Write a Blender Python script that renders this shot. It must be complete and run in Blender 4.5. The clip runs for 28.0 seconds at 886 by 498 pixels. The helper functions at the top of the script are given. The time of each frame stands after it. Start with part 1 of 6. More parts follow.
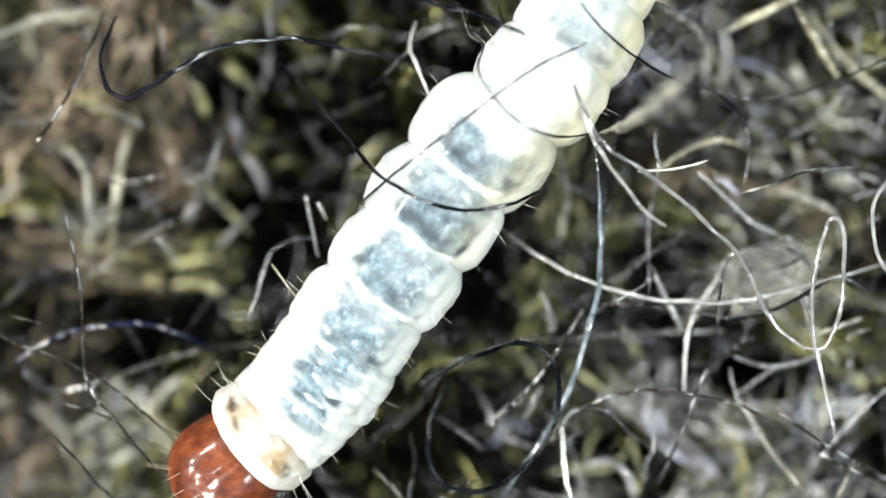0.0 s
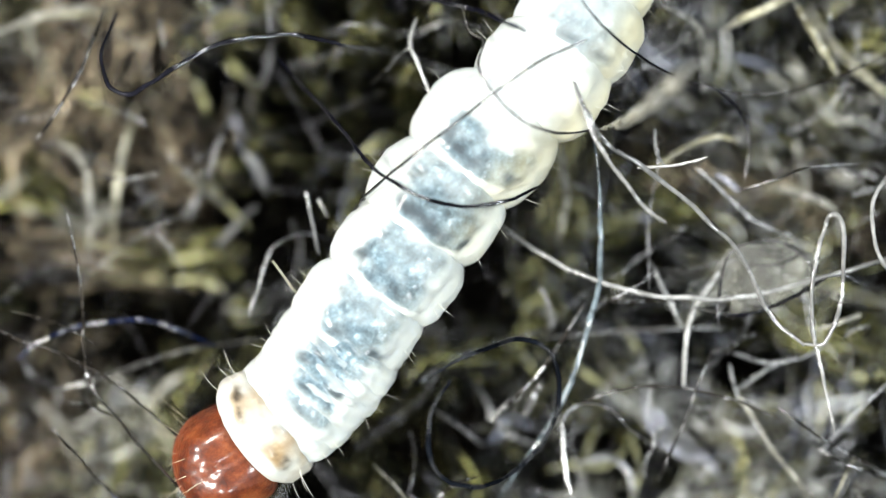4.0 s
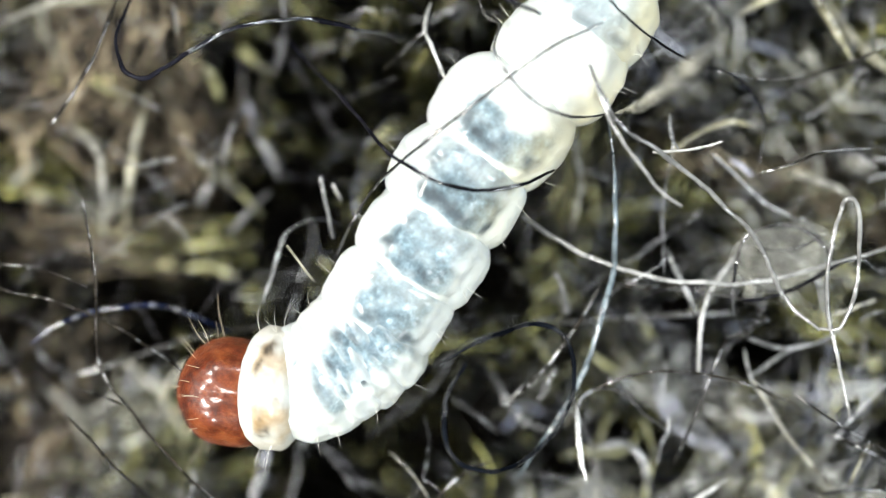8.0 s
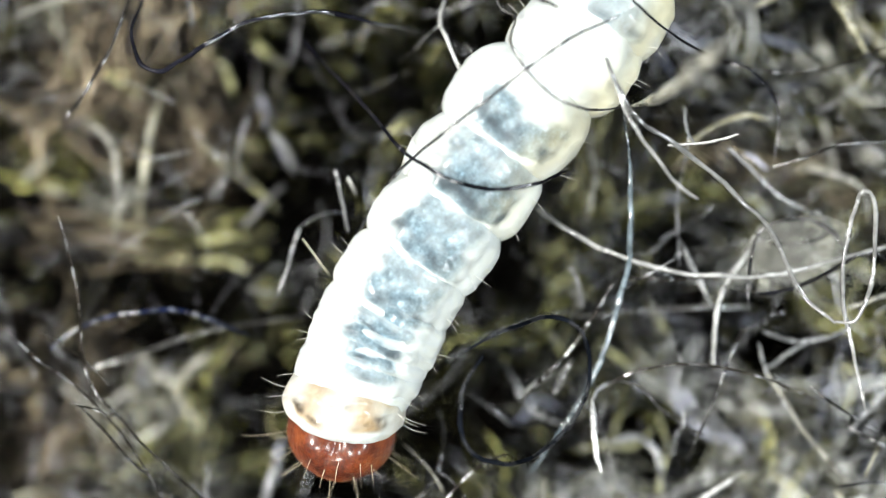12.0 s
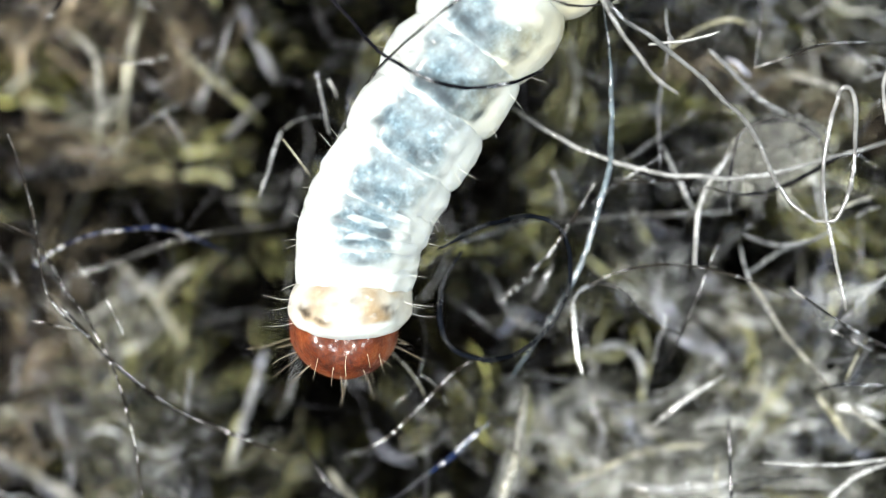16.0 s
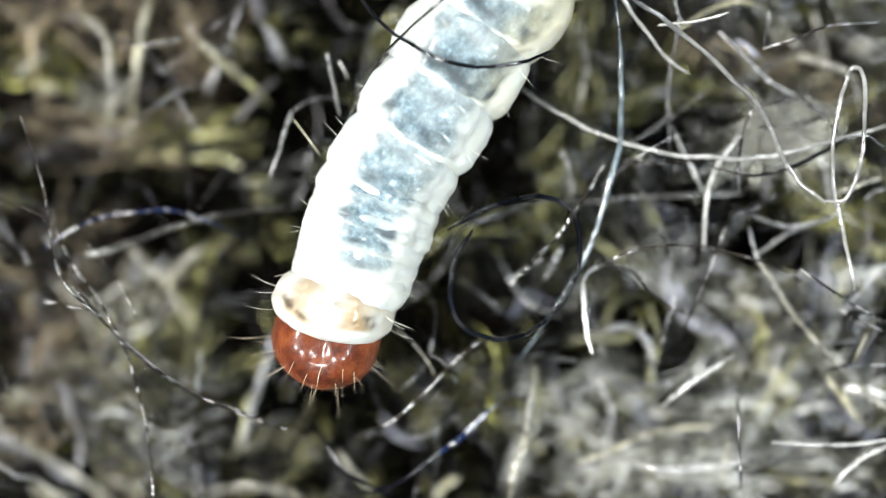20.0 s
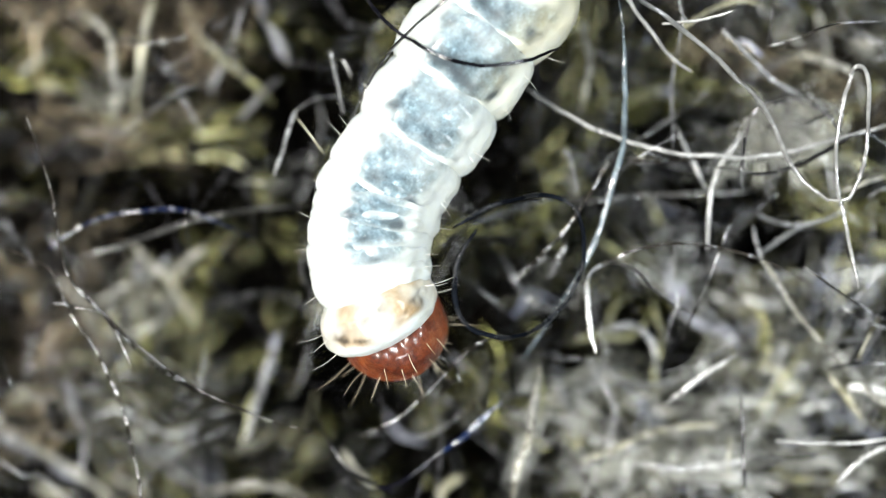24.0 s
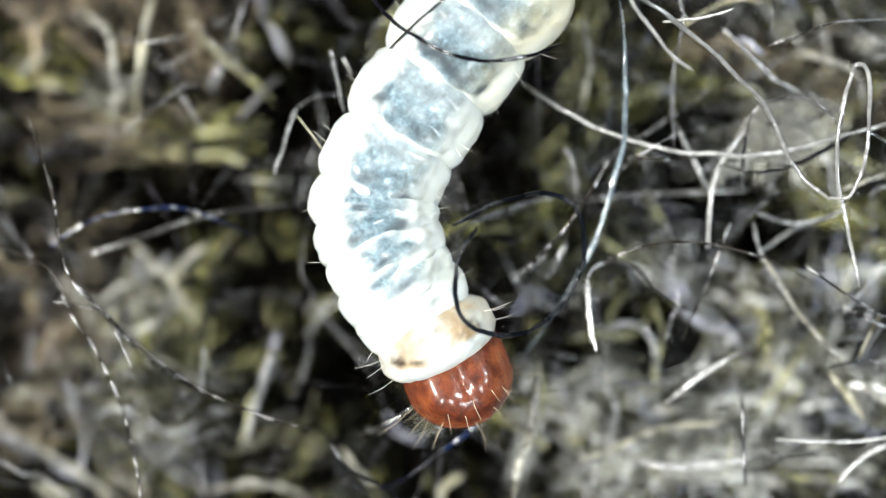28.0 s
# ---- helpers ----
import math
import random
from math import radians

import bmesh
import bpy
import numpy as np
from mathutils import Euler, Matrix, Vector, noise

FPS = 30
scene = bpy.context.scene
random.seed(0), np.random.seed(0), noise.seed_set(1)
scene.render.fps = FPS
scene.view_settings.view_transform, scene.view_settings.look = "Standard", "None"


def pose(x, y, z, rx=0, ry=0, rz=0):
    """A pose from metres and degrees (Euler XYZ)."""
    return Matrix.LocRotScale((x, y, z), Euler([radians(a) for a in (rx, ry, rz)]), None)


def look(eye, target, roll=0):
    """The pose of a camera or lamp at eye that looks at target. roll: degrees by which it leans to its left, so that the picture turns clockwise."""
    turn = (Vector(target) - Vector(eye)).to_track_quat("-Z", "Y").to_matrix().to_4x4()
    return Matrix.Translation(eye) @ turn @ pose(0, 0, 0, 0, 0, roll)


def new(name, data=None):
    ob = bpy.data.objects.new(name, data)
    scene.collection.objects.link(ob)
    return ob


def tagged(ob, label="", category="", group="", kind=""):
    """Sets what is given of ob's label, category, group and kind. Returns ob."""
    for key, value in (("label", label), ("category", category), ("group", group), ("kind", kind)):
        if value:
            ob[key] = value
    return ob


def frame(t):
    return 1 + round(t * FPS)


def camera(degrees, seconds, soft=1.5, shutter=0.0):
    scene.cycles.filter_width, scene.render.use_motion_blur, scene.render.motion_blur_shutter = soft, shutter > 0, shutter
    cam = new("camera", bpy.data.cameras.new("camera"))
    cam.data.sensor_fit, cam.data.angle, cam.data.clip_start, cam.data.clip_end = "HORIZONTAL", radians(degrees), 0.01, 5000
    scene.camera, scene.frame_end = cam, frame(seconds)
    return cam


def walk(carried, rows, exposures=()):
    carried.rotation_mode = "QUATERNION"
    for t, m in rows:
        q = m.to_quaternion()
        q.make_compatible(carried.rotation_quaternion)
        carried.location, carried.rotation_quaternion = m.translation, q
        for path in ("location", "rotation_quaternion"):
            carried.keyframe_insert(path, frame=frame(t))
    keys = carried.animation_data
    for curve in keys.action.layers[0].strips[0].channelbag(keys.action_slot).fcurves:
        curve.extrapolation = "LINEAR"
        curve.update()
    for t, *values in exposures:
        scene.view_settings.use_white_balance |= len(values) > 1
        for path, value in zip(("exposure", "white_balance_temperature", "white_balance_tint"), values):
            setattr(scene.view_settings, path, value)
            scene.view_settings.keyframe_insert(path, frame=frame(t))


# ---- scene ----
# All lengths below are in millimetres until they are multiplied by MM.
MM = 0.001
cam = camera(32, 28.0, soft=1.1)
cam.data.dof.use_dof = True
cam.data.dof.focus_distance = 12.8 * MM
cam.data.dof.aperture_fstop = 72.0
PATH = [
    (0, -0.000, -0.000, 13.680), (1, 0.003, 0.005, 13.693), (2, 0.004, -0.002, 13.696), (3, -0.001, -0.026, 13.694),
    (3.5, -0.002, -0.030, 13.700), (5.5, -0.017, -0.051, 13.702), (6, -0.031, -0.067, 13.691), (6.5, -0.038, -0.073, 13.688),
    (7, -0.059, -0.098, 13.683), (7.5, -0.099, -0.132, 13.694), (8, -0.128, -0.161, 13.685), (9, -0.207, -0.183, 13.706),
    (9.5, -0.197, -0.169, 13.573), (10, -0.191, -0.185, 13.633), (10.5, -0.191, -0.190, 13.666), (11, -0.207, -0.200, 13.676),
    (11.5, -0.277, -0.219, 13.678), (12, -0.259, -0.220, 13.692), (12.5, -0.293, -0.431, 13.703), (14.5, -0.100, -1.063, 13.702),
    (15, -0.085, -1.058, 13.698), (15.5, -0.088, -1.067, 13.694), (16, -0.095, -1.067, 13.683), (16.5, -0.104, -1.080, 13.689),
    (17, -0.104, -1.081, 13.693), (17.5, -0.135, -1.159, 13.707), (18, -0.177, -1.239, 13.695), (18.5, -0.181, -1.243, 13.718),
    (19, -0.182, -1.242, 13.715), (19.5, -0.183, -1.239, 13.708), (20, -0.182, -1.234, 13.723), (20.5, -0.182, -1.227, 13.724),
    (21, -0.183, -1.224, 13.725), (21.5, -0.184, -1.227, 13.710), (23.5, -0.209, -1.253, 13.723), (24, -0.215, -1.246, 13.731),
    (24.5, -0.211, -1.254, 13.731), (25, -0.209, -1.255, 13.730), (25.5, -0.211, -1.260, 13.726), (26, -0.218, -1.261, 13.741),
    (26.5, -0.219, -1.261, 13.740), (27, -0.220, -1.260, 13.742), (27.5, -0.219, -1.254, 13.704), (28, -0.218, -1.261, 13.718),
]
walk(cam, [(t, pose(x * MM, y * MM, z * MM)) for t, x, y, z in PATH])

# ---- light: the ring of small lamps round the magnifier's lens, stronger on one side ----
world = bpy.data.worlds.new("world")
scene.world = world
world.use_nodes = True
world.node_tree.nodes["Background"].inputs["Color"].default_value = (0.75, 0.85, 1.0, 1)
world.node_tree.nodes["Background"].inputs["Strength"].default_value = 0.003


def lamp(name, x, y, z, size, watts, color):
    data = bpy.data.lights.new(name, "AREA")
    data.shape, data.size, data.energy, data.color = "DISK", size * MM, watts, color
    ob = new(name, data)
    ob.matrix_world = look((x * MM, y * MM, z * MM), (-0.3 * MM, -0.6 * MM, 0))
    return ob


for spot in range(8):
    turn = radians(22.5 + 45 * spot)
    left = math.cos(turn) < 0
    lamp("magnifier_lamp", 31 * math.cos(turn), 28 * math.sin(turn) - 1, 27, 8, (0.0182 if abs(math.cos(turn)) > 0.5 else 0.0105) * (1.0 if left else 0.5),
         (1.0, 0.99, 0.94) if left else (0.89, 0.965, 1.0))


# ---- materials ----
def nodes_of(name):
    m = bpy.data.materials.new(name)
    m.use_nodes = True
    t = m.node_tree
    return m, t, t.nodes["Principled BSDF"]


def link(t, a, b):
    t.links.new(a, b)


def node(t, kind, **values):
    n = t.nodes.new(kind)
    for k, v in values.items():
        n.inputs[k].default_value = v
    return n


def ramp(t, source, stops):
    n = t.nodes.new("ShaderNodeValToRGB")
    el = n.color_ramp.elements
    while len(el) < len(stops):
        el.new(0.5)
    for e, (p, c) in zip(el, stops):
        e.position, e.color = p, (*c, 1)
    link(t, source, n.inputs["Fac"])
    return n


def mixed(t, fac, a, b, kind="MIX"):
    n = t.nodes.new("ShaderNodeMix")
    n.data_type, n.blend_type = "RGBA", kind
    if isinstance(fac, float):
        n.inputs[0].default_value = fac
    else:
        link(t, fac, n.inputs[0])
    for s, v in ((6, a), (7, b)):
        if isinstance(v, tuple):
            n.inputs[s].default_value = (*v, 1)
        else:
            link(t, v, n.inputs[s])
    return n.outputs[2]


def coords(t):
    return t.nodes.new("ShaderNodeTexCoord").outputs["Object"]


def texture(t, scale, detail=3.0, rough=0.6, where=None):
    n = node(t, "ShaderNodeTexNoise", Scale=scale / MM, Detail=detail, Roughness=rough)
    link(t, where or coords(t), n.inputs["Vector"])
    return n.outputs["Fac"]


def bump(t, bsdf, height, strength, distance):
    n = node(t, "ShaderNodeBump", Strength=strength, Distance=distance * MM)
    link(t, height, n.inputs["Height"])
    link(t, n.outputs["Normal"], bsdf.inputs["Normal"])


def wool(name, stops, rough=0.4, gloss=0.5, trans=0.0, each=True, patch=(0.6, 1.3), glint=8.0):
    """Fibre: each strand with a tone of its own, blotched in patches and along its length, with fine scales that break its gleam."""
    m, t, b = nodes_of(name)
    if each:
        tone = t.nodes.new("ShaderNodeNewGeometry").outputs["Random Per Island"]
    else:
        tone = t.nodes.new("ShaderNodeObjectInfo").outputs["Random"]
    base = ramp(t, tone, stops).outputs["Color"]
    where = coords(t)
    lo, hi = patch
    # Broad blotches put lit and dark clumps of the pile into the colour.
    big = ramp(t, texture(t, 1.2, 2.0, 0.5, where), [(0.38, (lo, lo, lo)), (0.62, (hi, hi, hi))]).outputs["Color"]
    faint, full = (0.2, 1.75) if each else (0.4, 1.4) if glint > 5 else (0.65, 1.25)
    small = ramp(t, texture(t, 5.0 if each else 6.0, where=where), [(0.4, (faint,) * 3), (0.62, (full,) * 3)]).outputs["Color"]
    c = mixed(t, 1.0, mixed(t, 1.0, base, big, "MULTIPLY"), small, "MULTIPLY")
    link(t, c, b.inputs["Base Color"])
    worn = ramp(t, texture(t, 11.0, 2.0, 0.6, where), [(0.42, (rough * 0.6,) * 3), (0.6, (min(rough * 1.8, 0.6),) * 3)]).outputs["Color"]
    link(t, worn, b.inputs["Roughness"])
    shine = ramp(t, texture(t, 16.0 if each else glint, 2.0 if glint > 5 else 0.0, 0.6, where), [(0.49 if each else 0.45, (gloss * 0.03,) * 3), (0.58 if each else 0.53, (gloss,) * 3)]).outputs["Color"]
    link(t, shine, b.inputs["Specular IOR Level"])
    if not each:
        link(t, shine, b.inputs["Coat Weight"])
    link(t, worn, b.inputs["Coat Roughness"])
    b.inputs["Coat IOR"].default_value = 2.1
    b.inputs["Transmission Weight"].default_value = trans
    bump(t, b, texture(t, 14.0 if each else 22.0, 2.0, 0.5, where), 0.7 if each else 0.3 if glint > 5 else 0.08, 0.012)
    return m


MAT = {
    "hair_black": wool("black_hair", [(0.0, (0.003, 0.003, 0.006)), (1.0, (0.008, 0.008, 0.012))], 0.13, 0.7, each=False, glint=2.2),
    "hair_dull": wool("dull_black_hair", [(0.0, (0.002, 0.0025, 0.004)), (1.0, (0.004, 0.005, 0.007))], 0.3, 0.12, each=False, glint=3.0),
    "hair_brown": wool("brown_hair", [(0.0, (0.005, 0.0045, 0.004)), (1.0, (0.02, 0.017, 0.014))], 0.14, 1.0, each=False),
    "hair_grey": wool("grey_hair", [(0.0, (0.02, 0.02, 0.02)), (1.0, (0.07, 0.068, 0.066))], 0.13, 1.0, each=False),
    "hair_blue": wool("blue_grey_hair", [(0.0, (0.05, 0.07, 0.085)), (1.0, (0.10, 0.12, 0.13))], 0.15, 1.0, each=False),
    "hair_navy": wool("navy_hair", [(0.0, (0.004, 0.009, 0.035)), (1.0, (0.008, 0.016, 0.05))], 0.2, 1.0, each=False),
    "wool_white": wool("white_wool", [(0.0, (0.15, 0.15, 0.145)), (1.0, (0.33, 0.33, 0.32))], 0.18, 1.0, each=False, glint=4.0),
    "wool_bright": wool("bright_wool", [(0.0, (0.8, 0.8, 0.78)), (1.0, (0.86, 0.86, 0.84))], 0.2, 1.0, each=False, patch=(0.9, 1.1)),
    "wool_lilac": wool("lilac_grey_wool", [(0.0, (0.22, 0.225, 0.27)), (1.0, (0.42, 0.43, 0.50))], 0.25, 0.8, each=False),
    "wool_grey": wool("grey_wool", [(0.0, (0.09, 0.09, 0.09)), (1.0, (0.2, 0.205, 0.21))], 0.2, 1.0, each=False, glint=4.0),
    "wool_pale": wool("pale_wool", [(0.0, (0.22, 0.21, 0.16)), (1.0, (0.34, 0.33, 0.28))], 0.35, 0.6, 0.4, each=False),
    "wool_tan": wool("tan_wool", [(0.0, (0.2, 0.19, 0.125)), (1.0, (0.34, 0.325, 0.235))], 0.35, 0.6, each=False),
    "fuzz_olive_strand": wool("olive_strand", [(0.0, (0.14, 0.14, 0.06)), (1.0, (0.24, 0.24, 0.12))], 0.35, 0.5, each=False),
    # Near-black lower stops of these fuzz ramps colour in the shade between strands.
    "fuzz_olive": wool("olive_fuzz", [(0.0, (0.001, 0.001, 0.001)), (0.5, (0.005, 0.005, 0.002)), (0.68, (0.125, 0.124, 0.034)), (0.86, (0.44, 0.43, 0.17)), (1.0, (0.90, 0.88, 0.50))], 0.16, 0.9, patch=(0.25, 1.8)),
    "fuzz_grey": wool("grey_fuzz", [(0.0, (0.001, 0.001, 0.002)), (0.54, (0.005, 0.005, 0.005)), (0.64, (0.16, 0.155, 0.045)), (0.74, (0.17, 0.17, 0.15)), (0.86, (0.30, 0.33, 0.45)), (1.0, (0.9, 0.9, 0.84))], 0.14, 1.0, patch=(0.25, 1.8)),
    # The bright upper stops stand in for glints on fine strands.
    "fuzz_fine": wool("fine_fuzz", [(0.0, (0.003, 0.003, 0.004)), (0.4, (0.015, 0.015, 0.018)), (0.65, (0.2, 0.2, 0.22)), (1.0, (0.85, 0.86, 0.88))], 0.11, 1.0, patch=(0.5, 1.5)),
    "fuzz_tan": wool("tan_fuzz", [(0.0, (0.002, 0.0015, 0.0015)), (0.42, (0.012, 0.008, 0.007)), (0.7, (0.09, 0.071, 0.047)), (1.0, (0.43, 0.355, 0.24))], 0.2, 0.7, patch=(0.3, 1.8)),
    "fuzz_pale": wool("pale_fuzz", [(0.0, (0.008, 0.008, 0.006)), (0.45, (0.06, 0.059, 0.034)), (0.72, (0.30, 0.29, 0.19)), (0.82, (0.36, 0.375, 0.43)), (1.0, (0.95, 0.94, 0.82))], 0.15, 1.0, patch=(0.4, 1.5)),
    "fuzz_white": wool("white_fuzz", [(0.0, (0.06, 0.06, 0.045)), (0.4, (0.3, 0.3, 0.24)), (0.75, (0.62, 0.63, 0.62)), (1.0, (0.92, 0.92, 0.86))], 0.15, 1.0, patch=(0.5, 1.4)),
    # Near-black strands: the shade deep in the pile, put into colour.
    "fuzz_shade": wool("shade_fuzz", [(0.0, (0.001, 0.001, 0.001)), (1.0, (0.004, 0.004, 0.003))], 0.2, 0.06),
}


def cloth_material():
    m, t, b = nodes_of("shade_black_cloth")
    # Base cut to near-black: the shade in the pile's gaps, as colour.
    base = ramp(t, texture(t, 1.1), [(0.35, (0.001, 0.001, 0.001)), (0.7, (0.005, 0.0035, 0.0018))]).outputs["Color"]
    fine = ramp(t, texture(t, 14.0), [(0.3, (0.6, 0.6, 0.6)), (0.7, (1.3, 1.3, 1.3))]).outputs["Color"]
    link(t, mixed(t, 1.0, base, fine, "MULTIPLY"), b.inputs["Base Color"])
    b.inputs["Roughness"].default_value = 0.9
    b.inputs["Specular IOR Level"].default_value = 0.05
    bump(t, b, texture(t, 20.0), 0.8, 0.05)
    return m


def layer(t, name):
    n = node(t, "ShaderNodeAttribute")
    n.attribute_name = name
    return n.outputs["Fac"]


def skin_material():
    """Thin milky skin; the food in the gut shows through as slate grey, by the mesh's own layers."""
    m, t, b = nodes_of("larva_skin")
    where = coords(t)
    white = ramp(t, texture(t, 2.5, where=where), [(0.3, (0.50, 0.54, 0.53)), (0.7, (0.64, 0.68, 0.67))]).outputs["Color"]
    food = ramp(t, texture(t, 7.0, 6.0, 0.74, where), [(0.37, (0.04, 0.07, 0.09)), (0.49, (0.11, 0.17, 0.205)), (0.58, (0.18, 0.265, 0.31)), (0.68, (0.42, 0.52, 0.57))]).outputs["Color"]
    # Grain of the gut; its brightest specks are painted glints.
    specks = ramp(t, texture(t, 21.0, 3.0, 0.6, where), [(0.38, (0.7, 0.72, 0.74)), (0.5, (1, 1, 1)), (0.62, (1.1, 1.1, 1.1)), (0.7, (2.0, 2.0, 2.0))]).outputs["Color"]
    c = mixed(t, layer(t, "gut"), white, mixed(t, 1.0, food, specks, "MULTIPLY"))
    amber = ramp(t, texture(t, 8.0, 4.0, 0.65, where), [(0.35, (0.30, 0.195, 0.095)), (0.5, (0.36, 0.255, 0.14)), (0.66, (0.46, 0.36, 0.23))]).outputs["Color"]
    c = mixed(t, layer(t, "tan"), c, amber)
    c = mixed(t, layer(t, "cream"), c, (0.66, 0.59, 0.34))
    c = mixed(t, layer(t, "fold"), c, (0.028, 0.042, 0.052))
    c = mixed(t, layer(t, "mark"), c, (0.05, 0.036, 0.02))
    link(t, c, b.inputs["Base Color"])
    b.inputs["Roughness"].default_value = 0.36
    b.inputs["Specular IOR Level"].default_value = 0.5
    b.inputs["Subsurface Weight"].default_value = 0.45
    b.inputs["Subsurface Radius"].default_value = (1.0, 0.9, 0.7)
    b.inputs["Subsurface Scale"].default_value = 0.03 * MM
    b.inputs["Coat Weight"].default_value = 0.35
    b.inputs["Coat Roughness"].default_value = 0.16
    bump(t, b, texture(t, 20.0, 6.0, 0.85, where), 0.75, 0.022)
    return m


def head_material():
    m, t, b = nodes_of("red_brown_shell")
    where = coords(t)
    base = ramp(t, texture(t, 4.5, 6.0, 0.7, where), [(0.36, (0.045, 0.008, 0.003)), (0.5, (0.12, 0.024, 0.006)), (0.64, (0.20, 0.052, 0.014))]).outputs["Color"]
    link(t, base, b.inputs["Base Color"])
    b.inputs["Roughness"].default_value = 0.5
    b.inputs["Specular IOR Level"].default_value = 0.3
    b.inputs["Coat Weight"].default_value = 1.0
    b.inputs["Coat Roughness"].default_value = 0.2
    b.inputs["Subsurface Weight"].default_value = 0.15
    b.inputs["Subsurface Scale"].default_value = 0.05 * MM
    bump(t, b, texture(t, 8.0, 4.0, 0.62, where), 0.75, 0.034)
    return m


def plain(name, color, rough):
    m, t, b = nodes_of(name)
    c = ramp(t, texture(t, 12.0), [(0.3, tuple(v * 0.7 for v in color)), (0.7, tuple(min(v * 1.2, 0.9) for v in color))])
    link(t, c.outputs["Color"], b.inputs["Base Color"])
    b.inputs["Roughness"].default_value = rough
    return m


CLOTH, SKIN, SHELL = cloth_material(), skin_material(), head_material()
BRISTLE = plain("amber_bristle", (0.5, 0.43, 0.31), 0.2)
CLEAR_BRISTLE = plain("pale_bristle", (0.75, 0.73, 0.65), 0.2)
FLAKE = plain("grey_flake", (0.6, 0.6, 0.56), 0.16)
FLAKE.node_tree.nodes["Principled BSDF"].inputs["Transmission Weight"].default_value = 0.9
FLAKE.node_tree.nodes["Principled BSDF"].inputs["IOR"].default_value = 1.22
JAW = plain("dark_jaw", (0.05, 0.012, 0.004), 0.25)


# ---- mesh helpers ----
def mesh_of(name, verts, faces, material, smooth=True):
    me = bpy.data.meshes.new(name)
    v = np.asarray(verts, dtype=np.float32) * MM
    f = np.asarray(faces, dtype=np.int32)
    me.vertices.add(len(v))
    me.vertices.foreach_set("co", v.ravel())
    me.loops.add(f.size)
    me.loops.foreach_set("vertex_index", f.ravel())
    me.polygons.add(len(f))
    me.polygons.foreach_set("loop_start", np.arange(0, f.size, f.shape[1], dtype=np.int32))
    if smooth:
        me.polygons.foreach_set("use_smooth", np.ones(len(f), dtype=bool))
    me.update(calc_edges=True)
    me.materials.append(material)
    return me


def part(name, me, parent, label=""):
    ob = new(name, me)
    ob.parent = parent
    return tagged(ob, label)


def tubes(paths, radii, sides=6):
    """Closed tubes round many paths at once: paths (n, k, 3), radii (n, k). Returns vertices and quads."""
    paths = np.asarray(paths, dtype=float)
    n, k, _ = paths.shape
    tang = np.gradient(paths, axis=1)
    tang /= np.linalg.norm(tang, axis=2, keepdims=True) + 1e-12
    side = np.cross(tang, np.array([0.13, 0.07, 1.0]))
    side /= np.linalg.norm(side, axis=2, keepdims=True) + 1e-12
    up = np.cross(side, tang)
    a = np.linspace(0, 2 * np.pi, sides, endpoint=False)
    ring = np.cos(a)[None, None, :, None] * side[:, :, None, :] + np.sin(a)[None, None, :, None] * up[:, :, None, :]
    v = paths[:, :, None, :] + ring * np.asarray(radii)[:, :, None, None]
    i = np.arange(n)[:, None, None] * (k * sides)
    j = np.arange(k - 1)[None, :, None] * sides
    s = np.arange(sides)[None, None, :]
    s2 = (s + 1) % sides
    quads = np.stack([i + j + s, i + j + s2, i + j + sides + s2, i + j + sides + s], axis=-1).reshape(-1, 4)
    return v.reshape(-1, 3), quads


def smooth_path(points, per=8):
    """A smooth line through a few points (Catmull-Rom)."""
    p = np.asarray(points, dtype=float)
    p = np.vstack([2 * p[0] - p[1], p, 2 * p[-1] - p[-2]])
    out = []
    for i in range(1, len(p) - 2):
        for s in np.linspace(0, 1, per, endpoint=False):
            out.append(0.5 * (2 * p[i] + (p[i + 1] - p[i - 1]) * s + (2 * p[i - 1] - 5 * p[i] + 4 * p[i + 1] - p[i + 2]) * s * s
                              + (3 * p[i] - p[i - 1] - 3 * p[i + 1] + p[i + 2]) * s ** 3))
    out.append(p[-2])
    return np.array(out)


rng = np.random.default_rng(7)


# ---- the cloth and its fuzz ----
def cloth():
    nx, ny = 150, 130
    x, y = np.meshgrid(np.linspace(-15, 15, nx), np.linspace(-14, 12, ny), indexing="ij")
    z = -2.9 + 0.12 * np.sin(x * 2.1 + 0.8 * np.sin(y * 1.3)) + 0.12 * np.sin(y * 2.6 + 0.6 * np.sin(x * 1.7)) + rng.normal(0, 0.03, x.shape)
    v = np.stack([x, y, z], -1).reshape(-1, 3)
    low = v.copy()
    low[:, 2] = -3.5
    i = (np.arange(nx - 1)[:, None] * ny + np.arange(ny - 1)[None, :]).ravel()
    top = np.stack([i, i + ny, i + ny + 1, i + 1], -1)
    n = nx * ny
    rim = np.concatenate([np.arange(ny), np.arange(1, nx) * ny + ny - 1, (nx - 1) * ny + np.arange(ny - 2, -1, -1), np.arange(nx - 2, 0, -1) * ny])
    nxt = np.roll(rim, -1)
    faces = np.concatenate([top, top[:, ::-1] + n, np.stack([rim, nxt, nxt + n, rim + n], -1)])
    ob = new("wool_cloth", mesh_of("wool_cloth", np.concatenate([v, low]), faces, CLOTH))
    tagged(ob, "felted wool cloth under loose fibres, coloured near-black for the shade there", "cloth", kind="structure")


# The strip that the larva lies in and sweeps with its head: the fuzz stays low there.
LANE = [((1.6, 3.0), (0.0, 0.25)), ((0.0, 0.25), (-0.8, -1.0)), ((-0.8, -1.0), (-1.95, -1.75)), ((-0.8, -1.0), (-0.9, -2.45)), ((-0.8, -1.2), (0.0, -2.2))]


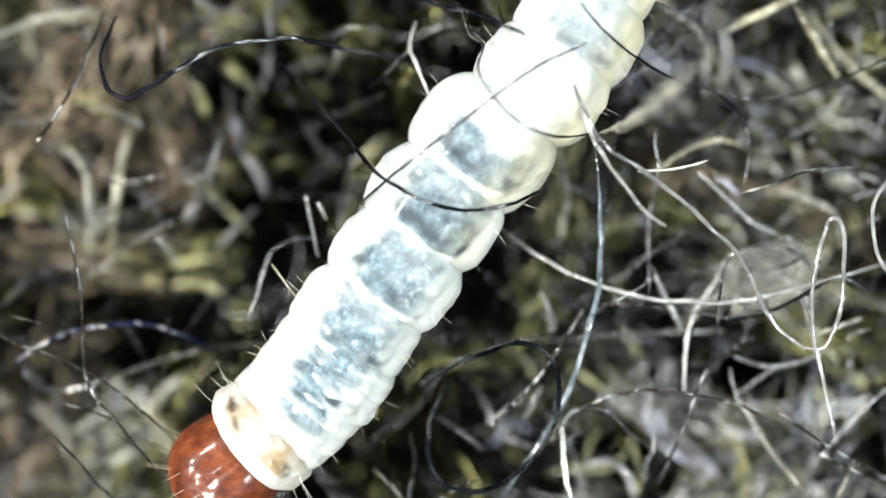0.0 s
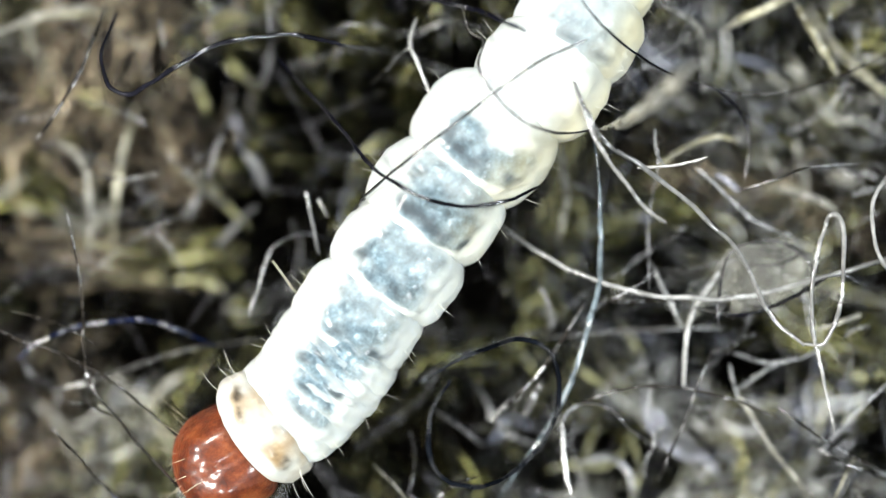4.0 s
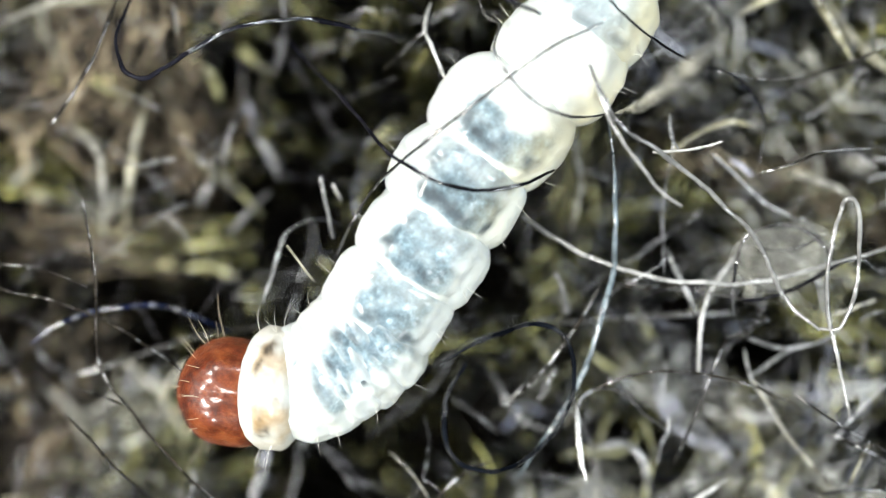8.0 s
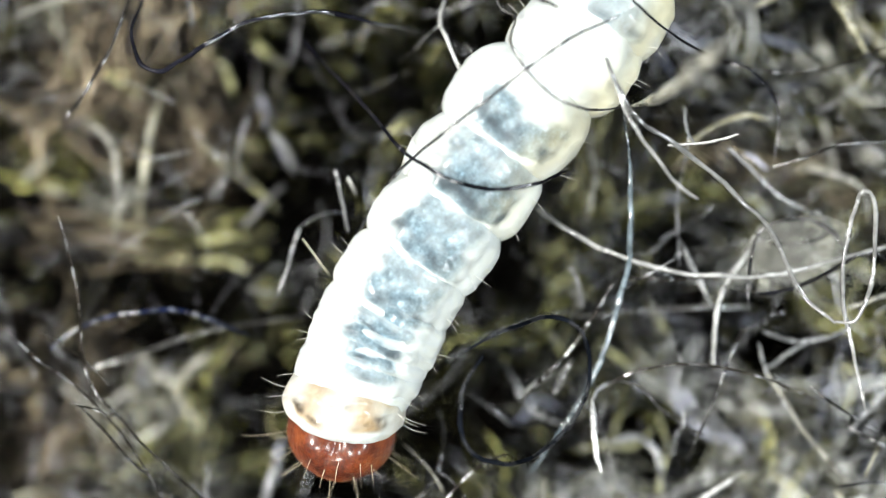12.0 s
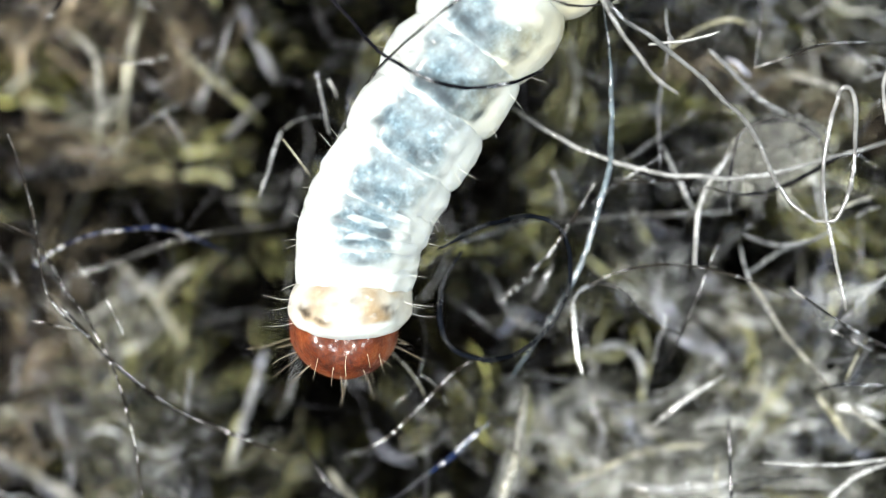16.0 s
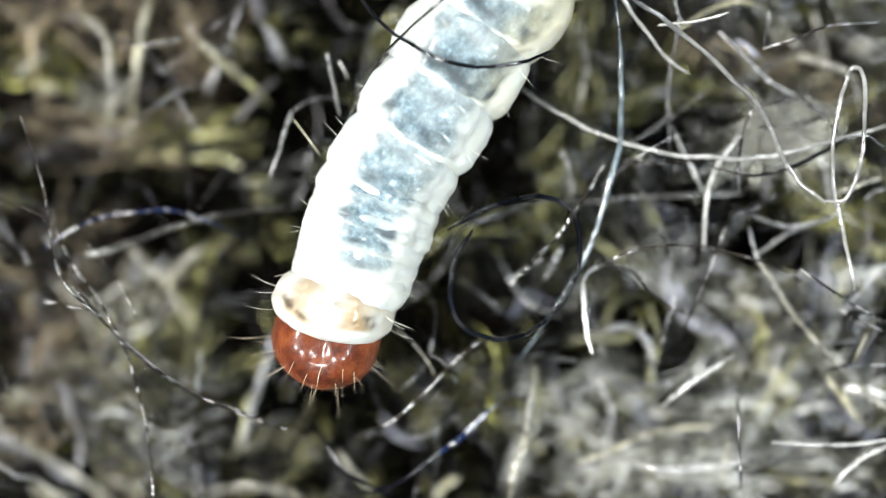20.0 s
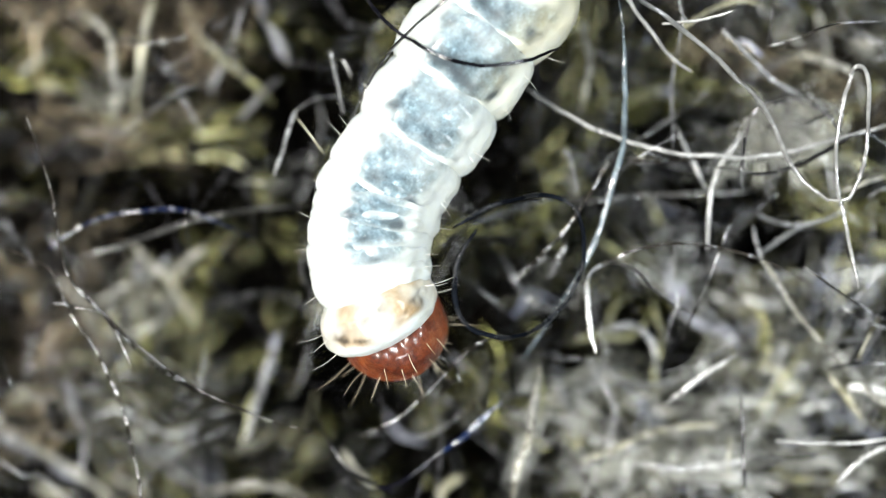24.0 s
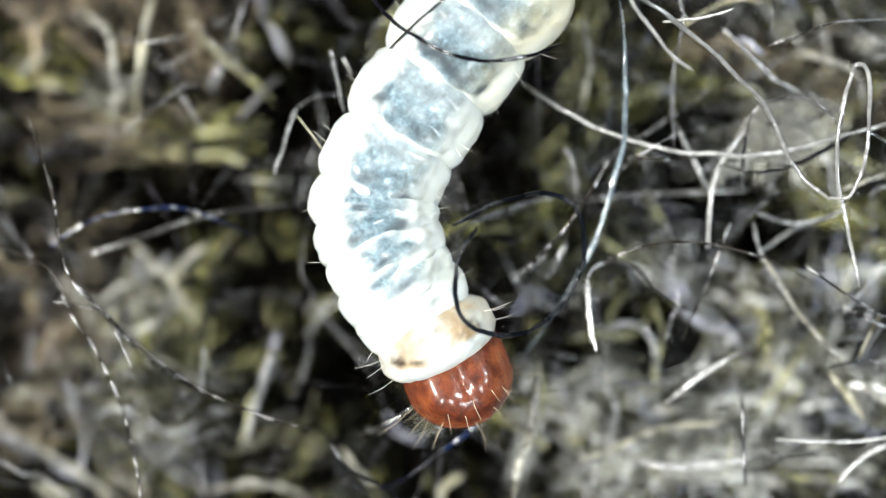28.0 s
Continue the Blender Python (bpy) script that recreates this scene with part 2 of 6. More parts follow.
def lane_distance(x, y):
    best = np.full(x.shape, 9.0)
    for (ax, ay), (bx, by) in LANE:
        dx, dy = bx - ax, by - ay
        s = np.clip(((x - ax) * dx + (y - ay) * dy) / (dx * dx + dy * dy), 0, 1)
        best = np.minimum(best, np.hypot(x - ax - s * dx, y - ay - s * dy))
    return best


def waves(x, y, seed, scale):
    """A smooth random field, about -1 to 1."""
    r = np.random.default_rng(seed)
    out = np.zeros_like(x)
    for _ in range(9):
        k, a, p = scale * r.uniform(0.6, 1.8), r.uniform(0, 2 * np.pi), r.uniform(0, 2 * np.pi)
        out += np.sin(k * (np.cos(a) * x + np.sin(a) * y) + p)
    return out / 3.6


def closed(x, y):
    """Near 1 where the locks of the pile close up, near 0 over the black holes between them."""
    return 1 / (1 + np.exp(-9 * (1.2 * waves(x, y, 77, 6.2) + 0.9 * waves(x, y, 78, 13.0) - 0.40)))


def fuzz(name, label, material, count, weight, radius, length, low, high, curl, clump=1.0, seed=1, sink=0.45, steps=15, sides=4, hole=1.0):
    """Many loose strands in one mesh, gathered in locks with gaps. weight(x, y): how thick they grow at a place, 0 to 1."""
    x, y = rng.uniform(-7.0, 7.0, count * 9), rng.uniform(-6.5, 5.0, count * 9)
    lock = 1 / (1 + np.exp(-(waves(x, y, seed, 4.2) + 0.5 * waves(x, y, seed + 50, 9.0)) * 4 * clump))
    keep = rng.random(count * 9) < weight(x, y) * lock * (0.03 + 0.97 * closed(x, y) * open_pile(x, y)) ** hole
    x, y = x[keep][:count], y[keep][:count]
    n = len(x)
    step = rng.uniform(*length, n) / steps
    turn = np.cumsum(rng.normal(0, curl, (n, steps)), axis=1) * 0.35 + rng.normal(0, curl * 0.9, n)[:, None] + np.zeros((n, steps))
    flow = 2.2 * waves(x, y, seed + 9, 1.6) + rng.normal(0, 0.75, n)
    ang = flow[:, None] + np.cumsum(turn, axis=1) * 0.5
    px = x[:, None] + np.cumsum(np.cos(ang), axis=1) * step[:, None]
    py = y[:, None] + np.cumsum(np.sin(ang), axis=1) * step[:, None]
    px -= px.mean(axis=1, keepdims=True) - x[:, None]
    py -= py.mean(axis=1, keepdims=True) - y[:, None]
    s = np.linspace(0, 1, steps)[None, :]
    z0 = low + (high - low) * rng.beta(1.4, 1.9, n)
    z = z0[:, None] + rng.uniform(0.05, 0.3, n)[:, None] * np.sin(np.pi * s * rng.uniform(0.7, 2.2, n)[:, None] + rng.uniform(0, 6, n)[:, None])
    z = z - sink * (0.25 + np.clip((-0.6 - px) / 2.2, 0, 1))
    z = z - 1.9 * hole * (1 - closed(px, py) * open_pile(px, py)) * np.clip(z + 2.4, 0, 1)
    roof = 0.06 + 0.6 * np.clip((lane_distance(px, py) - 0.62) / 1.0, 0, 1)
    z = np.minimum(z, roof - rng.uniform(0, 0.25, n)[:, None])
    r = (rng.uniform(*radius, n)[:, None]) * (0.55 + 0.45 * np.sin(np.pi * (0.03 + 0.94 * s)) ** 0.35)
    v, f = tubes(np.stack([px, py, z], -1), r, sides)
    ob = new(name, mesh_of(name, v, f, MAT[material]))
    return tagged(ob, label, "wool fuzz", kind="stuff")


def tuft(label, material, count, x, y, z, angle, length, wide, radius, bend=0.2, steps=14, spread=0.42):
    """A lock of strands that lie side by side."""
    a = radians(angle) + rng.normal(0, spread, count)
    s = np.linspace(-0.5, 0.5, steps)[None, :]
    across = rng.normal(0, wide * 0.45, count)[:, None] * (1 + 0.7 * s) + bend * s * s * length * rng.normal(0.6, 1.4, count)[:, None] + 0.3 * wide * np.sin(rng.uniform(4, 11, count)[:, None] * s + rng.uniform(0, 6, count)[:, None])
    along = s * (length * rng.uniform(0.6, 1.1, count))[:, None] + rng.normal(0, length * 0.12, count)[:, None]
    c, d = np.cos(a)[:, None], np.sin(a)[:, None]
    px, py = x + along * c - across * d, y + along * d + across * c
    pz = z + rng.normal(0, wide * 0.35, count)[:, None] + 0.08 * np.sin(6 * s + rng.uniform(0, 6, count)[:, None])
    r = rng.uniform(0.6, 1.4, count)[:, None] * radius * np.cos(np.pi * s * 0.9) ** 0.5
    v, f = tubes(np.stack([px, py, pz], -1), r, 5)
    ob = new("wool_tuft", mesh_of("wool_tuft", v, f, MAT[material]))
    return tagged(ob, label, "wool tuft", kind="stuff")


def bell(x, y, cx, cy, sx, sy):
    return np.exp(-((x - cx) / sx) ** 2 - ((y - cy) / sy) ** 2)


def side_left(x, y):
    return np.clip((-x - 1.6) / 1.4, 0, 1)


def side_right(x, y):
    return np.clip((x - 0.2) / 1.6, 0, 1)


# Thinned spots; the pit at (0.5, -0.5) shapes the larva's shadow.
PITS = [(-3.8, -0.63, 0.5, 0.3), (-1.87, 0.06, 0.3, 0.5), (-1.2, 1.0, 0.25, 0.2), (0.5, -0.5, 0.5, 0.3), (2.9, 1.85, 0.3, 0.3), (3.5, -0.85, 0.45, 0.25),
        (-0.45, -1.85, 0.3, 0.3), (-2.65, -1.92, 0.4, 0.25), (0.25, -1.32, 0.3, 0.22), (-1.28, -2.55, 0.55, 0.3), (1.77, -2.23, 0.25, 0.2), (1.2, 0.5, 0.2, 0.4),
        (-2.7, 0.9, 0.25, 0.2), (2.0, 1.0, 0.3, 0.2), (-3.3, -2.9, 0.4, 0.3), (2.9, -1.2, 0.3, 0.2), (0.7, -2.9, 0.4, 0.2),
        (-1.04, 1.45, 0.3, 0.28), (-2.06, 0.06, 0.22, 0.18), (-1.52, -0.05, 0.25, 0.2), (-2.92, 1.94, 0.2, 0.2), (3.42, 1.94, 0.25, 0.3), (1.54, 1.88, 0.3, 0.25), (0.71, 0.41, 0.3, 0.2), (1.95, -2.25, 0.3, 0.2), (0.17, -1.77, 0.3, 0.3), (-0.74, -3.22, 0.3, 0.2), (0.60, -0.45, 0.3, 0.15), (2.03, -0.74, 0.25, 0.15), (-4.34, -2.17, 0.3, 0.3), (-4.00, -0.48, 0.35, 0.25),
        (-3.54, -0.83, 0.35, 0.25), (-2.72, -0.51, 0.3, 0.25), (-3.0, -1.27, 0.25, 0.2), (-3.85, -1.45, 0.3, 0.25), (-3.45, 0.15, 0.2, 0.15)]


def open_pile(x, y):
    """1 where the pile is closed, towards 0 over the dark gaps in it."""
    out = np.ones_like(x)
    for cx, cy, sx, sy in PITS:
        out *= 1 - 0.9 * bell(x, y, cx, cy, sx, sy)
    return out


def blurred_glint(x, y, z, radius):
    """A lumpy pale ball, added to stand for an out-of-focus glint."""
    bm = bmesh.new()
    bmesh.ops.create_icosphere(bm, subdivisions=3, radius=radius * MM)
    for v in bm.verts:
        v.co *= 1 + 0.16 * noise.noise(v.co / MM * 22)
    me = bpy.data.meshes.new("wool_knot")
    bm.to_mesh(me)
    bm.free()
    me.materials.append(MAT["wool_pale"])
    me.polygons.foreach_set("use_smooth", [True] * len(me.polygons))
    ob = new("wool_knot", me)
    ob.location = (x * MM, y * MM, z * MM)
    tagged(ob, "small pale ball added for a blurred glint on a thick wool fibre", "wool knot")


def all_fuzz():
    # Dark tones lie deep, brighter ones above: shading by strand colour.
    fuzz("dark_wool_fuzz", "wool fibres deep in the pile, coloured near-black for its shade", "fuzz_shade", 1500, lambda x, y: 0.6 + 0 * x, (0.012, 0.03), (1.2, 3.0), -2.6, -1.3, 0.2, 0.2, 3, hole=0.0, sides=3, steps=10)
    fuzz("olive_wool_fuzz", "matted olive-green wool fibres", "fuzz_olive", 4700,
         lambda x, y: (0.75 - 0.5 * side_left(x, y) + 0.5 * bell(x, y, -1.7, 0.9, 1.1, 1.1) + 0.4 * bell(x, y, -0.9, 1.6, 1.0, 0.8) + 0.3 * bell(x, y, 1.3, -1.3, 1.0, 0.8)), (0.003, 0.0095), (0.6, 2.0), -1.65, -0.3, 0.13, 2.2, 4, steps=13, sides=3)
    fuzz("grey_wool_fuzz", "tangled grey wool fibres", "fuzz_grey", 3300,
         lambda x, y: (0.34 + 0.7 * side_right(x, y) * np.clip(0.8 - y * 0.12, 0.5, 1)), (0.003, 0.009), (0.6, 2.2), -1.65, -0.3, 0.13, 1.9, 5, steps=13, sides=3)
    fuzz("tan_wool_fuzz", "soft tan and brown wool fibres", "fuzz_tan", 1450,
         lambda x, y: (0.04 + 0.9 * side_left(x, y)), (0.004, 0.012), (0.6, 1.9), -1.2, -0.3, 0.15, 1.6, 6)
    fuzz("pale_wool_fuzz", "bleached straw-coloured wool fibres", "fuzz_pale", 1300,
         lambda x, y: (0.015 + 0.9 * bell(x, y, 2.4, -3.0, 2.2, 0.9) + 0.3 * side_right(x, y) + 0.4 * bell(x, y, -3.1, -1.6, 0.8, 1.0) + 0.9 * bell(x, y, 2.8, 1.6, 1.4, 0.9) + 0.5 * bell(x, y, -2.7, -2.9, 1.6, 0.6)),
         (0.0035, 0.0115), (0.6, 2.2), -1.7, -0.4, 0.12, 1.6, 7)
    # Bright-toned strands laid on top paint fine glints onto the pile.
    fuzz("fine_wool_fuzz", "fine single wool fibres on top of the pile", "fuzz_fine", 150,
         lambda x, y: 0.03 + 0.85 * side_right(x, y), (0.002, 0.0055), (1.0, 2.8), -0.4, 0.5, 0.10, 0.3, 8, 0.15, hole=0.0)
    fuzz("thin_wool_fuzz", "hair-thin glinting wool fibres between the locks", "fuzz_fine", 760,
         lambda x, y: 0.6 + 0 * x, (0.0016, 0.0036), (0.7, 2.4), -0.9, 0.1, 0.12, 0.4, 12, 0.25, hole=0.3)
    def tangle(x, y):
        return 0.12 + 0.9 * bell(x, y, -1.3, 0.7, 1.3, 1.2) + 0.25 * side_right(x, y) + 0.3 * bell(x, y, -1.6, -2.4, 1.4, 0.8)

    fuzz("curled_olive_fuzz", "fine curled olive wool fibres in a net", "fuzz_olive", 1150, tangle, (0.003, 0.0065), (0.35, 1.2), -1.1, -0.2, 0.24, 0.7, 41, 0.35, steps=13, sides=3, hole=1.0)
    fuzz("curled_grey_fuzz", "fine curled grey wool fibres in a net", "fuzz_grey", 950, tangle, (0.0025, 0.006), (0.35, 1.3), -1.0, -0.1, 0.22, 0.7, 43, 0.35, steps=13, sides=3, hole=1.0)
    # More glints by colour: thin bright strands near the surface.
    fuzz("glinting_wool_fuzz", "scattered hair-thin fibres on top of the pile, coloured bright for glints", "fuzz_fine", 560,
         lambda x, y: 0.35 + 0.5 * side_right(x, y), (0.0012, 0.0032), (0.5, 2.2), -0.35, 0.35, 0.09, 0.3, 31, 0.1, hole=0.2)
    tuft("tan wool lock lying flat in the pile", "fuzz_tan", 70, -3.35, -0.12, -1.60, 2, 1.7, 0.22, 0.0100, spread=0.14)
    tuft("yellow-olive wool lock lying flat", "fuzz_olive", 65, -2.7, -0.16, -1.50, 0, 1.2, 0.18, 0.0100, spread=0.14)
    tuft("small bleached wool clump", "fuzz_pale", 51, -3.55, 0.30, -1.60, 10, 0.5, 0.14, 0.0100)
    tuft("brown wool lock at the pile's edge", "fuzz_tan", 140, -3.5, 1.7, -1.60, 70, 1.8, 0.5, 0.0100, spread=0.3)
    tuft("brown wool lock at the pile's edge", "fuzz_tan", 100, -2.7, 1.0, -1.70, 120, 1.2, 0.4, 0.0100, spread=0.3)
    tuft("straw-coloured wool lock", "fuzz_pale", 61, -3.2, -1.75, -1.40, 60, 0.8, 0.25, 0.0115)
    tuft("straw-coloured wool lock", "fuzz_pale", 68, 2.86, -1.74, -1.20, -35, 0.9, 0.2, 0.0115)
    tuft("white wool lock", "fuzz_white", 38, 2.03, -1.56, -1.20, -50, 1.1, 0.14, 0.0115)
    tuft("white wool lock", "fuzz_white", 76, 2.19, -3.22, -1.10, 3, 1.8, 0.22, 0.0115)
    tuft("flat pale grey wool lock", "fuzz_pale", 102, 3.07, -0.24, -1.05, 8, 1.0, 0.22, 0.0115)
    tuft("straw-coloured wool lock", "fuzz_pale", 24, -3.0, -2.75, -1.1, -25, 1.3, 0.4, 0.0115)
    tuft("straw-coloured wool lock", "fuzz_pale", 12, -1.9, -3.15, -1.1, 10, 1.2, 0.3, 0.0115)
    tuft("pale grey wool lock", "fuzz_grey", 70, 2.71, 1.40, -1.25, -40, 1.6, 0.35, 0.0115)
    tuft("straw-coloured wool lock", "fuzz_pale", 50, 3.64, 1.29, -1.25, -30, 1.2, 0.25, 0.0115)
    tuft("yellow-olive wool lock lying flat", "fuzz_olive", 26, 0.15, -1.0, -0.75, 8, 1.1, 0.14, 0.0115, spread=0.14)
    # Two pale locks added in place of bounce light beside the larva's neck.
    tuft("pale grey wool lock", "fuzz_grey", 26, 0.89, -1.51, -1.25, 40, 1.2, 0.3, 0.0115)
    tuft("pale grey wool lock", "fuzz_grey", 24, 1.41, -0.73, -1.25, -60, 1.2, 0.25, 0.0115)
    tuft("pale grey wool lock", "fuzz_grey", 26, -3.5, -2.5, -1.5, 50, 1.0, 0.35, 0.0100)
    tuft("pale grey wool lock", "fuzz_grey", 36, -3.2, -3.2, -1.5, -20, 1.3, 0.35, 0.0100)
    tuft("yellow-olive wool lock lying flat", "fuzz_olive", 60, -2.9, -2.2, -1.5, 70, 1.0, 0.3, 0.0100, spread=0.14)
    tuft("white wool lock", "fuzz_white", 30, 1.15, -2.70, -1.25, 20, 1.3, 0.3, 0.0115)
    tuft("yellow-olive wool lock lying flat", "fuzz_olive", 14, 0.3, -2.6, -0.8, -50, 1.1, 0.2, 0.0115)
    tuft("pale grey wool lock", "fuzz_grey", 102, 3.43, -2.65, -1.20, 20, 1.6, 0.4, 0.0115)
    tuft("tan wool lock in the pile", "fuzz_tan", 60, 3.29, 0.57, -1.35, -8, 1.3, 0.3, 0.0085, spread=0.3)
    tuft("straw-coloured wool lock", "fuzz_pale", 26, 3.35, 0.51, -1.35, -12, 1.2, 0.3, 0.0085, spread=0.3)
    tuft("tan wool lock in the pile", "fuzz_tan", 60, 3.78, 0.23, -1.35, 4, 1.2, 0.3, 0.0085, spread=0.3)
    tuft("yellow-olive wool lock lying flat", "fuzz_olive", 40, 1.17, 0.51, -1.35, 84, 1.4, 0.2, 0.0085, spread=0.3)
    tuft("yellow-olive wool lock lying flat", "fuzz_olive", 40, 1.97, 0.35, -1.35, 25, 1.1, 0.25, 0.0085, spread=0.3)
    tuft("tan wool lock in the pile", "fuzz_tan", 50, 2.35, 0.73, -1.35, -35, 1.1, 0.3, 0.0085, spread=0.3)
    tuft("yellow-olive wool lock lying flat", "fuzz_olive", 36, 0.92, -0.70, -1.35, 60, 1, 0.25, 0.0085, spread=0.3)
    tuft("yellow-olive wool lock lying flat", "fuzz_olive", 36, 3.73, -0.81, -1.35, -15, 1.2, 0.3, 0.0085, spread=0.3)
    tuft("white wool lock", "fuzz_white", 34, 2.55, -2.75, -0.95, 18, 1.6, 0.3, 0.0085, spread=0.3)
    tuft("pale grey wool lock", "fuzz_grey", 60, 3.1, -2.2, -1.0, 50, 1.5, 0.35, 0.0085, spread=0.35)
    tuft("white wool lock", "fuzz_white", 30, 1.5, -3.3, -1.0, 28, 1.4, 0.3, 0.0085, spread=0.3)
    tuft("white wool lock", "fuzz_white", 20, 2.04, -2.49, -0.9, 27, 1.2, 0.08, 0.008, spread=0.22)
    tuft("white wool lock", "fuzz_white", 24, 2.12, -3.31, -0.9, 2, 1.5, 0.12, 0.008, spread=0.22)
    tuft("white wool lock", "fuzz_white", 14, 0.53, -3.26, -0.9, 78, 0.7, 0.10, 0.008, spread=0.22)
    tuft("white wool lock", "fuzz_white", 22, 3.48, -3.26, -0.9, -11, 1.2, 0.14, 0.008, spread=0.22)
    tuft("white wool lock", "fuzz_white", 16, 2.39, -2.89, -0.9, -41, 0.5, 0.12, 0.008, spread=0.22)
    tuft("white wool lock", "fuzz_white", 18, 3.46, -2.41, -0.9, -32, 0.9, 0.16, 0.008, spread=0.22)
    tuft("white wool lock", "fuzz_white", 12, 2.52, -0.43, -0.9, 45, 0.7, 0.10, 0.008, spread=0.22)
    tuft("soft tan wool lock deep in the pile", "fuzz_tan", 46, -4.08, 1.37, -1.70, 70, 1.30, 0.40, 0.0140, spread=0.3)
    tuft("straw-coloured wool lock", "fuzz_pale", 10, -4.19, 2.05, -1.70, 30, 1.00, 0.35, 0.0130, spread=0.3)
    tuft("yellow-olive wool lock lying flat", "fuzz_olive", 14, -4.13, 0.53, -1.70, -20, 1.10, 0.35, 0.0130, spread=0.3)
    tuft("white wool lock", "fuzz_white", 9, 3.23, -0.39, -0.35, 6, 0.42, 0.05, 0.0060, spread=0.3)
    tuft("soft tan wool lock deep in the pile", "fuzz_tan", 50, -3.6, -2.4, -1.9, 40, 1.7, 0.6, 0.012, spread=0.5)
    tuft("bleached wool lock deep in the pile", "fuzz_pale", 25, -3.3, -3.0, -1.9, -20, 1.7, 0.6, 0.012, spread=0.5)
    tuft("soft tan wool lock deep in the pile", "fuzz_tan", 50, -3.9, -1.8, -1.9, 70, 1.6, 0.5, 0.012, spread=0.5)
    tuft("pale grey wool lock", "fuzz_grey", 35, -3.4, -2.1, -1.8, -40, 1.2, 0.5, 0.011, spread=0.5)


def flake():
    """A thin cast-off scale: a lens-shaped sheet, domed and creased lengthways."""
    nu, nv = 30, 15
    v = []
    for level in (0.0, -0.012):
        for i in range(nu):
            u = i / (nu - 1) * 2 - 1
            for j in range(nv):
                w = j / (nv - 1) * 2 - 1
                x, y = 0.47 * u, 0.30 * w * max(1 - u * u, 0.0) ** 0.6 + 0.07 * u * u
                z = 0.09 * (1 - w * w) * (1 - u * u) + 0.02 * math.sin(9 * w + 3 * u) * (1 - u * u) + 0.03 * noise.noise(Vector((x * 5, y * 5, 1)))
                v.append((x, y, z + level))
    n = nu * nv
    f = [(i * nv + j, (i + 1) * nv + j, (i + 1) * nv + j + 1, i * nv + j + 1) for i in range(nu - 1) for j in range(nv - 1)]
    f += [tuple(k + n for k in reversed(q)) for q in f]
    for j in (0, nv - 1):
        f += [(i * nv + j, (i + 1) * nv + j, (i + 1) * nv + j + n, i * nv + j + n) for i in range(nu - 1)]
    ob = new("skin_flake", mesh_of("skin_flake", v, f, FLAKE))
    ob.matrix_basis = pose(2.84 * MM, -0.24 * MM, 0.22 * MM, 4, -3, 12)
    tagged(ob, "thin translucent grey flake caught under loose hairs", "skin flake")


# ---- single hairs and fibres that lie loose on the pile and on the larva ----
HAIR_WORDS = {
    "hair_black": "thin glossy black hair lying curled on the pile",
    "hair_dull": "thin dull black hair lying in a loop",
    "hair_brown": "very thin dark brown hair with bright glints",
    "hair_grey": "thin grey hair lying across the pile",
    "hair_blue": "slate-blue hair hanging loosely over the pile",
    "hair_navy": "navy blue hair sunk in the pile",
    "wool_white": "loose glossy white wool fibre on the pile",
    "wool_grey": "short stiff pale grey wool fibre",
    "wool_pale": "thick cream wool fibre standing in the pile",
    "fuzz_olive_strand": "thick yellow-olive wool fibre sunk in the pile",
    "wool_bright": "short stiff bright white wool fibre",
    "wool_lilac": "thick pale lilac-grey wool fibre in the pile",
    "wool_tan": "thick straw-yellow wool fibre sunk in the pile",
}


def hair(name, material, radius, points):
    path = smooth_path(points, 9)
    k = len(path)
    path = path + np.stack([np.convolve(rng.normal(0, min(radius * 0.5, 0.009), k + 4), np.ones(5) / 5, "valid") for _ in range(3)], -1)
    s = np.linspace(0, 1, k)
    ends = 0.55 if radius < 0.024 else 0.12
    r = radius * (ends + (1 - ends) * np.clip(np.minimum(s, 1 - s) * (9 if radius < 0.024 else 4), 0, 1)) * (1 + 0.1 * np.sin(s * 40))
    v, f = tubes(path[None], r[None], 8)
    ob = new(name, mesh_of(name, v, f, MAT[material]))
    return tagged(ob, HAIR_WORDS[material], "fibre", "loose fibres")


# ---- the moth larva ----
LARVA = {}


def spin(half, wide, tall, nu, nv, shape, relief):
    """A closed lobe along x. shape(u): the sideways and the upward swell at u from -1 to 1; relief(x, y, z): a lift of the skin."""
    us = np.sin(np.linspace(-np.pi / 2, np.pi / 2, nu))
    v = []
    for u in us:
        a, b = shape(u)
        for q in range(nv):
            w = 2 * math.pi * q / nv
            cy, cz = math.cos(w), math.sin(w)
            y, z = a * wide * cy, b * tall * cz
            lift = 1 + relief(u, cy, cz)
            v.append((u * half, y * lift, z * lift))
    f = []
    for i in range(nu - 1):
        for q in range(nv):
            p = (q + 1) % nv
            f.append((i * nv + q, (i + 1) * nv + q, (i + 1) * nv + p, i * nv + p))
    return np.array(v), f


def paint(me, name, values):
    layer = me.attributes.new(name, "FLOAT", "POINT")
    layer.data.foreach_set("value", np.asarray(values, dtype=np.float32))


def bristle(parent, base, tip, radius, material):
    """One stiff tapering bristle, slightly bent."""
    b, t = np.array(base), np.array(tip)
    long = np.linalg.norm(t - b)
    mid = (b + t) / 2 + np.array([0.06 * long * math.sin(37 * long), 0.06 * long * math.cos(53 * long), 0.08 * long])
    path = smooth_path([b, mid, t], 4)
    r = radius * np.linspace(1, 0.25, len(path))
    v, f = tubes(path[None], r[None], 5)
    part("bristle", mesh_of("bristle", v, f, material), parent)


def rough(p, fx, fy, seed):
    """Noise over the skin, stretched by fx along the body and fy across it."""
    return np.array([noise.noise(Vector((q[0] * fx + seed, q[1] * fy, q[2] * fy + 3.7 * seed))) for q in p])


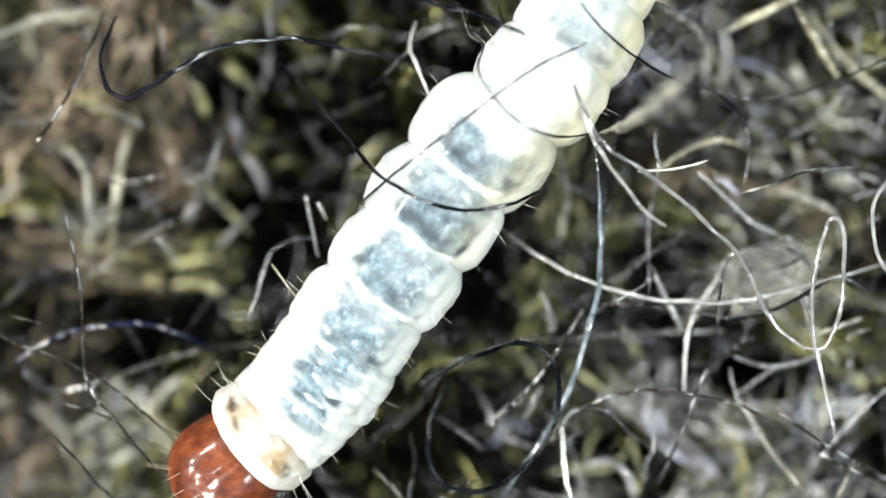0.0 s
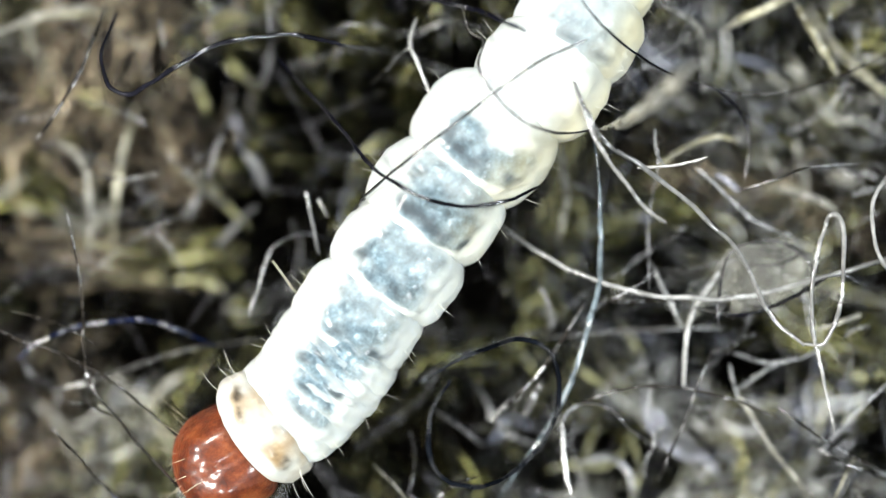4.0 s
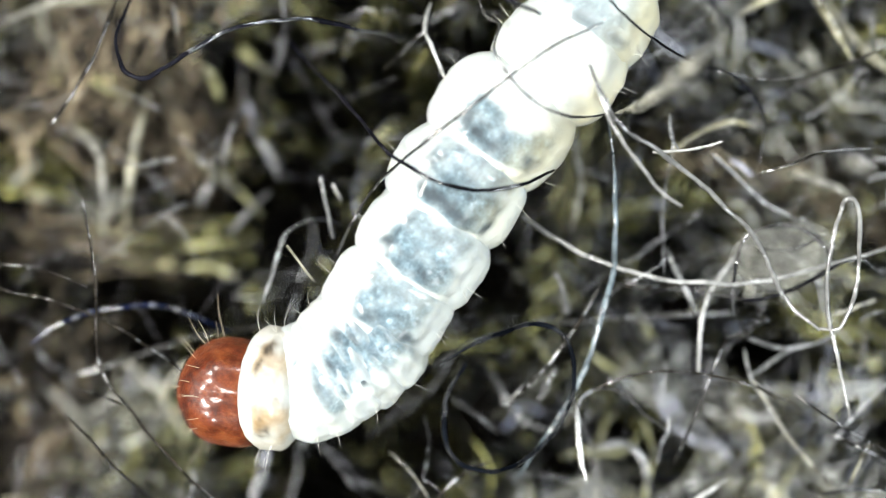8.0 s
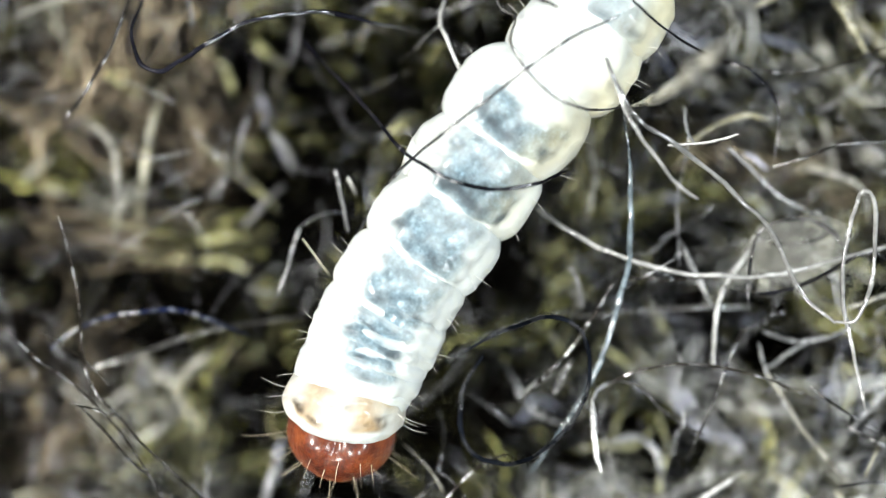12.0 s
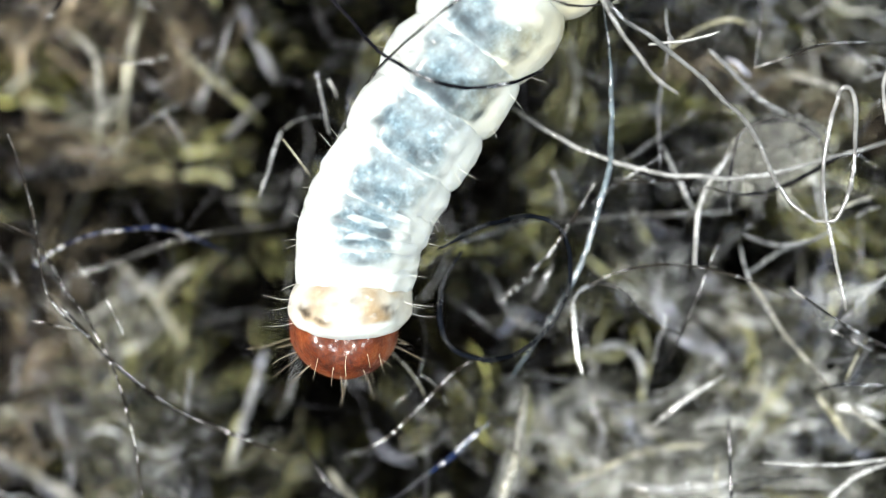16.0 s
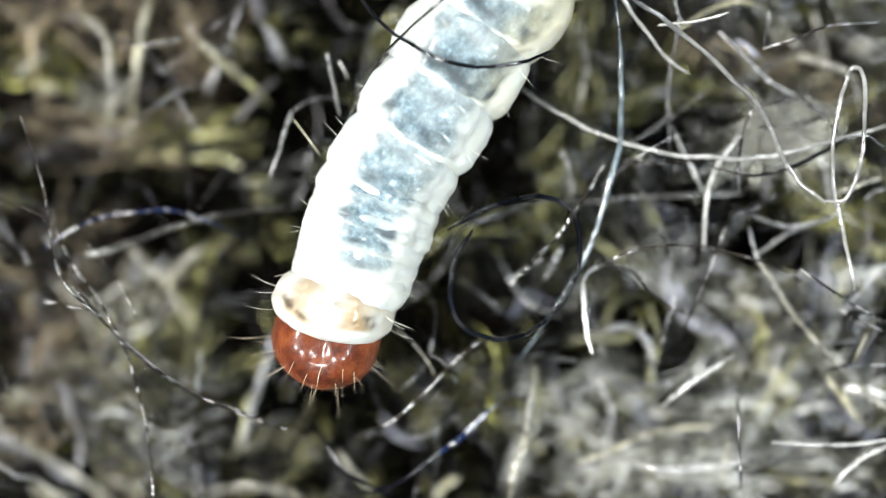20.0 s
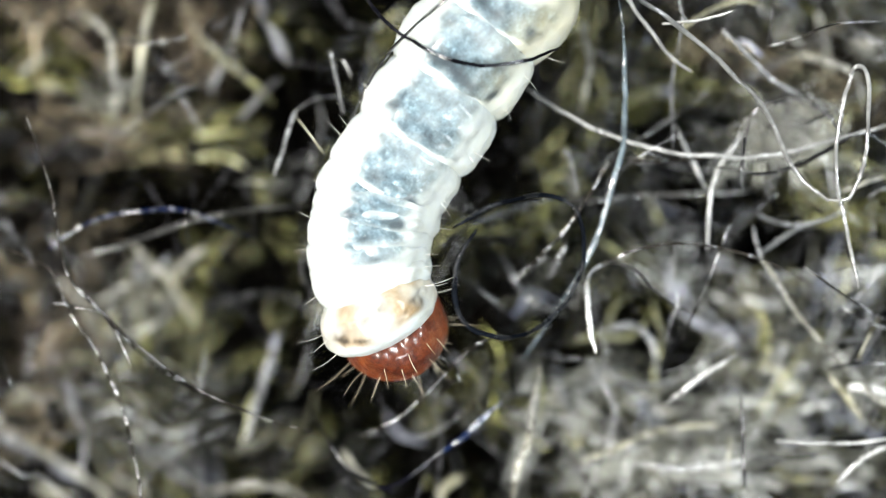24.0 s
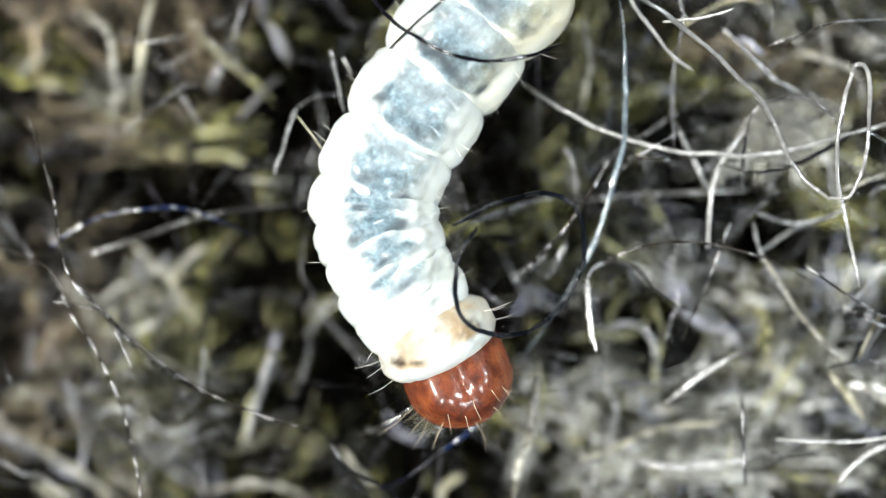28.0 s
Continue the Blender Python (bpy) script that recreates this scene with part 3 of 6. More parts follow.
def step(v, low, high):
    v = np.clip((v - low) / (high - low), 0, 1)
    return v * v * (3 - 2 * v)


def segment(key, name, label, half, seen, wide, tall, gut, folds, seed, swell=2.9, start=-1.12):
    """One ring of the body: swollen at the sides, wrinkled, with the gut showing along the back. seen: the half length that its neighbours leave bare."""
    plate = swell > 2.5

    def shape(u):
        return max(1 - abs(u) ** swell, 0.0) ** 0.42, max(1 - abs(u) ** 3.6, 0.0) ** 0.4

    def relief(u, cy, cz):
        p = Vector((u * 1.7 + seed * 3.1, cy * 2.2, cz * 2.2))
        r = 0.045 * noise.noise(p) + 0.022 * noise.noise(p * 3.1)
        r += folds * (0.013 if plate else 0.024) * math.sin(u * 11 + 2.0 * noise.noise(p * 0.8)) * max(cz, 0)
        return r - 0.035 * math.exp(-((abs(cy) - 0.82) / 0.09) ** 2) * (cz > 0)

    v, f = spin(half, wide, tall, 52, 84, shape, relief)
    me = mesh_of(name, v, f, SKIN)
    x = v[:, 0] / seen
    # Gut shifted towards +y: the overlit other side is painted as bare white.
    side = (v[:, 1] / wide - 0.10) / 0.62
    broad, fine, grain = rough(v, 3.2, 3.2, seed), rough(v, 9.0, 9.0, seed + 2), rough(v, 20.0, 20.0, seed + 5)
    ragged = 0.30 * broad + 0.20 * fine + 0.10 * grain
    up = np.clip(v[:, 2] / tall * 3 - 0.8, 0, 1)
    bow = x + 0.16 * side * side + 0.12 * broad
    if plate:
        # one grey plate: ragged and fading at its back, cut off by a white crease in front, blackish in its front corners
        across = step(1.10 - np.abs(side) + 0.8 * ragged, 0.0, 0.45)
        along = step(bow - start + 0.6 * ragged, 0.0, 0.3) * (1 - step(bow + 0.2 * ragged, 0.92, 1.0)) * (0.72 + 0.28 * step(bow, -0.9, 0.2))
        shown = across * along * up * gut * np.clip(0.95 + 0.35 * fine, 0.75, 1)
        corner = np.clip(0.2 + 0.7 * np.abs(side) + 1.3 * rough(v, 4.0, 6.5, seed + 9), 0, 1)
        dark = np.exp(-((bow - 0.68) / 0.18) ** 2) * corner + 0.35 * np.clip(fine * 2.2 - 0.35, 0, 1)
    else:
        # narrow cross bands, broken into patches, between white wrinkles
        patch = rough(v, 5.5, 2.6, seed + 4)
        across = step(1.0 - np.abs(side + 0.05) + 1.1 * ragged, 0.0, 0.5)
        along = np.exp(-((bow + 0.12 + 0.15 * fine) / 0.9) ** 4)
        streak = np.clip((gut - 0.25 + 1.1 * patch + 0.3 * fine) * 2.4, 0, min(1.0, gut * 1.2))
        shown = across * up * np.clip(0.40 * gut * (1 + fine) + along * streak, 0, 1)
        dark = np.exp(-((bow - 0.45 - 0.4 * fine) / 0.26) ** 2) * np.clip(0.25 + 2.0 * rough(v, 3.0, 5.0, seed + 9), 0, 1)
    paint(me, "gut", shown)
    paint(me, "fold", np.clip(dark * shown * 1.05, 0, 0.9))
    paint(me, "tan", np.zeros(len(v)))
    paint(me, "mark", np.zeros(len(v)))
    # Cream on the +y flank alone: the less lit side's tint, as colour.
    flank = np.clip(v[:, 1] / wide * 1.6 - 0.25, 0, 1)
    paint(me, "cream", {"a4": 0.28, "a5": 0.42, "a6": 0.5, "a7": 0.55, "a8": 0.55, "a9": 0.55}.get(key, 0.10) * flank * np.clip(1 + 0.8 * broad, 0, 1.3))
    ob = part(name, me, LARVA["root"], label)
    LARVA[key] = ob
    return ob


def side_bristles(ob, half, wide, tall, seed, amount, length):
    r = random.Random(seed)
    for s in (-1, 1):
        for _ in range(amount):
            x, lift = r.uniform(-0.4, 0.4) * half, r.uniform(0.1, 0.5)
            base = (x, s * wide * math.cos(lift) * 0.97, tall * math.sin(lift))
            reach = length * r.uniform(0.6, 1.15)
            tip = (x + r.uniform(-0.4, 0.5) * reach, base[1] + s * reach * 0.9, base[2] + r.uniform(-0.1, 0.5) * reach)
            bristle(ob, base, tip, 0.0026, CLEAR_BRISTLE)


def head():
    def shape(u):
        front = 1 - max(u, 0) ** 2.1
        back = 1 - max(-u, 0) ** 4
        return max(front * back, 0) ** 0.55, max(front * back, 0) ** 0.45

    def relief(u, cy, cz):
        groove = -0.06 * math.exp(-(cy / 0.06) ** 2) * max(cz, 0) * (1 if u < 0.35 else 0.5)
        fork = -0.04 * math.exp(-((abs(cy) - 0.42 * max(u, 0)) / 0.06) ** 2) * max(cz, 0) * (1 if u > 0 else 0)
        lobe = 0.13 * math.exp(-((abs(cy) - 0.42) / 0.27) ** 2 - ((u - 0.1) / 0.5) ** 2) * max(cz, 0)
        p = Vector((u * 3, cy * 3, cz * 3))
        return groove + fork + lobe + 0.014 * noise.noise(p) + 0.008 * noise.noise(p * 2.9)

    v, f = spin(0.43, 0.465, 0.40, 48, 80, shape, relief)
    ob = part("head", mesh_of("head", v, f, SHELL), LARVA["root"], "glossy red-brown head capsule with bristles")
    LARVA["head"] = ob
    for s in (-1, 1):
        jv, jf = spin(0.11, 0.075, 0.09, 10, 14, lambda u: ((1 - u * u) ** 0.5, (1 - u * u) ** 0.5), lambda u, a, b: 0.1 * u)
        jv = jv + np.array([0.32, s * 0.09, -0.2])
        part("jaw", mesh_of("jaw", jv, jf, JAW), ob, "dark brown jaw")
        av, af = spin(0.07, 0.02, 0.02, 10, 10, lambda u: ((1 - u ** 4) ** 0.5, (1 - u ** 4) ** 0.5), lambda u, a, b: 0.0)
        av = av + np.array([0.31, s * 0.22, -0.17])
        part("feeler", mesh_of("feeler", av, af, SHELL), ob, "short red-brown feeler")
    r = random.Random(5)
    for i in range(19):
        w = math.pi * (i + 0.5 + r.uniform(-0.7, 0.7)) / 19
        up = r.uniform(0.0, 0.75)
        u = 0.1 + 0.72 * math.sin(w) * r.uniform(0.75, 1.0)
        a, b = shape(u)
        side = math.cos(w)
        base = (0.43 * u, 0.45 * a * side, 0.38 * b * math.sqrt(max(1 - side * side, 0)) * up)
        out = Vector((u * 1.2 + r.uniform(-0.35, 0.5), side + r.uniform(-0.3, 0.3), up * 0.8)).normalized() * r.choice((0.1, 0.15, 0.24, 0.36)) * r.uniform(0.85, 1.15)
        bristle(ob, base, (base[0] + out.x, base[1] + out.y, base[2] + out.z), 0.0029, BRISTLE)
    for i in range(7):
        u, side = r.uniform(0.25, 0.75), r.uniform(-0.75, 0.75)
        a, b = shape(u)
        base = (0.43 * u, 0.45 * a * side, 0.40 * b * math.sqrt(1 - side * side))
        long = r.uniform(0.10, 0.26)
        bristle(ob, base, (base[0] + long * 0.75, base[1] + long * 0.35 * side, base[2] + long * r.uniform(0.25, 0.6)), 0.0029, BRISTLE)


def prothorax():
    wide, tall = 0.515, 0.495
    ob = segment("prothorax", "prothorax", "cream collar with an amber shield and dark marks", 0.275, 0.2, wide, tall, 0.0, 0.4, 11, swell=3.0)
    me = ob.data
    v = np.zeros(len(me.vertices) * 3, dtype=np.float32)
    me.vertices.foreach_get("co", v)
    v = v.reshape(-1, 3) / MM
    me.vertices.foreach_set("co", ((v - (0.035, 0, 0)) * MM).astype(np.float32).ravel())
    up = np.clip(v[:, 2] / tall * 3 - 0.7, 0, 1)
    blot, fine = rough(v, 5.0, 5.0, 3), rough(v, 13.0, 13.0, 8)
    x, y = v[:, 0] + 0.05 * blot, v[:, 1] + 0.05 * fine
    # the shield ends before a bright white rim against the head
    shield = step(0.52 - np.abs(y) + 0.12 * blot, 0, 0.3) * (1 - step(x + 0.12 * (y / wide) ** 2, 0.12, 0.17))
    # two amber plates, pale along the midline, with a dark crease in front of each
    plates = 0.30 + 0.70 * np.exp(-((np.abs(y) - 0.27) / 0.17) ** 4)
    tan = np.clip(shield * plates * np.clip(0.85 + 0.45 * blot, 0.5, 1.0), 0, 1) * up
    rim = 0.40 * step(np.abs(v[:, 1]) / wide, 0.62, 1.0)
    me.attributes["tan"].data.foreach_set("value", np.clip(tan + rim, 0, 1).astype(np.float32))
    edge = x + 0.12 * (y / wide) ** 2 - 0.08
    crease = np.exp(-(edge / 0.028) ** 2) * np.exp(-((np.abs(y) - 0.27) / 0.13) ** 4)
    spots = 0.8 * np.exp(-((x + 0.02) / 0.05) ** 2 - ((np.abs(y) - 0.34) / 0.05) ** 2) + 0.5 * np.exp(-((x + 0.10) / 0.05) ** 2 - ((np.abs(y) - 0.07) / 0.03) ** 2)
    me.attributes["mark"].data.foreach_set("value", (np.clip((crease + spots) * np.clip(0.8 + 1.6 * fine, 0.25, 1.2), 0, 1) * up * 0.95).astype(np.float32))
    side_bristles(ob, 0.25, wide, tall, 3, 3, 0.24)


def larva():
    root = new("moth_larva")
    LARVA["root"] = root
    tagged(root, "cream-white moth larva with red-brown head crawling through wool", "larva")
    head()
    prothorax()
    rings = [
        ("t2", "thorax_segment", 0.345, 0.11, 0.512, 0.437, 0.34, 1.6), ("t2b", "thorax_segment", 0.31, 0.12, 0.52, 0.475, 0.5, 1.8),
        ("t3", "thorax_segment", 0.32, 0.12, 0.53, 0.48, 0.7, 1.9), ("t3b", "thorax_segment", 0.33, 0.13, 0.54, 0.485, 0.95, 1.8),
        ("a1", "abdomen_segment", 0.34, 0.14, 0.545, 0.495, 1.0, 1.6), ("a2", "abdomen_segment", 0.42, 0.25, 0.545, 0.52, 1.0, 1.0),
        ("a3", "abdomen_segment", 0.45, 0.28, 0.565, 0.54, 1.0, 0.8), ("a4", "abdomen_segment", 0.47, 0.30, 0.585, 0.55, 1.0, 0.8),
        ("a5", "abdomen_segment", 0.52, 0.34, 0.605, 0.55, 0.95, 0.7), ("a6", "abdomen_segment", 0.47, 0.30, 0.56, 0.55, 0.0, 0.6),
        ("a7", "abdomen_segment", 0.46, 0.29, 0.53, 0.52, 0.6, 0.7), ("a8", "abdomen_segment", 0.44, 0.29, 0.48, 0.48, 0.3, 0.7),
        ("a9", "tail_segment", 0.42, 0.28, 0.40, 0.40, 0.1, 0.7)]
    words = {"t2": "creased milky white ring behind the collar", "a6": "plump bright white ring without dark gut"}
    for i, (key, name, half, seen, wide, tall, gut, folds) in enumerate(rings):
        ob = segment(key, name, words.get(key, "translucent white ring with slate-grey gut"), half, seen, wide, tall, gut, folds, i + 1, 2.4 if i < 5 else 3.0, -0.25 if key == "a5" else -1.12)
        side_bristles(ob, half, wide, tall, i + 20, 1 if i < 5 else 2, 0.16)
    for key, x, y, a in (("a7", 1.135, 1.83, -119.2), ("a8", 1.37, 2.33, -114.4), ("a9", 1.55, 2.83, -108.9)):
        LARVA[key].matrix_basis = pose(x * MM, y * MM, 0.66 * MM, 0, 0, a)


def body(rows):
    return [(t, pose(x * MM, y * MM, z * MM, 0, dip, turn)) for t, x, y, z, turn, dip in rows]


cloth()
all_fuzz()
larva()
blurred_glint(1.53, 1.05, 2.5, 0.07)
ARC_HAIR = hair("black_hair", "hair_black", 0.0172, [(-1.45, 1.66, 0.20), (-1.08, 1.26, 0.50), (-0.84, 0.98, 0.90), (-0.57, 0.65, 1.20), (-0.34, 0.48, 1.28), (-0.10, 0.36, 1.27), (0.21, 0.31, 1.25), (0.53, 0.36, 1.20), (0.81, 0.49, 0.95)])
hair("black_hair", "hair_black", 0.0199, [(-2.81, 2.00, 0.40), (-2.87, 1.64, 0.70), (-2.78, 1.35, 0.95), (-2.63, 1.24, 1.00), (-2.45, 1.30, 1.00), (-2.22, 1.45, 1.00), (-1.92, 1.62, 1.00), (-1.61, 1.72, 0.90), (-1.24, 1.75, 0.80), (-0.89, 1.72, 0.50), (-0.46, 1.68, 0.20)])
hair("black_hair", "hair_black", 0.0154, [(-0.48, 2.14, 1.00), (-0.11, 1.99, 1.20), (0.21, 1.89, 1.40), (0.50, 1.77, 1.45), (0.65, 1.70, 1.40)])
hair("grey_hair", "hair_grey", 0.0119, [(0.15, 2.04, 0.60), (0.22, 1.76, 1.00), (0.32, 1.65, 1.20), (0.28, 1.43, 1.35), (0.38, 1.24, 1.42), (0.54, 1.06, 1.42), (0.74, 0.94, 1.35), (0.99, 0.91, 1.10), (1.24, 0.96, 0.90)])
hair("grey_hair", "hair_grey", 0.0130, [(-1.12, -0.39, 0.30), (-0.94, 0.00, 0.50), (-0.75, 0.30, 0.70), (-0.56, 0.48, 1.05), (-0.20, 0.75, 1.35), (0.16, 1.02, 1.40), (0.52, 1.30, 1.40), (0.84, 1.50, 1.40), (1.15, 1.65, 1.35)])
hair("white_wool_fibre", "wool_white", 0.0205, [(1.05, 1.32, 1.30), (1.16, 1.05, 1.30), (1.31, 0.83, 1.25), (1.64, 0.63, 1.10), (1.96, 0.40, 1.00), (2.25, 0.14, 0.90), (2.49, -0.09, 0.80), (2.63, -0.35, 0.70), (2.77, -0.61, 0.70), (3.04, -0.84, 0.70)])
hair("white_wool_fibre", "wool_white", 0.0188, [(3.04, -0.84, 0.70), (3.19, -0.81, 0.80), (3.27, -0.56, 0.90), (3.29, -0.18, 1.00), (3.25, 0.17, 1.10), (3.17, 0.25, 1.10), (3.13, 0.12, 1.00), (3.07, -0.23, 0.90), (3.08, -0.61, 0.80), (3.19, -1.09, 0.70), (3.32, -1.58, 0.60)])
hair("white_wool_fibre", "wool_white", 0.0152, [(1.07, 1.22, 1.35), (1.19, 0.91, 1.35), (1.33, 0.68, 1.30), (1.49, 0.47, 1.30), (1.62, 0.30, 1.30), (1.79, 0.18, 1.30)])
hair("white_wool_fibre", "wool_white", 0.0128, [(1.63, 0.65, 0.70), (1.82, 0.66, 0.80), (2.01, 0.68, 0.85), (2.19, 0.73, 0.90)])
hair("white_wool_fibre", "wool_white", 0.0195, [(0.48, 0.20, 0.10), (0.74, -0.00, 0.30), (1.05, -0.19, 0.40), (1.38, -0.32, 0.45), (1.76, -0.42, 0.50), (2.13, -0.45, 0.50), (2.47, -0.45, 0.45), (2.85, -0.38, 0.40), (3.19, -0.30, 0.40), (3.50, -0.21, 0.40), (3.99, -0.07, 0.30)])
hair("blue_grey_hair", "hair_blue", 0.0243, [(1.26, 0.99, 0.60), (1.32, 0.53, 0.60), (1.34, 0.10, 0.50), (1.34, -0.29, 0.45), (1.27, -0.63, 0.40), (1.14, -1.04, 0.40), (0.99, -1.44, 0.30), (0.76, -1.81, 0.20), (0.48, -2.23, 0.10)])
hair("black_hair", "hair_dull", 0.0195, [(-0.14, -1.08, 1.24), (0.08, -0.95, 1.24), (0.35, -0.85, 1.06), (0.62, -0.79, 0.70), (0.82, -0.84, 0.62), (0.93, -0.95, 0.62), (0.98, -1.15, 0.62), (0.97, -1.39, 0.60), (0.89, -1.60, 0.60), (0.75, -1.79, 0.59), (0.53, -1.93, 0.79), (0.28, -1.97, 1.15), (0.05, -1.91, 1.24), (-0.08, -1.79, 1.24), (-0.12, -1.61, 1.24), (-0.11, -1.42, 1.24), (-0.06, -1.27, 1.24), (0.06, -1.08, 1.24)])
hair("white_wool_fibre", "wool_grey", 0.0156, [(1.21, -1.38, 0.30), (1.07, -1.43, 0.42), (1.03, -1.52, 0.45)])
hair("white_wool_fibre", "wool_bright", 0.0242, [(1.02, -1.49, 0.42), (1.02, -1.61, 0.46), (1.03, -1.81, 0.48), (1.06, -1.98, 0.47), (1.10, -2.14, 0.45)])
hair("grey_hair", "hair_brown", 0.0175, [(1.21, -0.51, 0.45), (1.04, -0.78, 0.45), (0.85, -1.07, 0.40), (0.66, -1.28, 0.35), (0.43, -1.53, 0.30)])
hair("black_hair", "hair_brown", 0.0107, [(1.19, -1.36, 0.40), (1.45, -1.25, 0.50), (1.76, -1.20, 0.55), (2.09, -1.22, 0.55), (2.44, -1.31, 0.50), (2.70, -1.41, 0.40), (2.95, -1.52, 0.30)])
HAIR_A = hair("black_hair", "hair_brown", 0.0115, [(-3.79, -0.09, 0.55), (-3.71, -0.32, 0.55), (-3.60, -0.67, 0.55), (-3.55, -0.93, 0.55), (-3.52, -1.18, 0.55), (-3.47, -1.40, 0.55), (-3.36, -1.59, 0.55), (-3.16, -1.77, 0.55), (-2.93, -2.00, 0.55), (-2.49, -2.35, 0.55), (-1.91, -2.64, 0.55), (-1.39, -2.81, 0.55)])
HAIR_D = hair("black_hair", "hair_brown", 0.0075, [(-3.23, -1.18, 0.50), (-3.10, -1.33, 0.50), (-2.95, -1.53, 0.50), (-2.86, -1.70, 0.50), (-2.80, -1.84, 0.50)])
HAIR_C = hair("black_hair", "hair_brown", 0.0090, [(-3.61, -1.68, 0.50), (-3.45, -1.71, 0.50), (-3.20, -1.77, 0.50)])
NAVY_HAIR = hair("blue_grey_hair", "hair_navy", 0.0150, [(-3.77, -1.00, 0.00), (-3.45, -0.79, 0.10), (-3.00, -0.67, 0.10), (-2.55, -0.67, 0.10), (-2.00, -0.89, 0.00)])
hair("white_wool_fibre", "wool_grey", 0.0166, [(-1.52, -0.04, 0.10), (-1.59, -0.28, 0.20), (-1.64, -0.48, 0.30), (-1.68, -0.61, 0.30)])
hair("white_wool_fibre", "wool_grey", 0.0157, [(-1.19, 0.46, 0.30), (-1.13, 0.20, 0.35), (-1.08, -0.07, 0.30)])
hair("pale_wool_fibre", "wool_pale", 0.0344, [(-3.69, 1.02, -0.95), (-3.39, 0.82, -0.72), (-3.28, 0.48, -0.65), (-3.32, -0.10, -0.80)])
hair("grey_hair", "hair_brown", 0.0156, [(-3.54, 0.89, 0.30), (-3.32, 1.15, 0.40), (-3.10, 1.56, 0.40), (-2.93, 2.06, 0.30)])
hair("pale_wool_fibre", "wool_pale", 0.0517, [(1.29, 0.96, 0.90), (1.45, 0.98, 1.50), (1.58, 1.07, 2.20), (1.70, 1.19, 2.50), (1.86, 1.35, 2.50)])
hair("pale_wool_fibre", "wool_tan", 0.0399, [(2.48, 1.91, 0.00), (2.79, 2.07, 0.10), (3.21, 2.24, 0.10)])
hair("pale_wool_fibre", "wool_tan", 0.0400, [(3.08, 2.21, 0.00), (3.28, 1.84, 0.10), (3.49, 1.51, 0.00)])
hair("black_hair", "hair_brown", 0.0115, [(2.56, 0.48, 0.50), (2.80, 0.55, 0.60), (3.11, 0.66, 0.60), (3.52, 0.69, 0.60)])
hair("black_hair", "hair_black", 0.0114, [(1.11, 1.97, 1.30), (1.29, 1.75, 1.30), (1.60, 1.56, 1.00), (1.97, 1.41, 0.70), (2.29, 1.35, 0.50), (2.53, 1.19, 0.40), (2.66, 0.93, 0.30), (2.61, 0.54, 0.30)])
hair("white_wool_fibre", "wool_white", 0.0160, [(3.81, 0.67, 0.60), (3.62, 0.36, 0.70), (3.64, 0.00, 0.70), (3.83, -0.31, 0.60)])
hair("white_wool_fibre", "wool_white", 0.0197, [(2.54, -0.04, 0.10), (2.35, -0.31, 0.25), (2.16, -0.58, 0.30), (2.10, -0.88, 0.30), (2.11, -1.23, 0.20)])
hair("white_wool_fibre", "wool_grey", 0.0248, [(1.82, -0.14, 0.10), (1.95, -0.44, 0.20), (2.12, -0.74, 0.10)])
hair("black_hair", "hair_brown", 0.0117, [(2.35, -0.88, 0.30), (2.21, -1.16, 0.40), (2.09, -1.48, 0.40), (1.86, -2.05, 0.30)])
hair("black_hair", "hair_brown", 0.0117, [(3.25, -1.76, 0.30), (3.48, -1.88, 0.40), (3.80, -2.00, 0.30)])
hair("black_hair", "hair_brown", 0.0135, [(-0.94, -2.89, 0.20), (-0.56, -2.68, 0.35), (-0.26, -2.39, 0.40), (0.07, -2.07, 0.45), (0.30, -1.99, 0.40)])
hair("white_wool_fibre", "wool_white", 0.0277, [(1.74, -2.63, 0.10), (1.97, -2.41, 0.25), (2.36, -2.16, 0.25)])
hair("white_wool_fibre", "wool_white", 0.0175, [(2.66, -2.90, 0.40), (3.04, -2.92, 0.40), (3.43, -2.91, 0.40), (3.86, -2.86, 0.40)])
hair("white_wool_fibre", "wool_white", 0.0235, [(3.22, -3.28, 0.30), (3.44, -3.05, 0.35), (3.83, -2.88, 0.35)])
hair("black_hair", "hair_black", 0.0117, [(2.38, -2.54, 0.30), (2.37, -2.92, 0.40), (2.39, -3.31, 0.40)])
hair("black_hair", "hair_black", 0.0108, [(3.13, -2.29, 0.30), (3.38, -2.23, 0.40), (3.84, -2.26, 0.30)])
hair("black_hair", "hair_brown", 0.0116, [(2.87, -1.39, 0.50), (3.25, -1.66, 0.50), (3.81, -1.96, 0.40)])
hair("black_hair", "hair_black", 0.0129, [(-1.33, -2.75, 0.10), (-1.03, -3.18, 0.20), (-0.63, -3.38, 0.20)])
hair("pale_wool_fibre", "wool_pale", 0.0262, [(-4.21, 1.94, -0.65), (-3.79, 2.12, -0.65), (-3.48, 2.20, -0.65), (-3.06, 2.24, -0.65)])
hair("white_wool_fibre", "wool_grey", 0.0121, [(-2.54, 2.02, -0.10), (-2.51, 1.90, -0.10), (-2.50, 1.76, -0.10)])
hair("pale_wool_fibre", "wool_tan", 0.0376, [(-2.95, 1.36, -1.10), (-2.98, 0.96, -0.80), (-3.05, 0.61, -0.80), (-3.12, 0.30, -0.95), (-3.20, -0.05, -1.25)])
hair("pale_wool_fibre", "wool_tan", 0.0382, [(-2.91, 1.49, -1.65), (-2.83, 1.27, -1.65), (-2.80, 1.07, -1.65)])
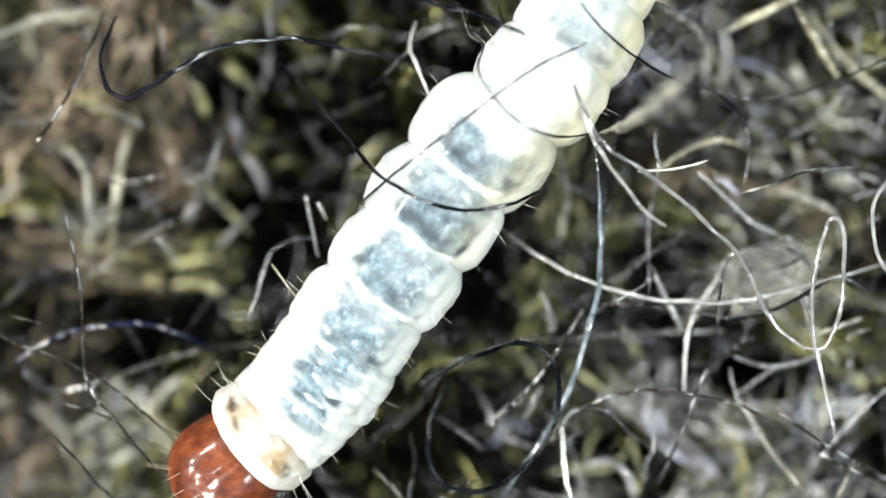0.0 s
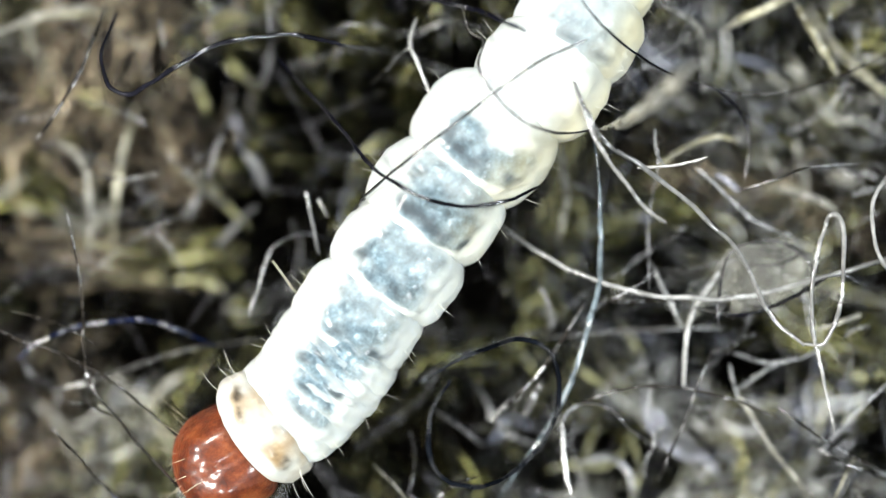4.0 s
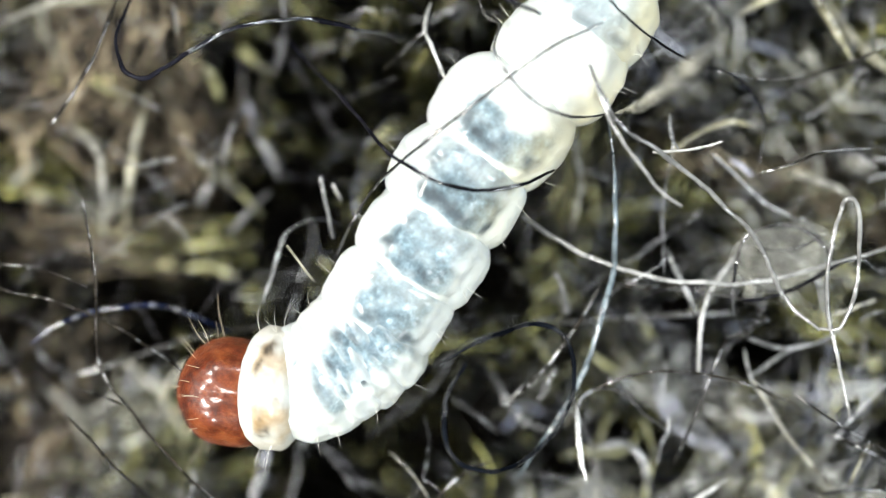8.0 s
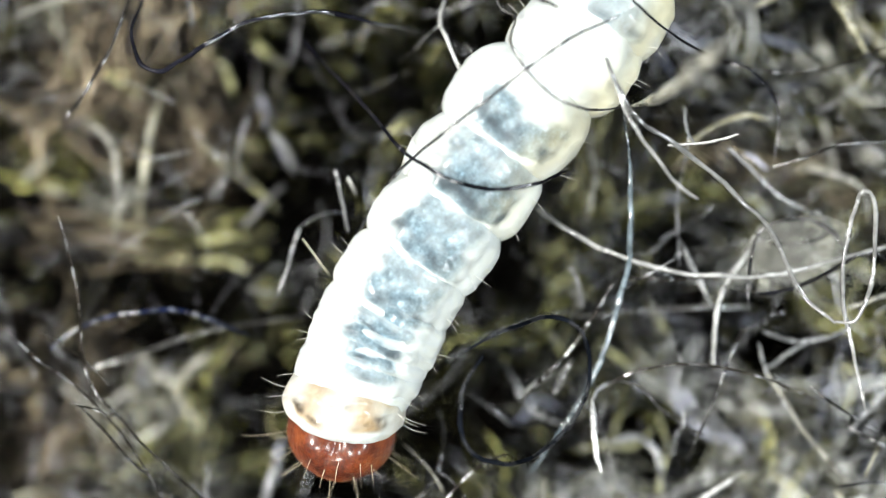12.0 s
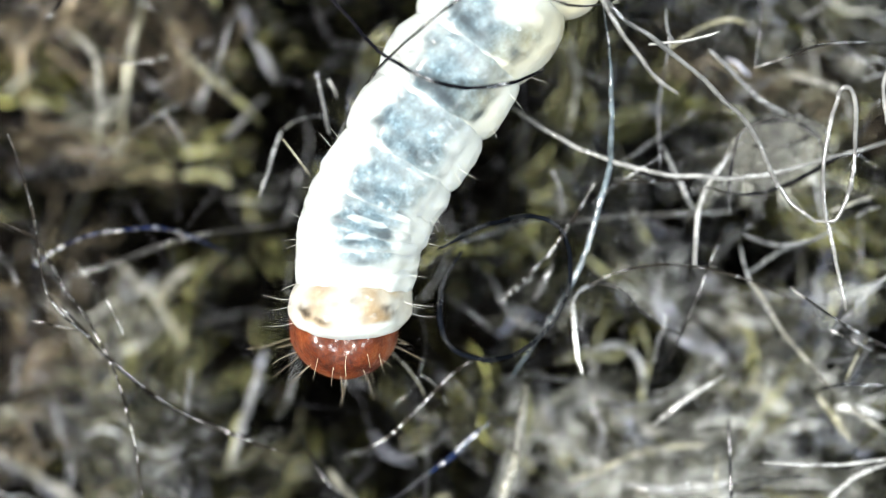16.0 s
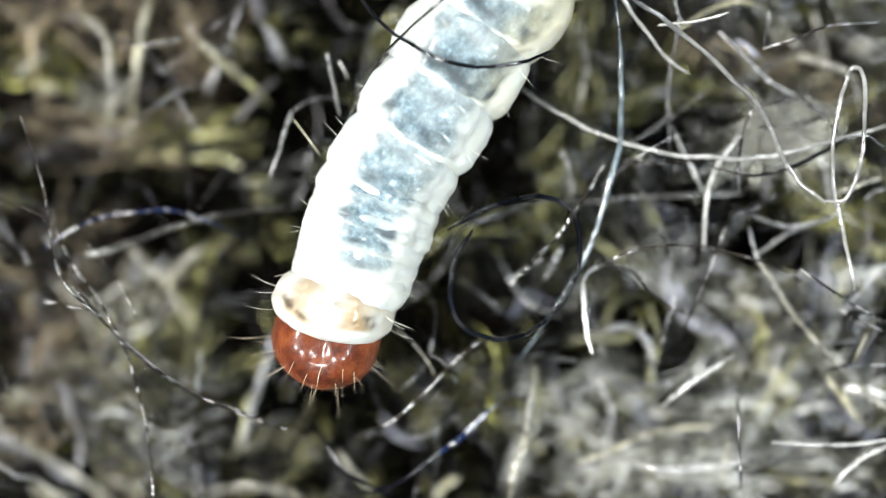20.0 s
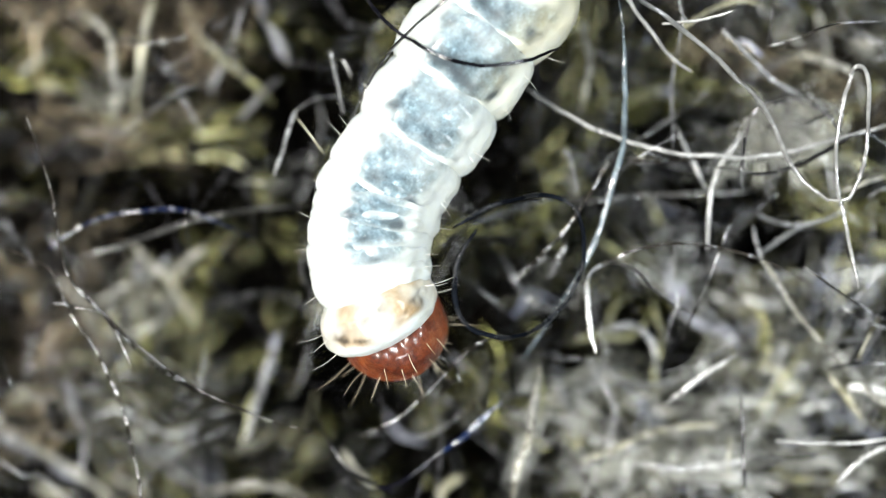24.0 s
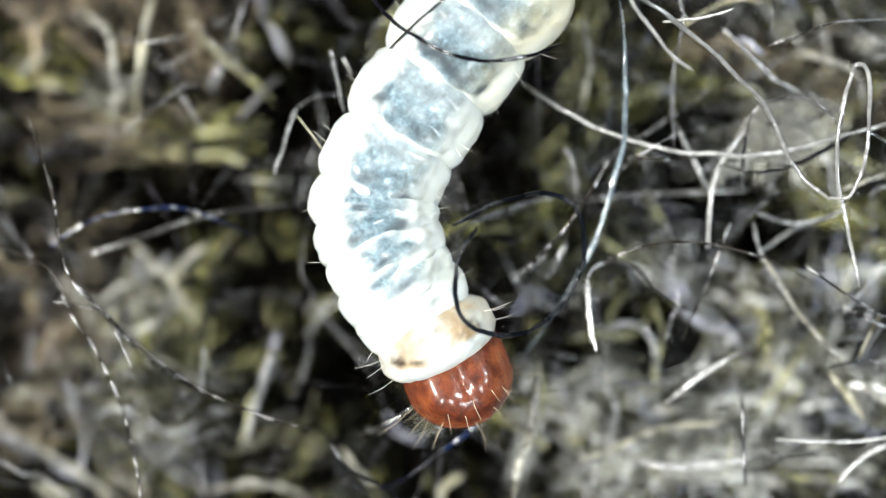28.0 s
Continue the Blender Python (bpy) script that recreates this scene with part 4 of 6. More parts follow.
hair("grey_hair", "hair_grey", 0.0135, [(-2.60, 0.89, -0.70), (-2.31, 0.60, -0.70), (-1.97, 0.33, -0.70)])
hair("grey_hair", "hair_grey", 0.0135, [(-2.44, 0.24, -0.75), (-2.30, 0.53, -0.75), (-2.17, 0.85, -0.75)])
hair("pale_wool_fibre", "wool_pale", 0.0378, [(-2.09, 1.34, -1.50), (-2.00, 1.17, -1.50), (-1.94, 0.99, -1.50)])
hair("pale_wool_fibre", "wool_grey", 0.0321, [(-1.92, 0.91, -0.95), (-1.76, 0.75, -0.95), (-1.68, 0.49, -0.95)])
hair("pale_wool_fibre", "fuzz_olive_strand", 0.0328, [(-2.12, 1.75, -1.25), (-1.93, 1.64, -1.25), (-1.80, 1.51, -1.25)])
hair("pale_wool_fibre", "fuzz_olive_strand", 0.0328, [(-2.45, 1.64, -1.25), (-2.33, 1.45, -1.25), (-2.28, 1.23, -1.25)])
hair("grey_hair", "hair_grey", 0.0131, [(-3.14, 0.63, -0.10), (-2.84, 0.59, -0.10), (-2.49, 0.66, -0.10)])
hair("pale_wool_fibre", "wool_pale", 0.0330, [(-4.36, 0.43, -1.35), (-4.20, 0.58, -1.35), (-4.01, 0.71, -1.35)])
HAIR_B = hair("black_hair", "hair_brown", 0.0106, [(-4.27, -0.73, 0.45), (-3.97, -0.81, 0.45), (-3.68, -0.92, 0.45), (-3.54, -1.02, 0.45), (-3.46, -1.18, 0.45), (-3.34, -1.40, 0.45), (-3.17, -1.62, 0.45), (-3.03, -1.87, 0.45), (-2.91, -2.11, 0.45), (-2.83, -2.36, 0.45), (-2.75, -2.66, 0.45), (-2.70, -2.98, 0.45), (-2.68, -3.25, 0.45), (-2.68, -3.61, 0.45)])
hair("pale_wool_fibre", "wool_pale", 0.0401, [(1.71, 2.25, 0.10), (2.02, 2.07, 0.10), (2.25, 1.94, 0.00), (2.36, 1.71, -0.20)])
hair("pale_wool_fibre", "wool_tan", 0.0315, [(3.36, 2.26, -0.65), (3.62, 1.87, -0.65), (3.91, 1.58, -0.65), (4.22, 1.34, -0.65)])
hair("grey_hair", "wool_grey", 0.0142, [(3.44, 2.29, -0.20), (3.47, 2.09, -0.20), (3.49, 1.88, -0.20)])
hair("black_hair", "hair_brown", 0.0097, [(2.08, 1.40, 0.40), (2.31, 1.35, 0.45), (2.64, 1.29, 0.45), (3.04, 1.34, 0.40), (3.43, 1.47, 0.40), (3.91, 1.68, 0.40)])
hair("white_wool_fibre", "wool_grey", 0.0116, [(1.82, 1.00, 0.40), (1.82, 0.81, 0.50), (1.87, 0.67, 0.60)])
hair("pale_wool_fibre", "wool_tan", 0.0225, [(1.91, 0.71, 0.00), (2.16, 0.88, 0.00), (2.41, 0.96, 0.00), (2.63, 0.92, 0.00)])
hair("white_wool_fibre", "wool_grey", 0.0179, [(2.23, 0.67, 0.20), (2.45, 0.47, 0.20), (2.67, 0.26, 0.10), (3.03, 0.08, 0.00)])
hair("pale_wool_fibre", "wool_pale", 0.0310, [(3.01, 0.51, -0.50), (3.31, 0.45, -0.35), (3.55, 0.30, -0.35), (3.67, -0.02, -0.50)])
hair("pale_wool_fibre", "wool_pale", 0.0371, [(3.29, 1.01, -0.80), (3.36, 0.76, -0.80), (3.43, 0.45, -0.80)])
hair("pale_wool_fibre", "wool_pale", 0.0308, [(3.52, 0.62, -0.65), (3.70, 0.59, -0.65), (3.88, 0.55, -0.65)])
hair("pale_wool_fibre", "wool_pale", 0.0375, [(3.65, 1.52, -1.40), (3.81, 1.38, -1.40), (3.95, 1.22, -1.40)])
hair("black_hair", "hair_brown", 0.0117, [(1.30, -0.43, 0.35), (1.54, -0.49, 0.35), (1.78, -0.48, 0.35), (2.05, -0.46, 0.35)])
hair("black_hair", "hair_brown", 0.0117, [(2.17, -0.54, 0.40), (2.46, -0.59, 0.40), (2.75, -0.56, 0.40), (3.02, -0.45, 0.40), (3.31, -0.28, 0.40)])
hair("white_wool_fibre", "hair_grey", 0.0126, [(2.37, -0.58, 0.45), (2.38, -0.31, 0.45), (2.45, -0.08, 0.45), (2.64, 0.03, 0.45), (2.86, 0.04, 0.45), (3.05, -0.07, 0.45), (3.22, -0.25, 0.45)])
hair("black_hair", "hair_brown", 0.0108, [(2.57, -0.17, 0.30), (2.77, -0.17, 0.30), (2.99, -0.14, 0.30), (3.14, -0.05, 0.30)])
hair("white_wool_fibre", "wool_grey", 0.0167, [(0.85, -0.37, 0.10), (0.92, -0.49, 0.10), (0.97, -0.72, 0.10)])
hair("grey_hair", "hair_grey", 0.0125, [(1.07, -1.47, 0.30), (1.21, -1.37, 0.35), (1.42, -1.40, 0.35), (1.62, -1.59, 0.30), (1.83, -1.74, 0.20), (2.04, -1.84, 0.10)])
hair("white_wool_fibre", "hair_grey", 0.0128, [(2.37, -0.94, 0.20), (2.52, -0.87, 0.20), (2.72, -0.77, 0.20)])
hair("white_wool_fibre", "wool_grey", 0.0119, [(2.52, -1.04, 0.10), (2.58, -1.29, 0.10), (2.70, -1.49, 0.10), (2.79, -1.66, 0.10)])
hair("grey_hair", "wool_grey", 0.0159, [(2.56, -0.94, 0.10), (2.81, -1.03, 0.10), (3.08, -1.01, 0.10), (3.33, -0.91, 0.10)])
hair("grey_hair", "wool_grey", 0.0160, [(2.61, -1.27, 0.00), (2.81, -1.14, 0.00), (3.03, -1.01, 0.00)])
hair("pale_wool_fibre", "wool_pale", 0.0411, [(1.94, -1.52, -1.25), (2.16, -1.88, -1.25), (2.54, -2.22, -1.25)])
hair("pale_wool_fibre", "wool_pale", 0.0408, [(2.55, -1.75, -1.10), (2.84, -1.83, -1.10), (3.19, -1.98, -1.10)])
hair("pale_wool_fibre", "wool_tan", 0.0373, [(1.40, -0.87, -1.25), (1.64, -1.25, -1.25), (1.88, -1.52, -1.25)])
hair("pale_wool_fibre", "wool_grey", 0.0315, [(3.35, -1.31, -0.65), (3.39, -1.51, -0.65), (3.38, -1.83, -0.65)])
hair("white_wool_fibre", "wool_grey", 0.0119, [(3.51, -0.79, 0.20), (3.60, -0.73, 0.20), (3.73, -0.70, 0.20)])
hair("white_wool_fibre", "wool_white", 0.0163, [(-0.24, 1.97, 0.30), (-0.28, 1.74, 0.40), (-0.20, 1.52, 0.50), (-0.10, 1.26, 0.55)])
hair("black_hair", "hair_brown", 0.0147, [(-0.28, 1.73, 0.40), (-0.41, 1.61, 0.30), (-0.64, 1.42, 0.10)])
hair("black_hair", "hair_brown", 0.0116, [(-3.36, -1.57, 0.45), (-3.17, -1.77, 0.45), (-2.92, -2.05, 0.45), (-2.63, -2.29, 0.45), (-2.34, -2.46, 0.45), (-2.05, -2.58, 0.45), (-1.69, -2.73, 0.45)])
hair("pale_wool_fibre", "wool_pale", 0.0371, [(-3.20, -1.21, -1.20), (-3.02, -1.41, -1.20), (-2.85, -1.53, -1.20)])
hair("pale_wool_fibre", "wool_pale", 0.0327, [(-2.85, -1.53, -1.20), (-2.69, -1.37, -1.20), (-2.44, -1.18, -1.20)])
hair("pale_wool_fibre", "wool_tan", 0.0327, [(-2.86, -1.53, -1.20), (-2.73, -1.74, -1.20), (-2.61, -1.99, -1.20)])
hair("pale_wool_fibre", "wool_pale", 0.0379, [(-4.08, -1.53, -1.65), (-3.83, -1.76, -1.65), (-3.49, -2.15, -1.65)])
hair("pale_wool_fibre", "wool_tan", 0.0379, [(-3.78, -2.21, -1.65), (-3.52, -2.43, -1.65), (-3.30, -2.71, -1.65)])
hair("pale_wool_fibre", "wool_pale", 0.0381, [(-4.01, -2.67, -1.80), (-3.87, -2.81, -1.80), (-3.75, -2.98, -1.80)])
hair("pale_wool_fibre", "wool_pale", 0.0288, [(-4.59, -2.93, -1.35), (-4.31, -3.12, -1.35), (-3.82, -3.40, -1.35), (-3.26, -3.79, -1.35)])
hair("pale_wool_fibre", "wool_grey", 0.0371, [(-1.77, -2.15, -0.80), (-1.88, -2.42, -0.80), (-1.98, -2.74, -0.80), (-2.09, -3.16, -0.80)])
hair("pale_wool_fibre", "wool_pale", 0.0286, [(-2.58, -3.62, -1.20), (-2.14, -3.54, -1.20), (-1.76, -3.55, -1.20), (-1.49, -3.71, -1.20)])
hair("blue_grey_hair", "hair_navy", 0.0295, [(-0.25, -3.06, 0.15), (-0.03, -2.88, 0.25), (0.12, -2.74, 0.30), (0.31, -2.57, 0.25)])
hair("black_hair", "hair_brown", 0.0097, [(-0.36, -2.13, 0.40), (-0.20, -2.20, 0.40), (-0.10, -2.32, 0.40), (-0.04, -2.44, 0.40)])
hair("black_hair", "hair_brown", 0.0098, [(-0.27, -2.53, 0.35), (-0.17, -2.43, 0.35), (-0.07, -2.35, 0.35)])
hair("pale_wool_fibre", "wool_pale", 0.0452, [(0.40, -3.55, -0.10), (0.45, -3.21, 0.00), (0.56, -2.93, 0.00), (0.61, -2.56, 0.00), (0.65, -2.29, -0.10)])
hair("pale_wool_fibre", "fuzz_olive_strand", 0.0318, [(0.67, -2.31, -0.80), (0.70, -2.63, -0.80), (0.63, -2.92, -0.80)])
hair("pale_wool_fibre", "wool_pale", 0.0310, [(0.83, -2.45, -0.80), (0.90, -2.71, -0.80), (1.09, -2.95, -0.80)])
hair("white_wool_fibre", "wool_white", 0.0199, [(0.39, -1.53, 0.10), (0.54, -1.42, 0.10), (0.69, -1.32, 0.10)])
hair("white_wool_fibre", "wool_grey", 0.0301, [(0.72, -1.51, 0.00), (0.79, -1.38, 0.00), (0.88, -1.20, 0.00)])
hair("white_wool_fibre", "wool_white", 0.0446, [(1.52, -3.17, -0.15), (1.85, -3.22, -0.15), (2.21, -3.20, -0.15), (2.56, -3.14, -0.15)])
hair("pale_wool_fibre", "wool_pale", 0.0327, [(1.72, -2.64, -0.65), (1.87, -2.76, -0.65), (2.06, -2.73, -0.65)])
hair("pale_wool_fibre", "wool_grey", 0.0159, [(3.67, -1.92, 0.10), (3.52, -2.14, 0.10), (3.42, -2.32, 0.10)])
hair("pale_wool_fibre", "wool_tan", 0.0401, [(3.21, -2.35, 0.00), (3.38, -2.56, 0.00), (3.51, -2.78, 0.00)])
hair("pale_wool_fibre", "wool_pale", 0.0351, [(3.49, -2.43, 0.00), (3.64, -2.56, 0.00), (3.84, -2.71, 0.00)])
hair("pale_wool_fibre", "wool_pale", 0.0199, [(2.59, -1.31, 0.10), (2.81, -1.65, 0.10), (3.06, -2.00, 0.10), (3.34, -2.30, 0.10)])
hair("pale_wool_fibre", "wool_pale", 0.0389, [(2.73, -2.39, -1.10), (3.02, -2.66, -1.10), (3.18, -3.07, -1.10)])
hair("black_hair", "hair_black", 0.0109, [(2.52, -3.20, 0.20), (2.81, -3.09, 0.20), (3.11, -3.03, 0.20)])
hair("pale_wool_fibre", "wool_pale", 0.0368, [(2.99, -3.40, -0.95), (3.37, -3.45, -0.95), (3.96, -3.41, -0.95)])
hair("pale_wool_fibre", "wool_grey", 0.0312, [(1.23, -2.00, -0.50), (1.49, -1.95, -0.50), (1.70, -2.08, -0.50), (1.77, -2.42, -0.50)])
hair("pale_wool_fibre", "wool_grey", 0.0260, [(0.92, -3.33, -0.50), (1.23, -3.20, -0.50), (1.49, -3.07, -0.50), (1.85, -2.97, -0.50)])
hair("pale_wool_fibre", "wool_grey", 0.0260, [(0.29, -1.25, -0.50), (0.55, -1.67, -0.50), (0.92, -1.87, -0.50)])
hair("pale_wool_fibre", "wool_tan", 0.0375, [(-0.02, -3.40, -0.95), (-0.18, -3.50, -0.95), (-0.28, -3.72, -0.95)])
hair("straw_wool_fibre", "wool_tan", 0.0120, [(3.60, -1.84, 0.22), (3.46, -2.06, 0.30), (3.41, -2.21, 0.22)])
hair("grey_wool_fibre", "wool_lilac", 0.0260, [(2.13, -1.72, -1.18), (2.38, -1.93, -1.10), (2.61, -2.15, -1.10), (2.83, -2.53, -1.10), (3.10, -2.82, -1.18)])
hair("grey_wool_fibre", "wool_lilac", 0.0283, [(2.43, -1.32, -1.28), (2.51, -1.39, -1.20), (2.59, -1.49, -1.28)])
hair("white_wool_fibre", "wool_grey", 0.0180, [(1.24, -2.26, -0.48), (1.37, -2.42, -0.40), (1.61, -2.48, -0.40), (1.92, -2.47, -0.48)])
hair("grey_wool_fibre", "wool_lilac", 0.0240, [(0.88, -2.31, -1.08), (0.90, -2.63, -1.00), (1.02, -2.84, -1.00), (1.16, -2.93, -1.08)])
hair("white_wool_fibre", "wool_grey", 0.0180, [(1.14, -2.31, -0.48), (1.25, -2.49, -0.40), (1.35, -2.68, -0.40), (1.37, -2.88, -0.48)])
hair("olive_wool_fibre", "fuzz_olive_strand", 0.0300, [(0.97, -2.14, -0.98), (1.24, -2.07, -0.90), (1.56, -2.07, -0.90), (1.78, -1.87, -0.98)])
hair("olive_wool_fibre", "fuzz_olive_strand", 0.0280, [(1.30, -2.19, -0.98), (1.35, -1.98, -0.90), (1.43, -1.76, -0.90), (1.63, -1.66, -0.98)])
hair("olive_wool_fibre", "fuzz_olive_strand", 0.0220, [(1.75, -1.76, -0.78), (1.83, -2.07, -0.70), (1.76, -2.39, -0.70), (1.80, -2.63, -0.78)])
hair("straw_wool_fibre", "wool_tan", 0.0200, [(1.04, -3.20, -0.48), (1.35, -3.09, -0.40), (1.61, -2.96, -0.40), (1.86, -2.89, -0.40), (2.33, -2.86, -0.48)])
hair("pale_wool_fibre", "wool_pale", 0.0300, [(1.61, -3.14, -0.48), (1.72, -3.31, -0.40), (1.92, -3.48, -0.48)])
hair("black_hair", "hair_black", 0.0080, [(2.39, -3.18, 0.02), (2.59, -3.10, 0.10), (2.89, -3.07, 0.10), (3.29, -3.10, 0.02)])
hair("white_wool_fibre", "wool_bright", 0.0220, [(3.46, -2.49, -0.28), (3.67, -2.51, -0.20), (3.87, -2.58, -0.28)])
hair("straw_wool_fibre", "wool_tan", 0.0300, [(2.72, -2.29, -0.88), (2.93, -2.40, -0.80), (3.12, -2.57, -0.88)])
hair("straw_wool_fibre", "wool_tan", 0.0080, [(2.35, -2.88, -0.08), (2.33, -3.09, 0.00), (2.34, -3.30, -0.08)])
hair("pale_wool_fibre", "wool_pale", 0.0110, [(-0.60, -1.92, 0.22), (-0.47, -2.03, 0.30), (-0.32, -2.21, 0.30), (-0.24, -2.37, 0.22)])
hair("black_hair", "hair_black", 0.0120, [(-1.10, -3.30, 0.12), (-0.87, -3.36, 0.20), (-0.60, -3.30, 0.20), (-0.30, -3.08, 0.20), (-0.10, -2.94, 0.12)])
hair("white_wool_fibre", "wool_grey", 0.0110, [(-0.11, -1.47, -0.28), (0.15, -1.64, -0.20), (0.37, -1.82, -0.28)])
hair("grey_hair", "hair_grey", 0.0070, [(-0.30, -1.63, 0.02), (-0.25, -1.83, 0.10), (-0.27, -2.03, 0.10), (-0.35, -2.28, 0.10), (-0.55, -2.48, 0.02)])
hair("pale_wool_fibre", "wool_pale", 0.0300, [(-1.16, -3.10, -0.68), (-1.03, -3.28, -0.60), (-0.83, -3.49, -0.68)])
hair("grey_wool_fibre", "wool_lilac", 0.0350, [(-0.77, -2.85, -1.28), (-0.63, -3.03, -1.20), (-0.36, -3.14, -1.28)])
hair("pale_wool_fibre", "wool_pale", 0.0320, [(1.11, 1.06, -0.58), (1.10, 0.75, -0.50), (1.13, 0.44, -0.50), (1.08, 0.18, -0.50), (1.05, -0.01, -0.58)])
hair("grey_wool_fibre", "wool_lilac", 0.0200, [(2.44, 0.65, -0.18), (2.55, 0.57, -0.10), (2.66, 0.48, -0.18)])
hair("white_wool_fibre", "wool_grey", 0.0140, [(3.00, 0.12, 0.12), (3.11, -0.00, 0.20), (3.23, -0.13, 0.12)])
hair("straw_wool_fibre", "wool_tan", 0.0301, [(2.98, 0.55, -0.58), (3.23, 0.51, -0.50), (3.45, 0.36, -0.58)])
hair("pale_wool_fibre", "wool_pale", 0.0400, [(3.49, 0.67, -0.48), (3.65, 0.63, -0.40), (3.80, 0.59, -0.48)])
hair("black_hair", "hair_black", 0.0090, [(2.43, -0.12, 0.37), (2.38, -0.31, 0.45), (2.35, -0.55, 0.45), (2.38, -0.75, 0.37)])
hair("black_hair", "hair_black", 0.0100, [(2.27, -0.56, 0.34), (2.52, -0.60, 0.42), (2.73, -0.56, 0.42), (2.97, -0.45, 0.42), (3.25, -0.30, 0.42), (3.45, -0.26, 0.42), (3.65, -0.36, 0.34)])
hair("black_hair", "hair_black", 0.0090, [(2.56, 0.01, 0.34), (2.82, 0.03, 0.42), (3.01, -0.01, 0.42), (3.17, -0.14, 0.34)])
hair("black_hair", "hair_brown", 0.0090, [(1.40, -0.48, 0.32), (1.60, -0.47, 0.40), (1.81, -0.46, 0.32)])
hair("pale_wool_fibre", "wool_pale", 0.0160, [(3.30, -0.74, 0.12), (3.46, -0.67, 0.20), (3.67, -0.61, 0.12)])
hair("olive_wool_fibre", "fuzz_olive_strand", 0.0353, [(0.54, -0.90, -0.88), (0.75, -1.02, -0.80), (0.87, -1.24, -0.88)])
hair("olive_wool_fibre", "fuzz_olive_strand", 0.0318, [(1.67, -0.68, -0.98), (1.79, -0.91, -0.90), (1.89, -1.03, -0.98)])
hair("pale_wool_fibre", "wool_pale", 0.0400, [(0.93, -0.50, -0.48), (0.98, -0.61, -0.40), (0.99, -0.73, -0.48)])
hair("grey_wool_fibre", "wool_lilac", 0.0301, [(1.83, 0.29, -1.18), (1.94, 0.27, -1.10), (2.05, 0.26, -1.18)])
hair("olive_wool_fibre", "fuzz_olive_strand", 0.0283, [(1.71, 0.32, -0.88), (1.75, 0.23, -0.80), (1.77, 0.13, -0.88)])
hair("straw_wool_fibre", "wool_tan", 0.0318, [(-4.21, 2.07, -1.08), (-3.89, 2.15, -1.00), (-3.57, 2.21, -1.00), (-3.14, 2.23, -1.08)])
hair("straw_wool_fibre", "wool_tan", 0.0335, [(-4.21, 2.13, -1.68), (-3.99, 1.85, -1.60), (-3.87, 1.50, -1.68)])
hair("straw_wool_fibre", "wool_tan", 0.0335, [(-3.68, 1.87, -1.78), (-3.67, 1.58, -1.70), (-3.75, 1.23, -1.78)])
hair("straw_wool_fibre", "wool_tan", 0.0458, [(-4.17, 1.48, -1.78), (-4.28, 1.23, -1.70), (-4.35, 1.01, -1.78)])
hair("straw_wool_fibre", "wool_tan", 0.0423, [(-3.58, 2.06, -1.58), (-3.44, 2.17, -1.50), (-3.27, 2.27, -1.58)])
hair("grey_wool_fibre", "wool_lilac", 0.0493, [(-3.65, 1.43, -1.88), (-3.36, 1.30, -1.80), (-3.12, 1.13, -1.88)])
hair("olive_wool_fibre", "fuzz_olive_strand", 0.0353, [(-2.11, 1.82, -1.38), (-1.98, 1.71, -1.30), (-1.87, 1.58, -1.38)])
hair("olive_wool_fibre", "fuzz_olive_strand", 0.0250, [(-2.62, 0.83, -1.18), (-2.34, 0.60, -1.10), (-2.07, 0.38, -1.10), (-1.85, 0.15, -1.18)])
hair("white_wool_fibre", "wool_grey", 0.0220, [(-2.45, 0.26, -1.18), (-2.34, 0.53, -1.10), (-2.28, 0.76, -1.18)])
hair("white_wool_fibre", "wool_grey", 0.0220, [(-2.17, -0.01, -1.08), (-1.95, 0.22, -1.00), (-1.78, 0.39, -1.08)])
hair("grey_wool_fibre", "wool_lilac", 0.0353, [(-1.90, 0.90, -1.48), (-1.81, 0.75, -1.40), (-1.73, 0.60, -1.48)])
hair("grey_wool_fibre", "wool_lilac", 0.0318, [(-2.03, 1.27, -1.28), (-1.98, 1.14, -1.20), (-1.91, 1.00, -1.28)])
hair("black_hair", "hair_black", 0.0120, [(-1.57, -0.11, 0.02), (-1.50, -0.02, 0.10), (-1.38, 0.06, 0.10), (-1.21, 0.10, 0.10), (-1.01, 0.05, 0.02)])
hair("white_wool_fibre", "wool_bright", 0.0100, [(-1.09, 0.40, 0.22), (-1.05, 0.34, 0.30), (-1.02, 0.26, 0.22)])
hair("straw_wool_fibre", "wool_tan", 0.0060, [(-1.46, -0.13, 0.52), (-1.31, -0.32, 0.60), (-1.23, -0.44, 0.52)])
hair("pale_wool_fibre", "wool_pale", 0.0388, [(-3.89, -1.59, -1.68), (-3.72, -1.93, -1.60), (-3.57, -2.32, -1.60), (-3.53, -2.66, -1.68)])
hair("pale_wool_fibre", "wool_pale", 0.0318, [(-3.49, -2.66, -1.68), (-3.38, -2.53, -1.60), (-3.26, -2.43, -1.68)])
hair("grey_wool_fibre", "wool_lilac", 0.0353, [(-3.95, -2.70, -1.68), (-3.86, -2.82, -1.60), (-3.76, -2.93, -1.68)])
hair("olive_wool_fibre", "fuzz_olive_strand", 0.0240, [(-2.16, -3.18, -0.88), (-2.06, -2.91, -0.80), (-2.02, -2.65, -0.80), (-1.88, -2.53, -0.88)])
hair("pale_wool_fibre", "wool_pale", 0.0300, [(-2.23, -3.47, -0.68), (-1.97, -3.41, -0.60), (-1.71, -3.48, -0.60), (-1.58, -3.55, -0.68)])
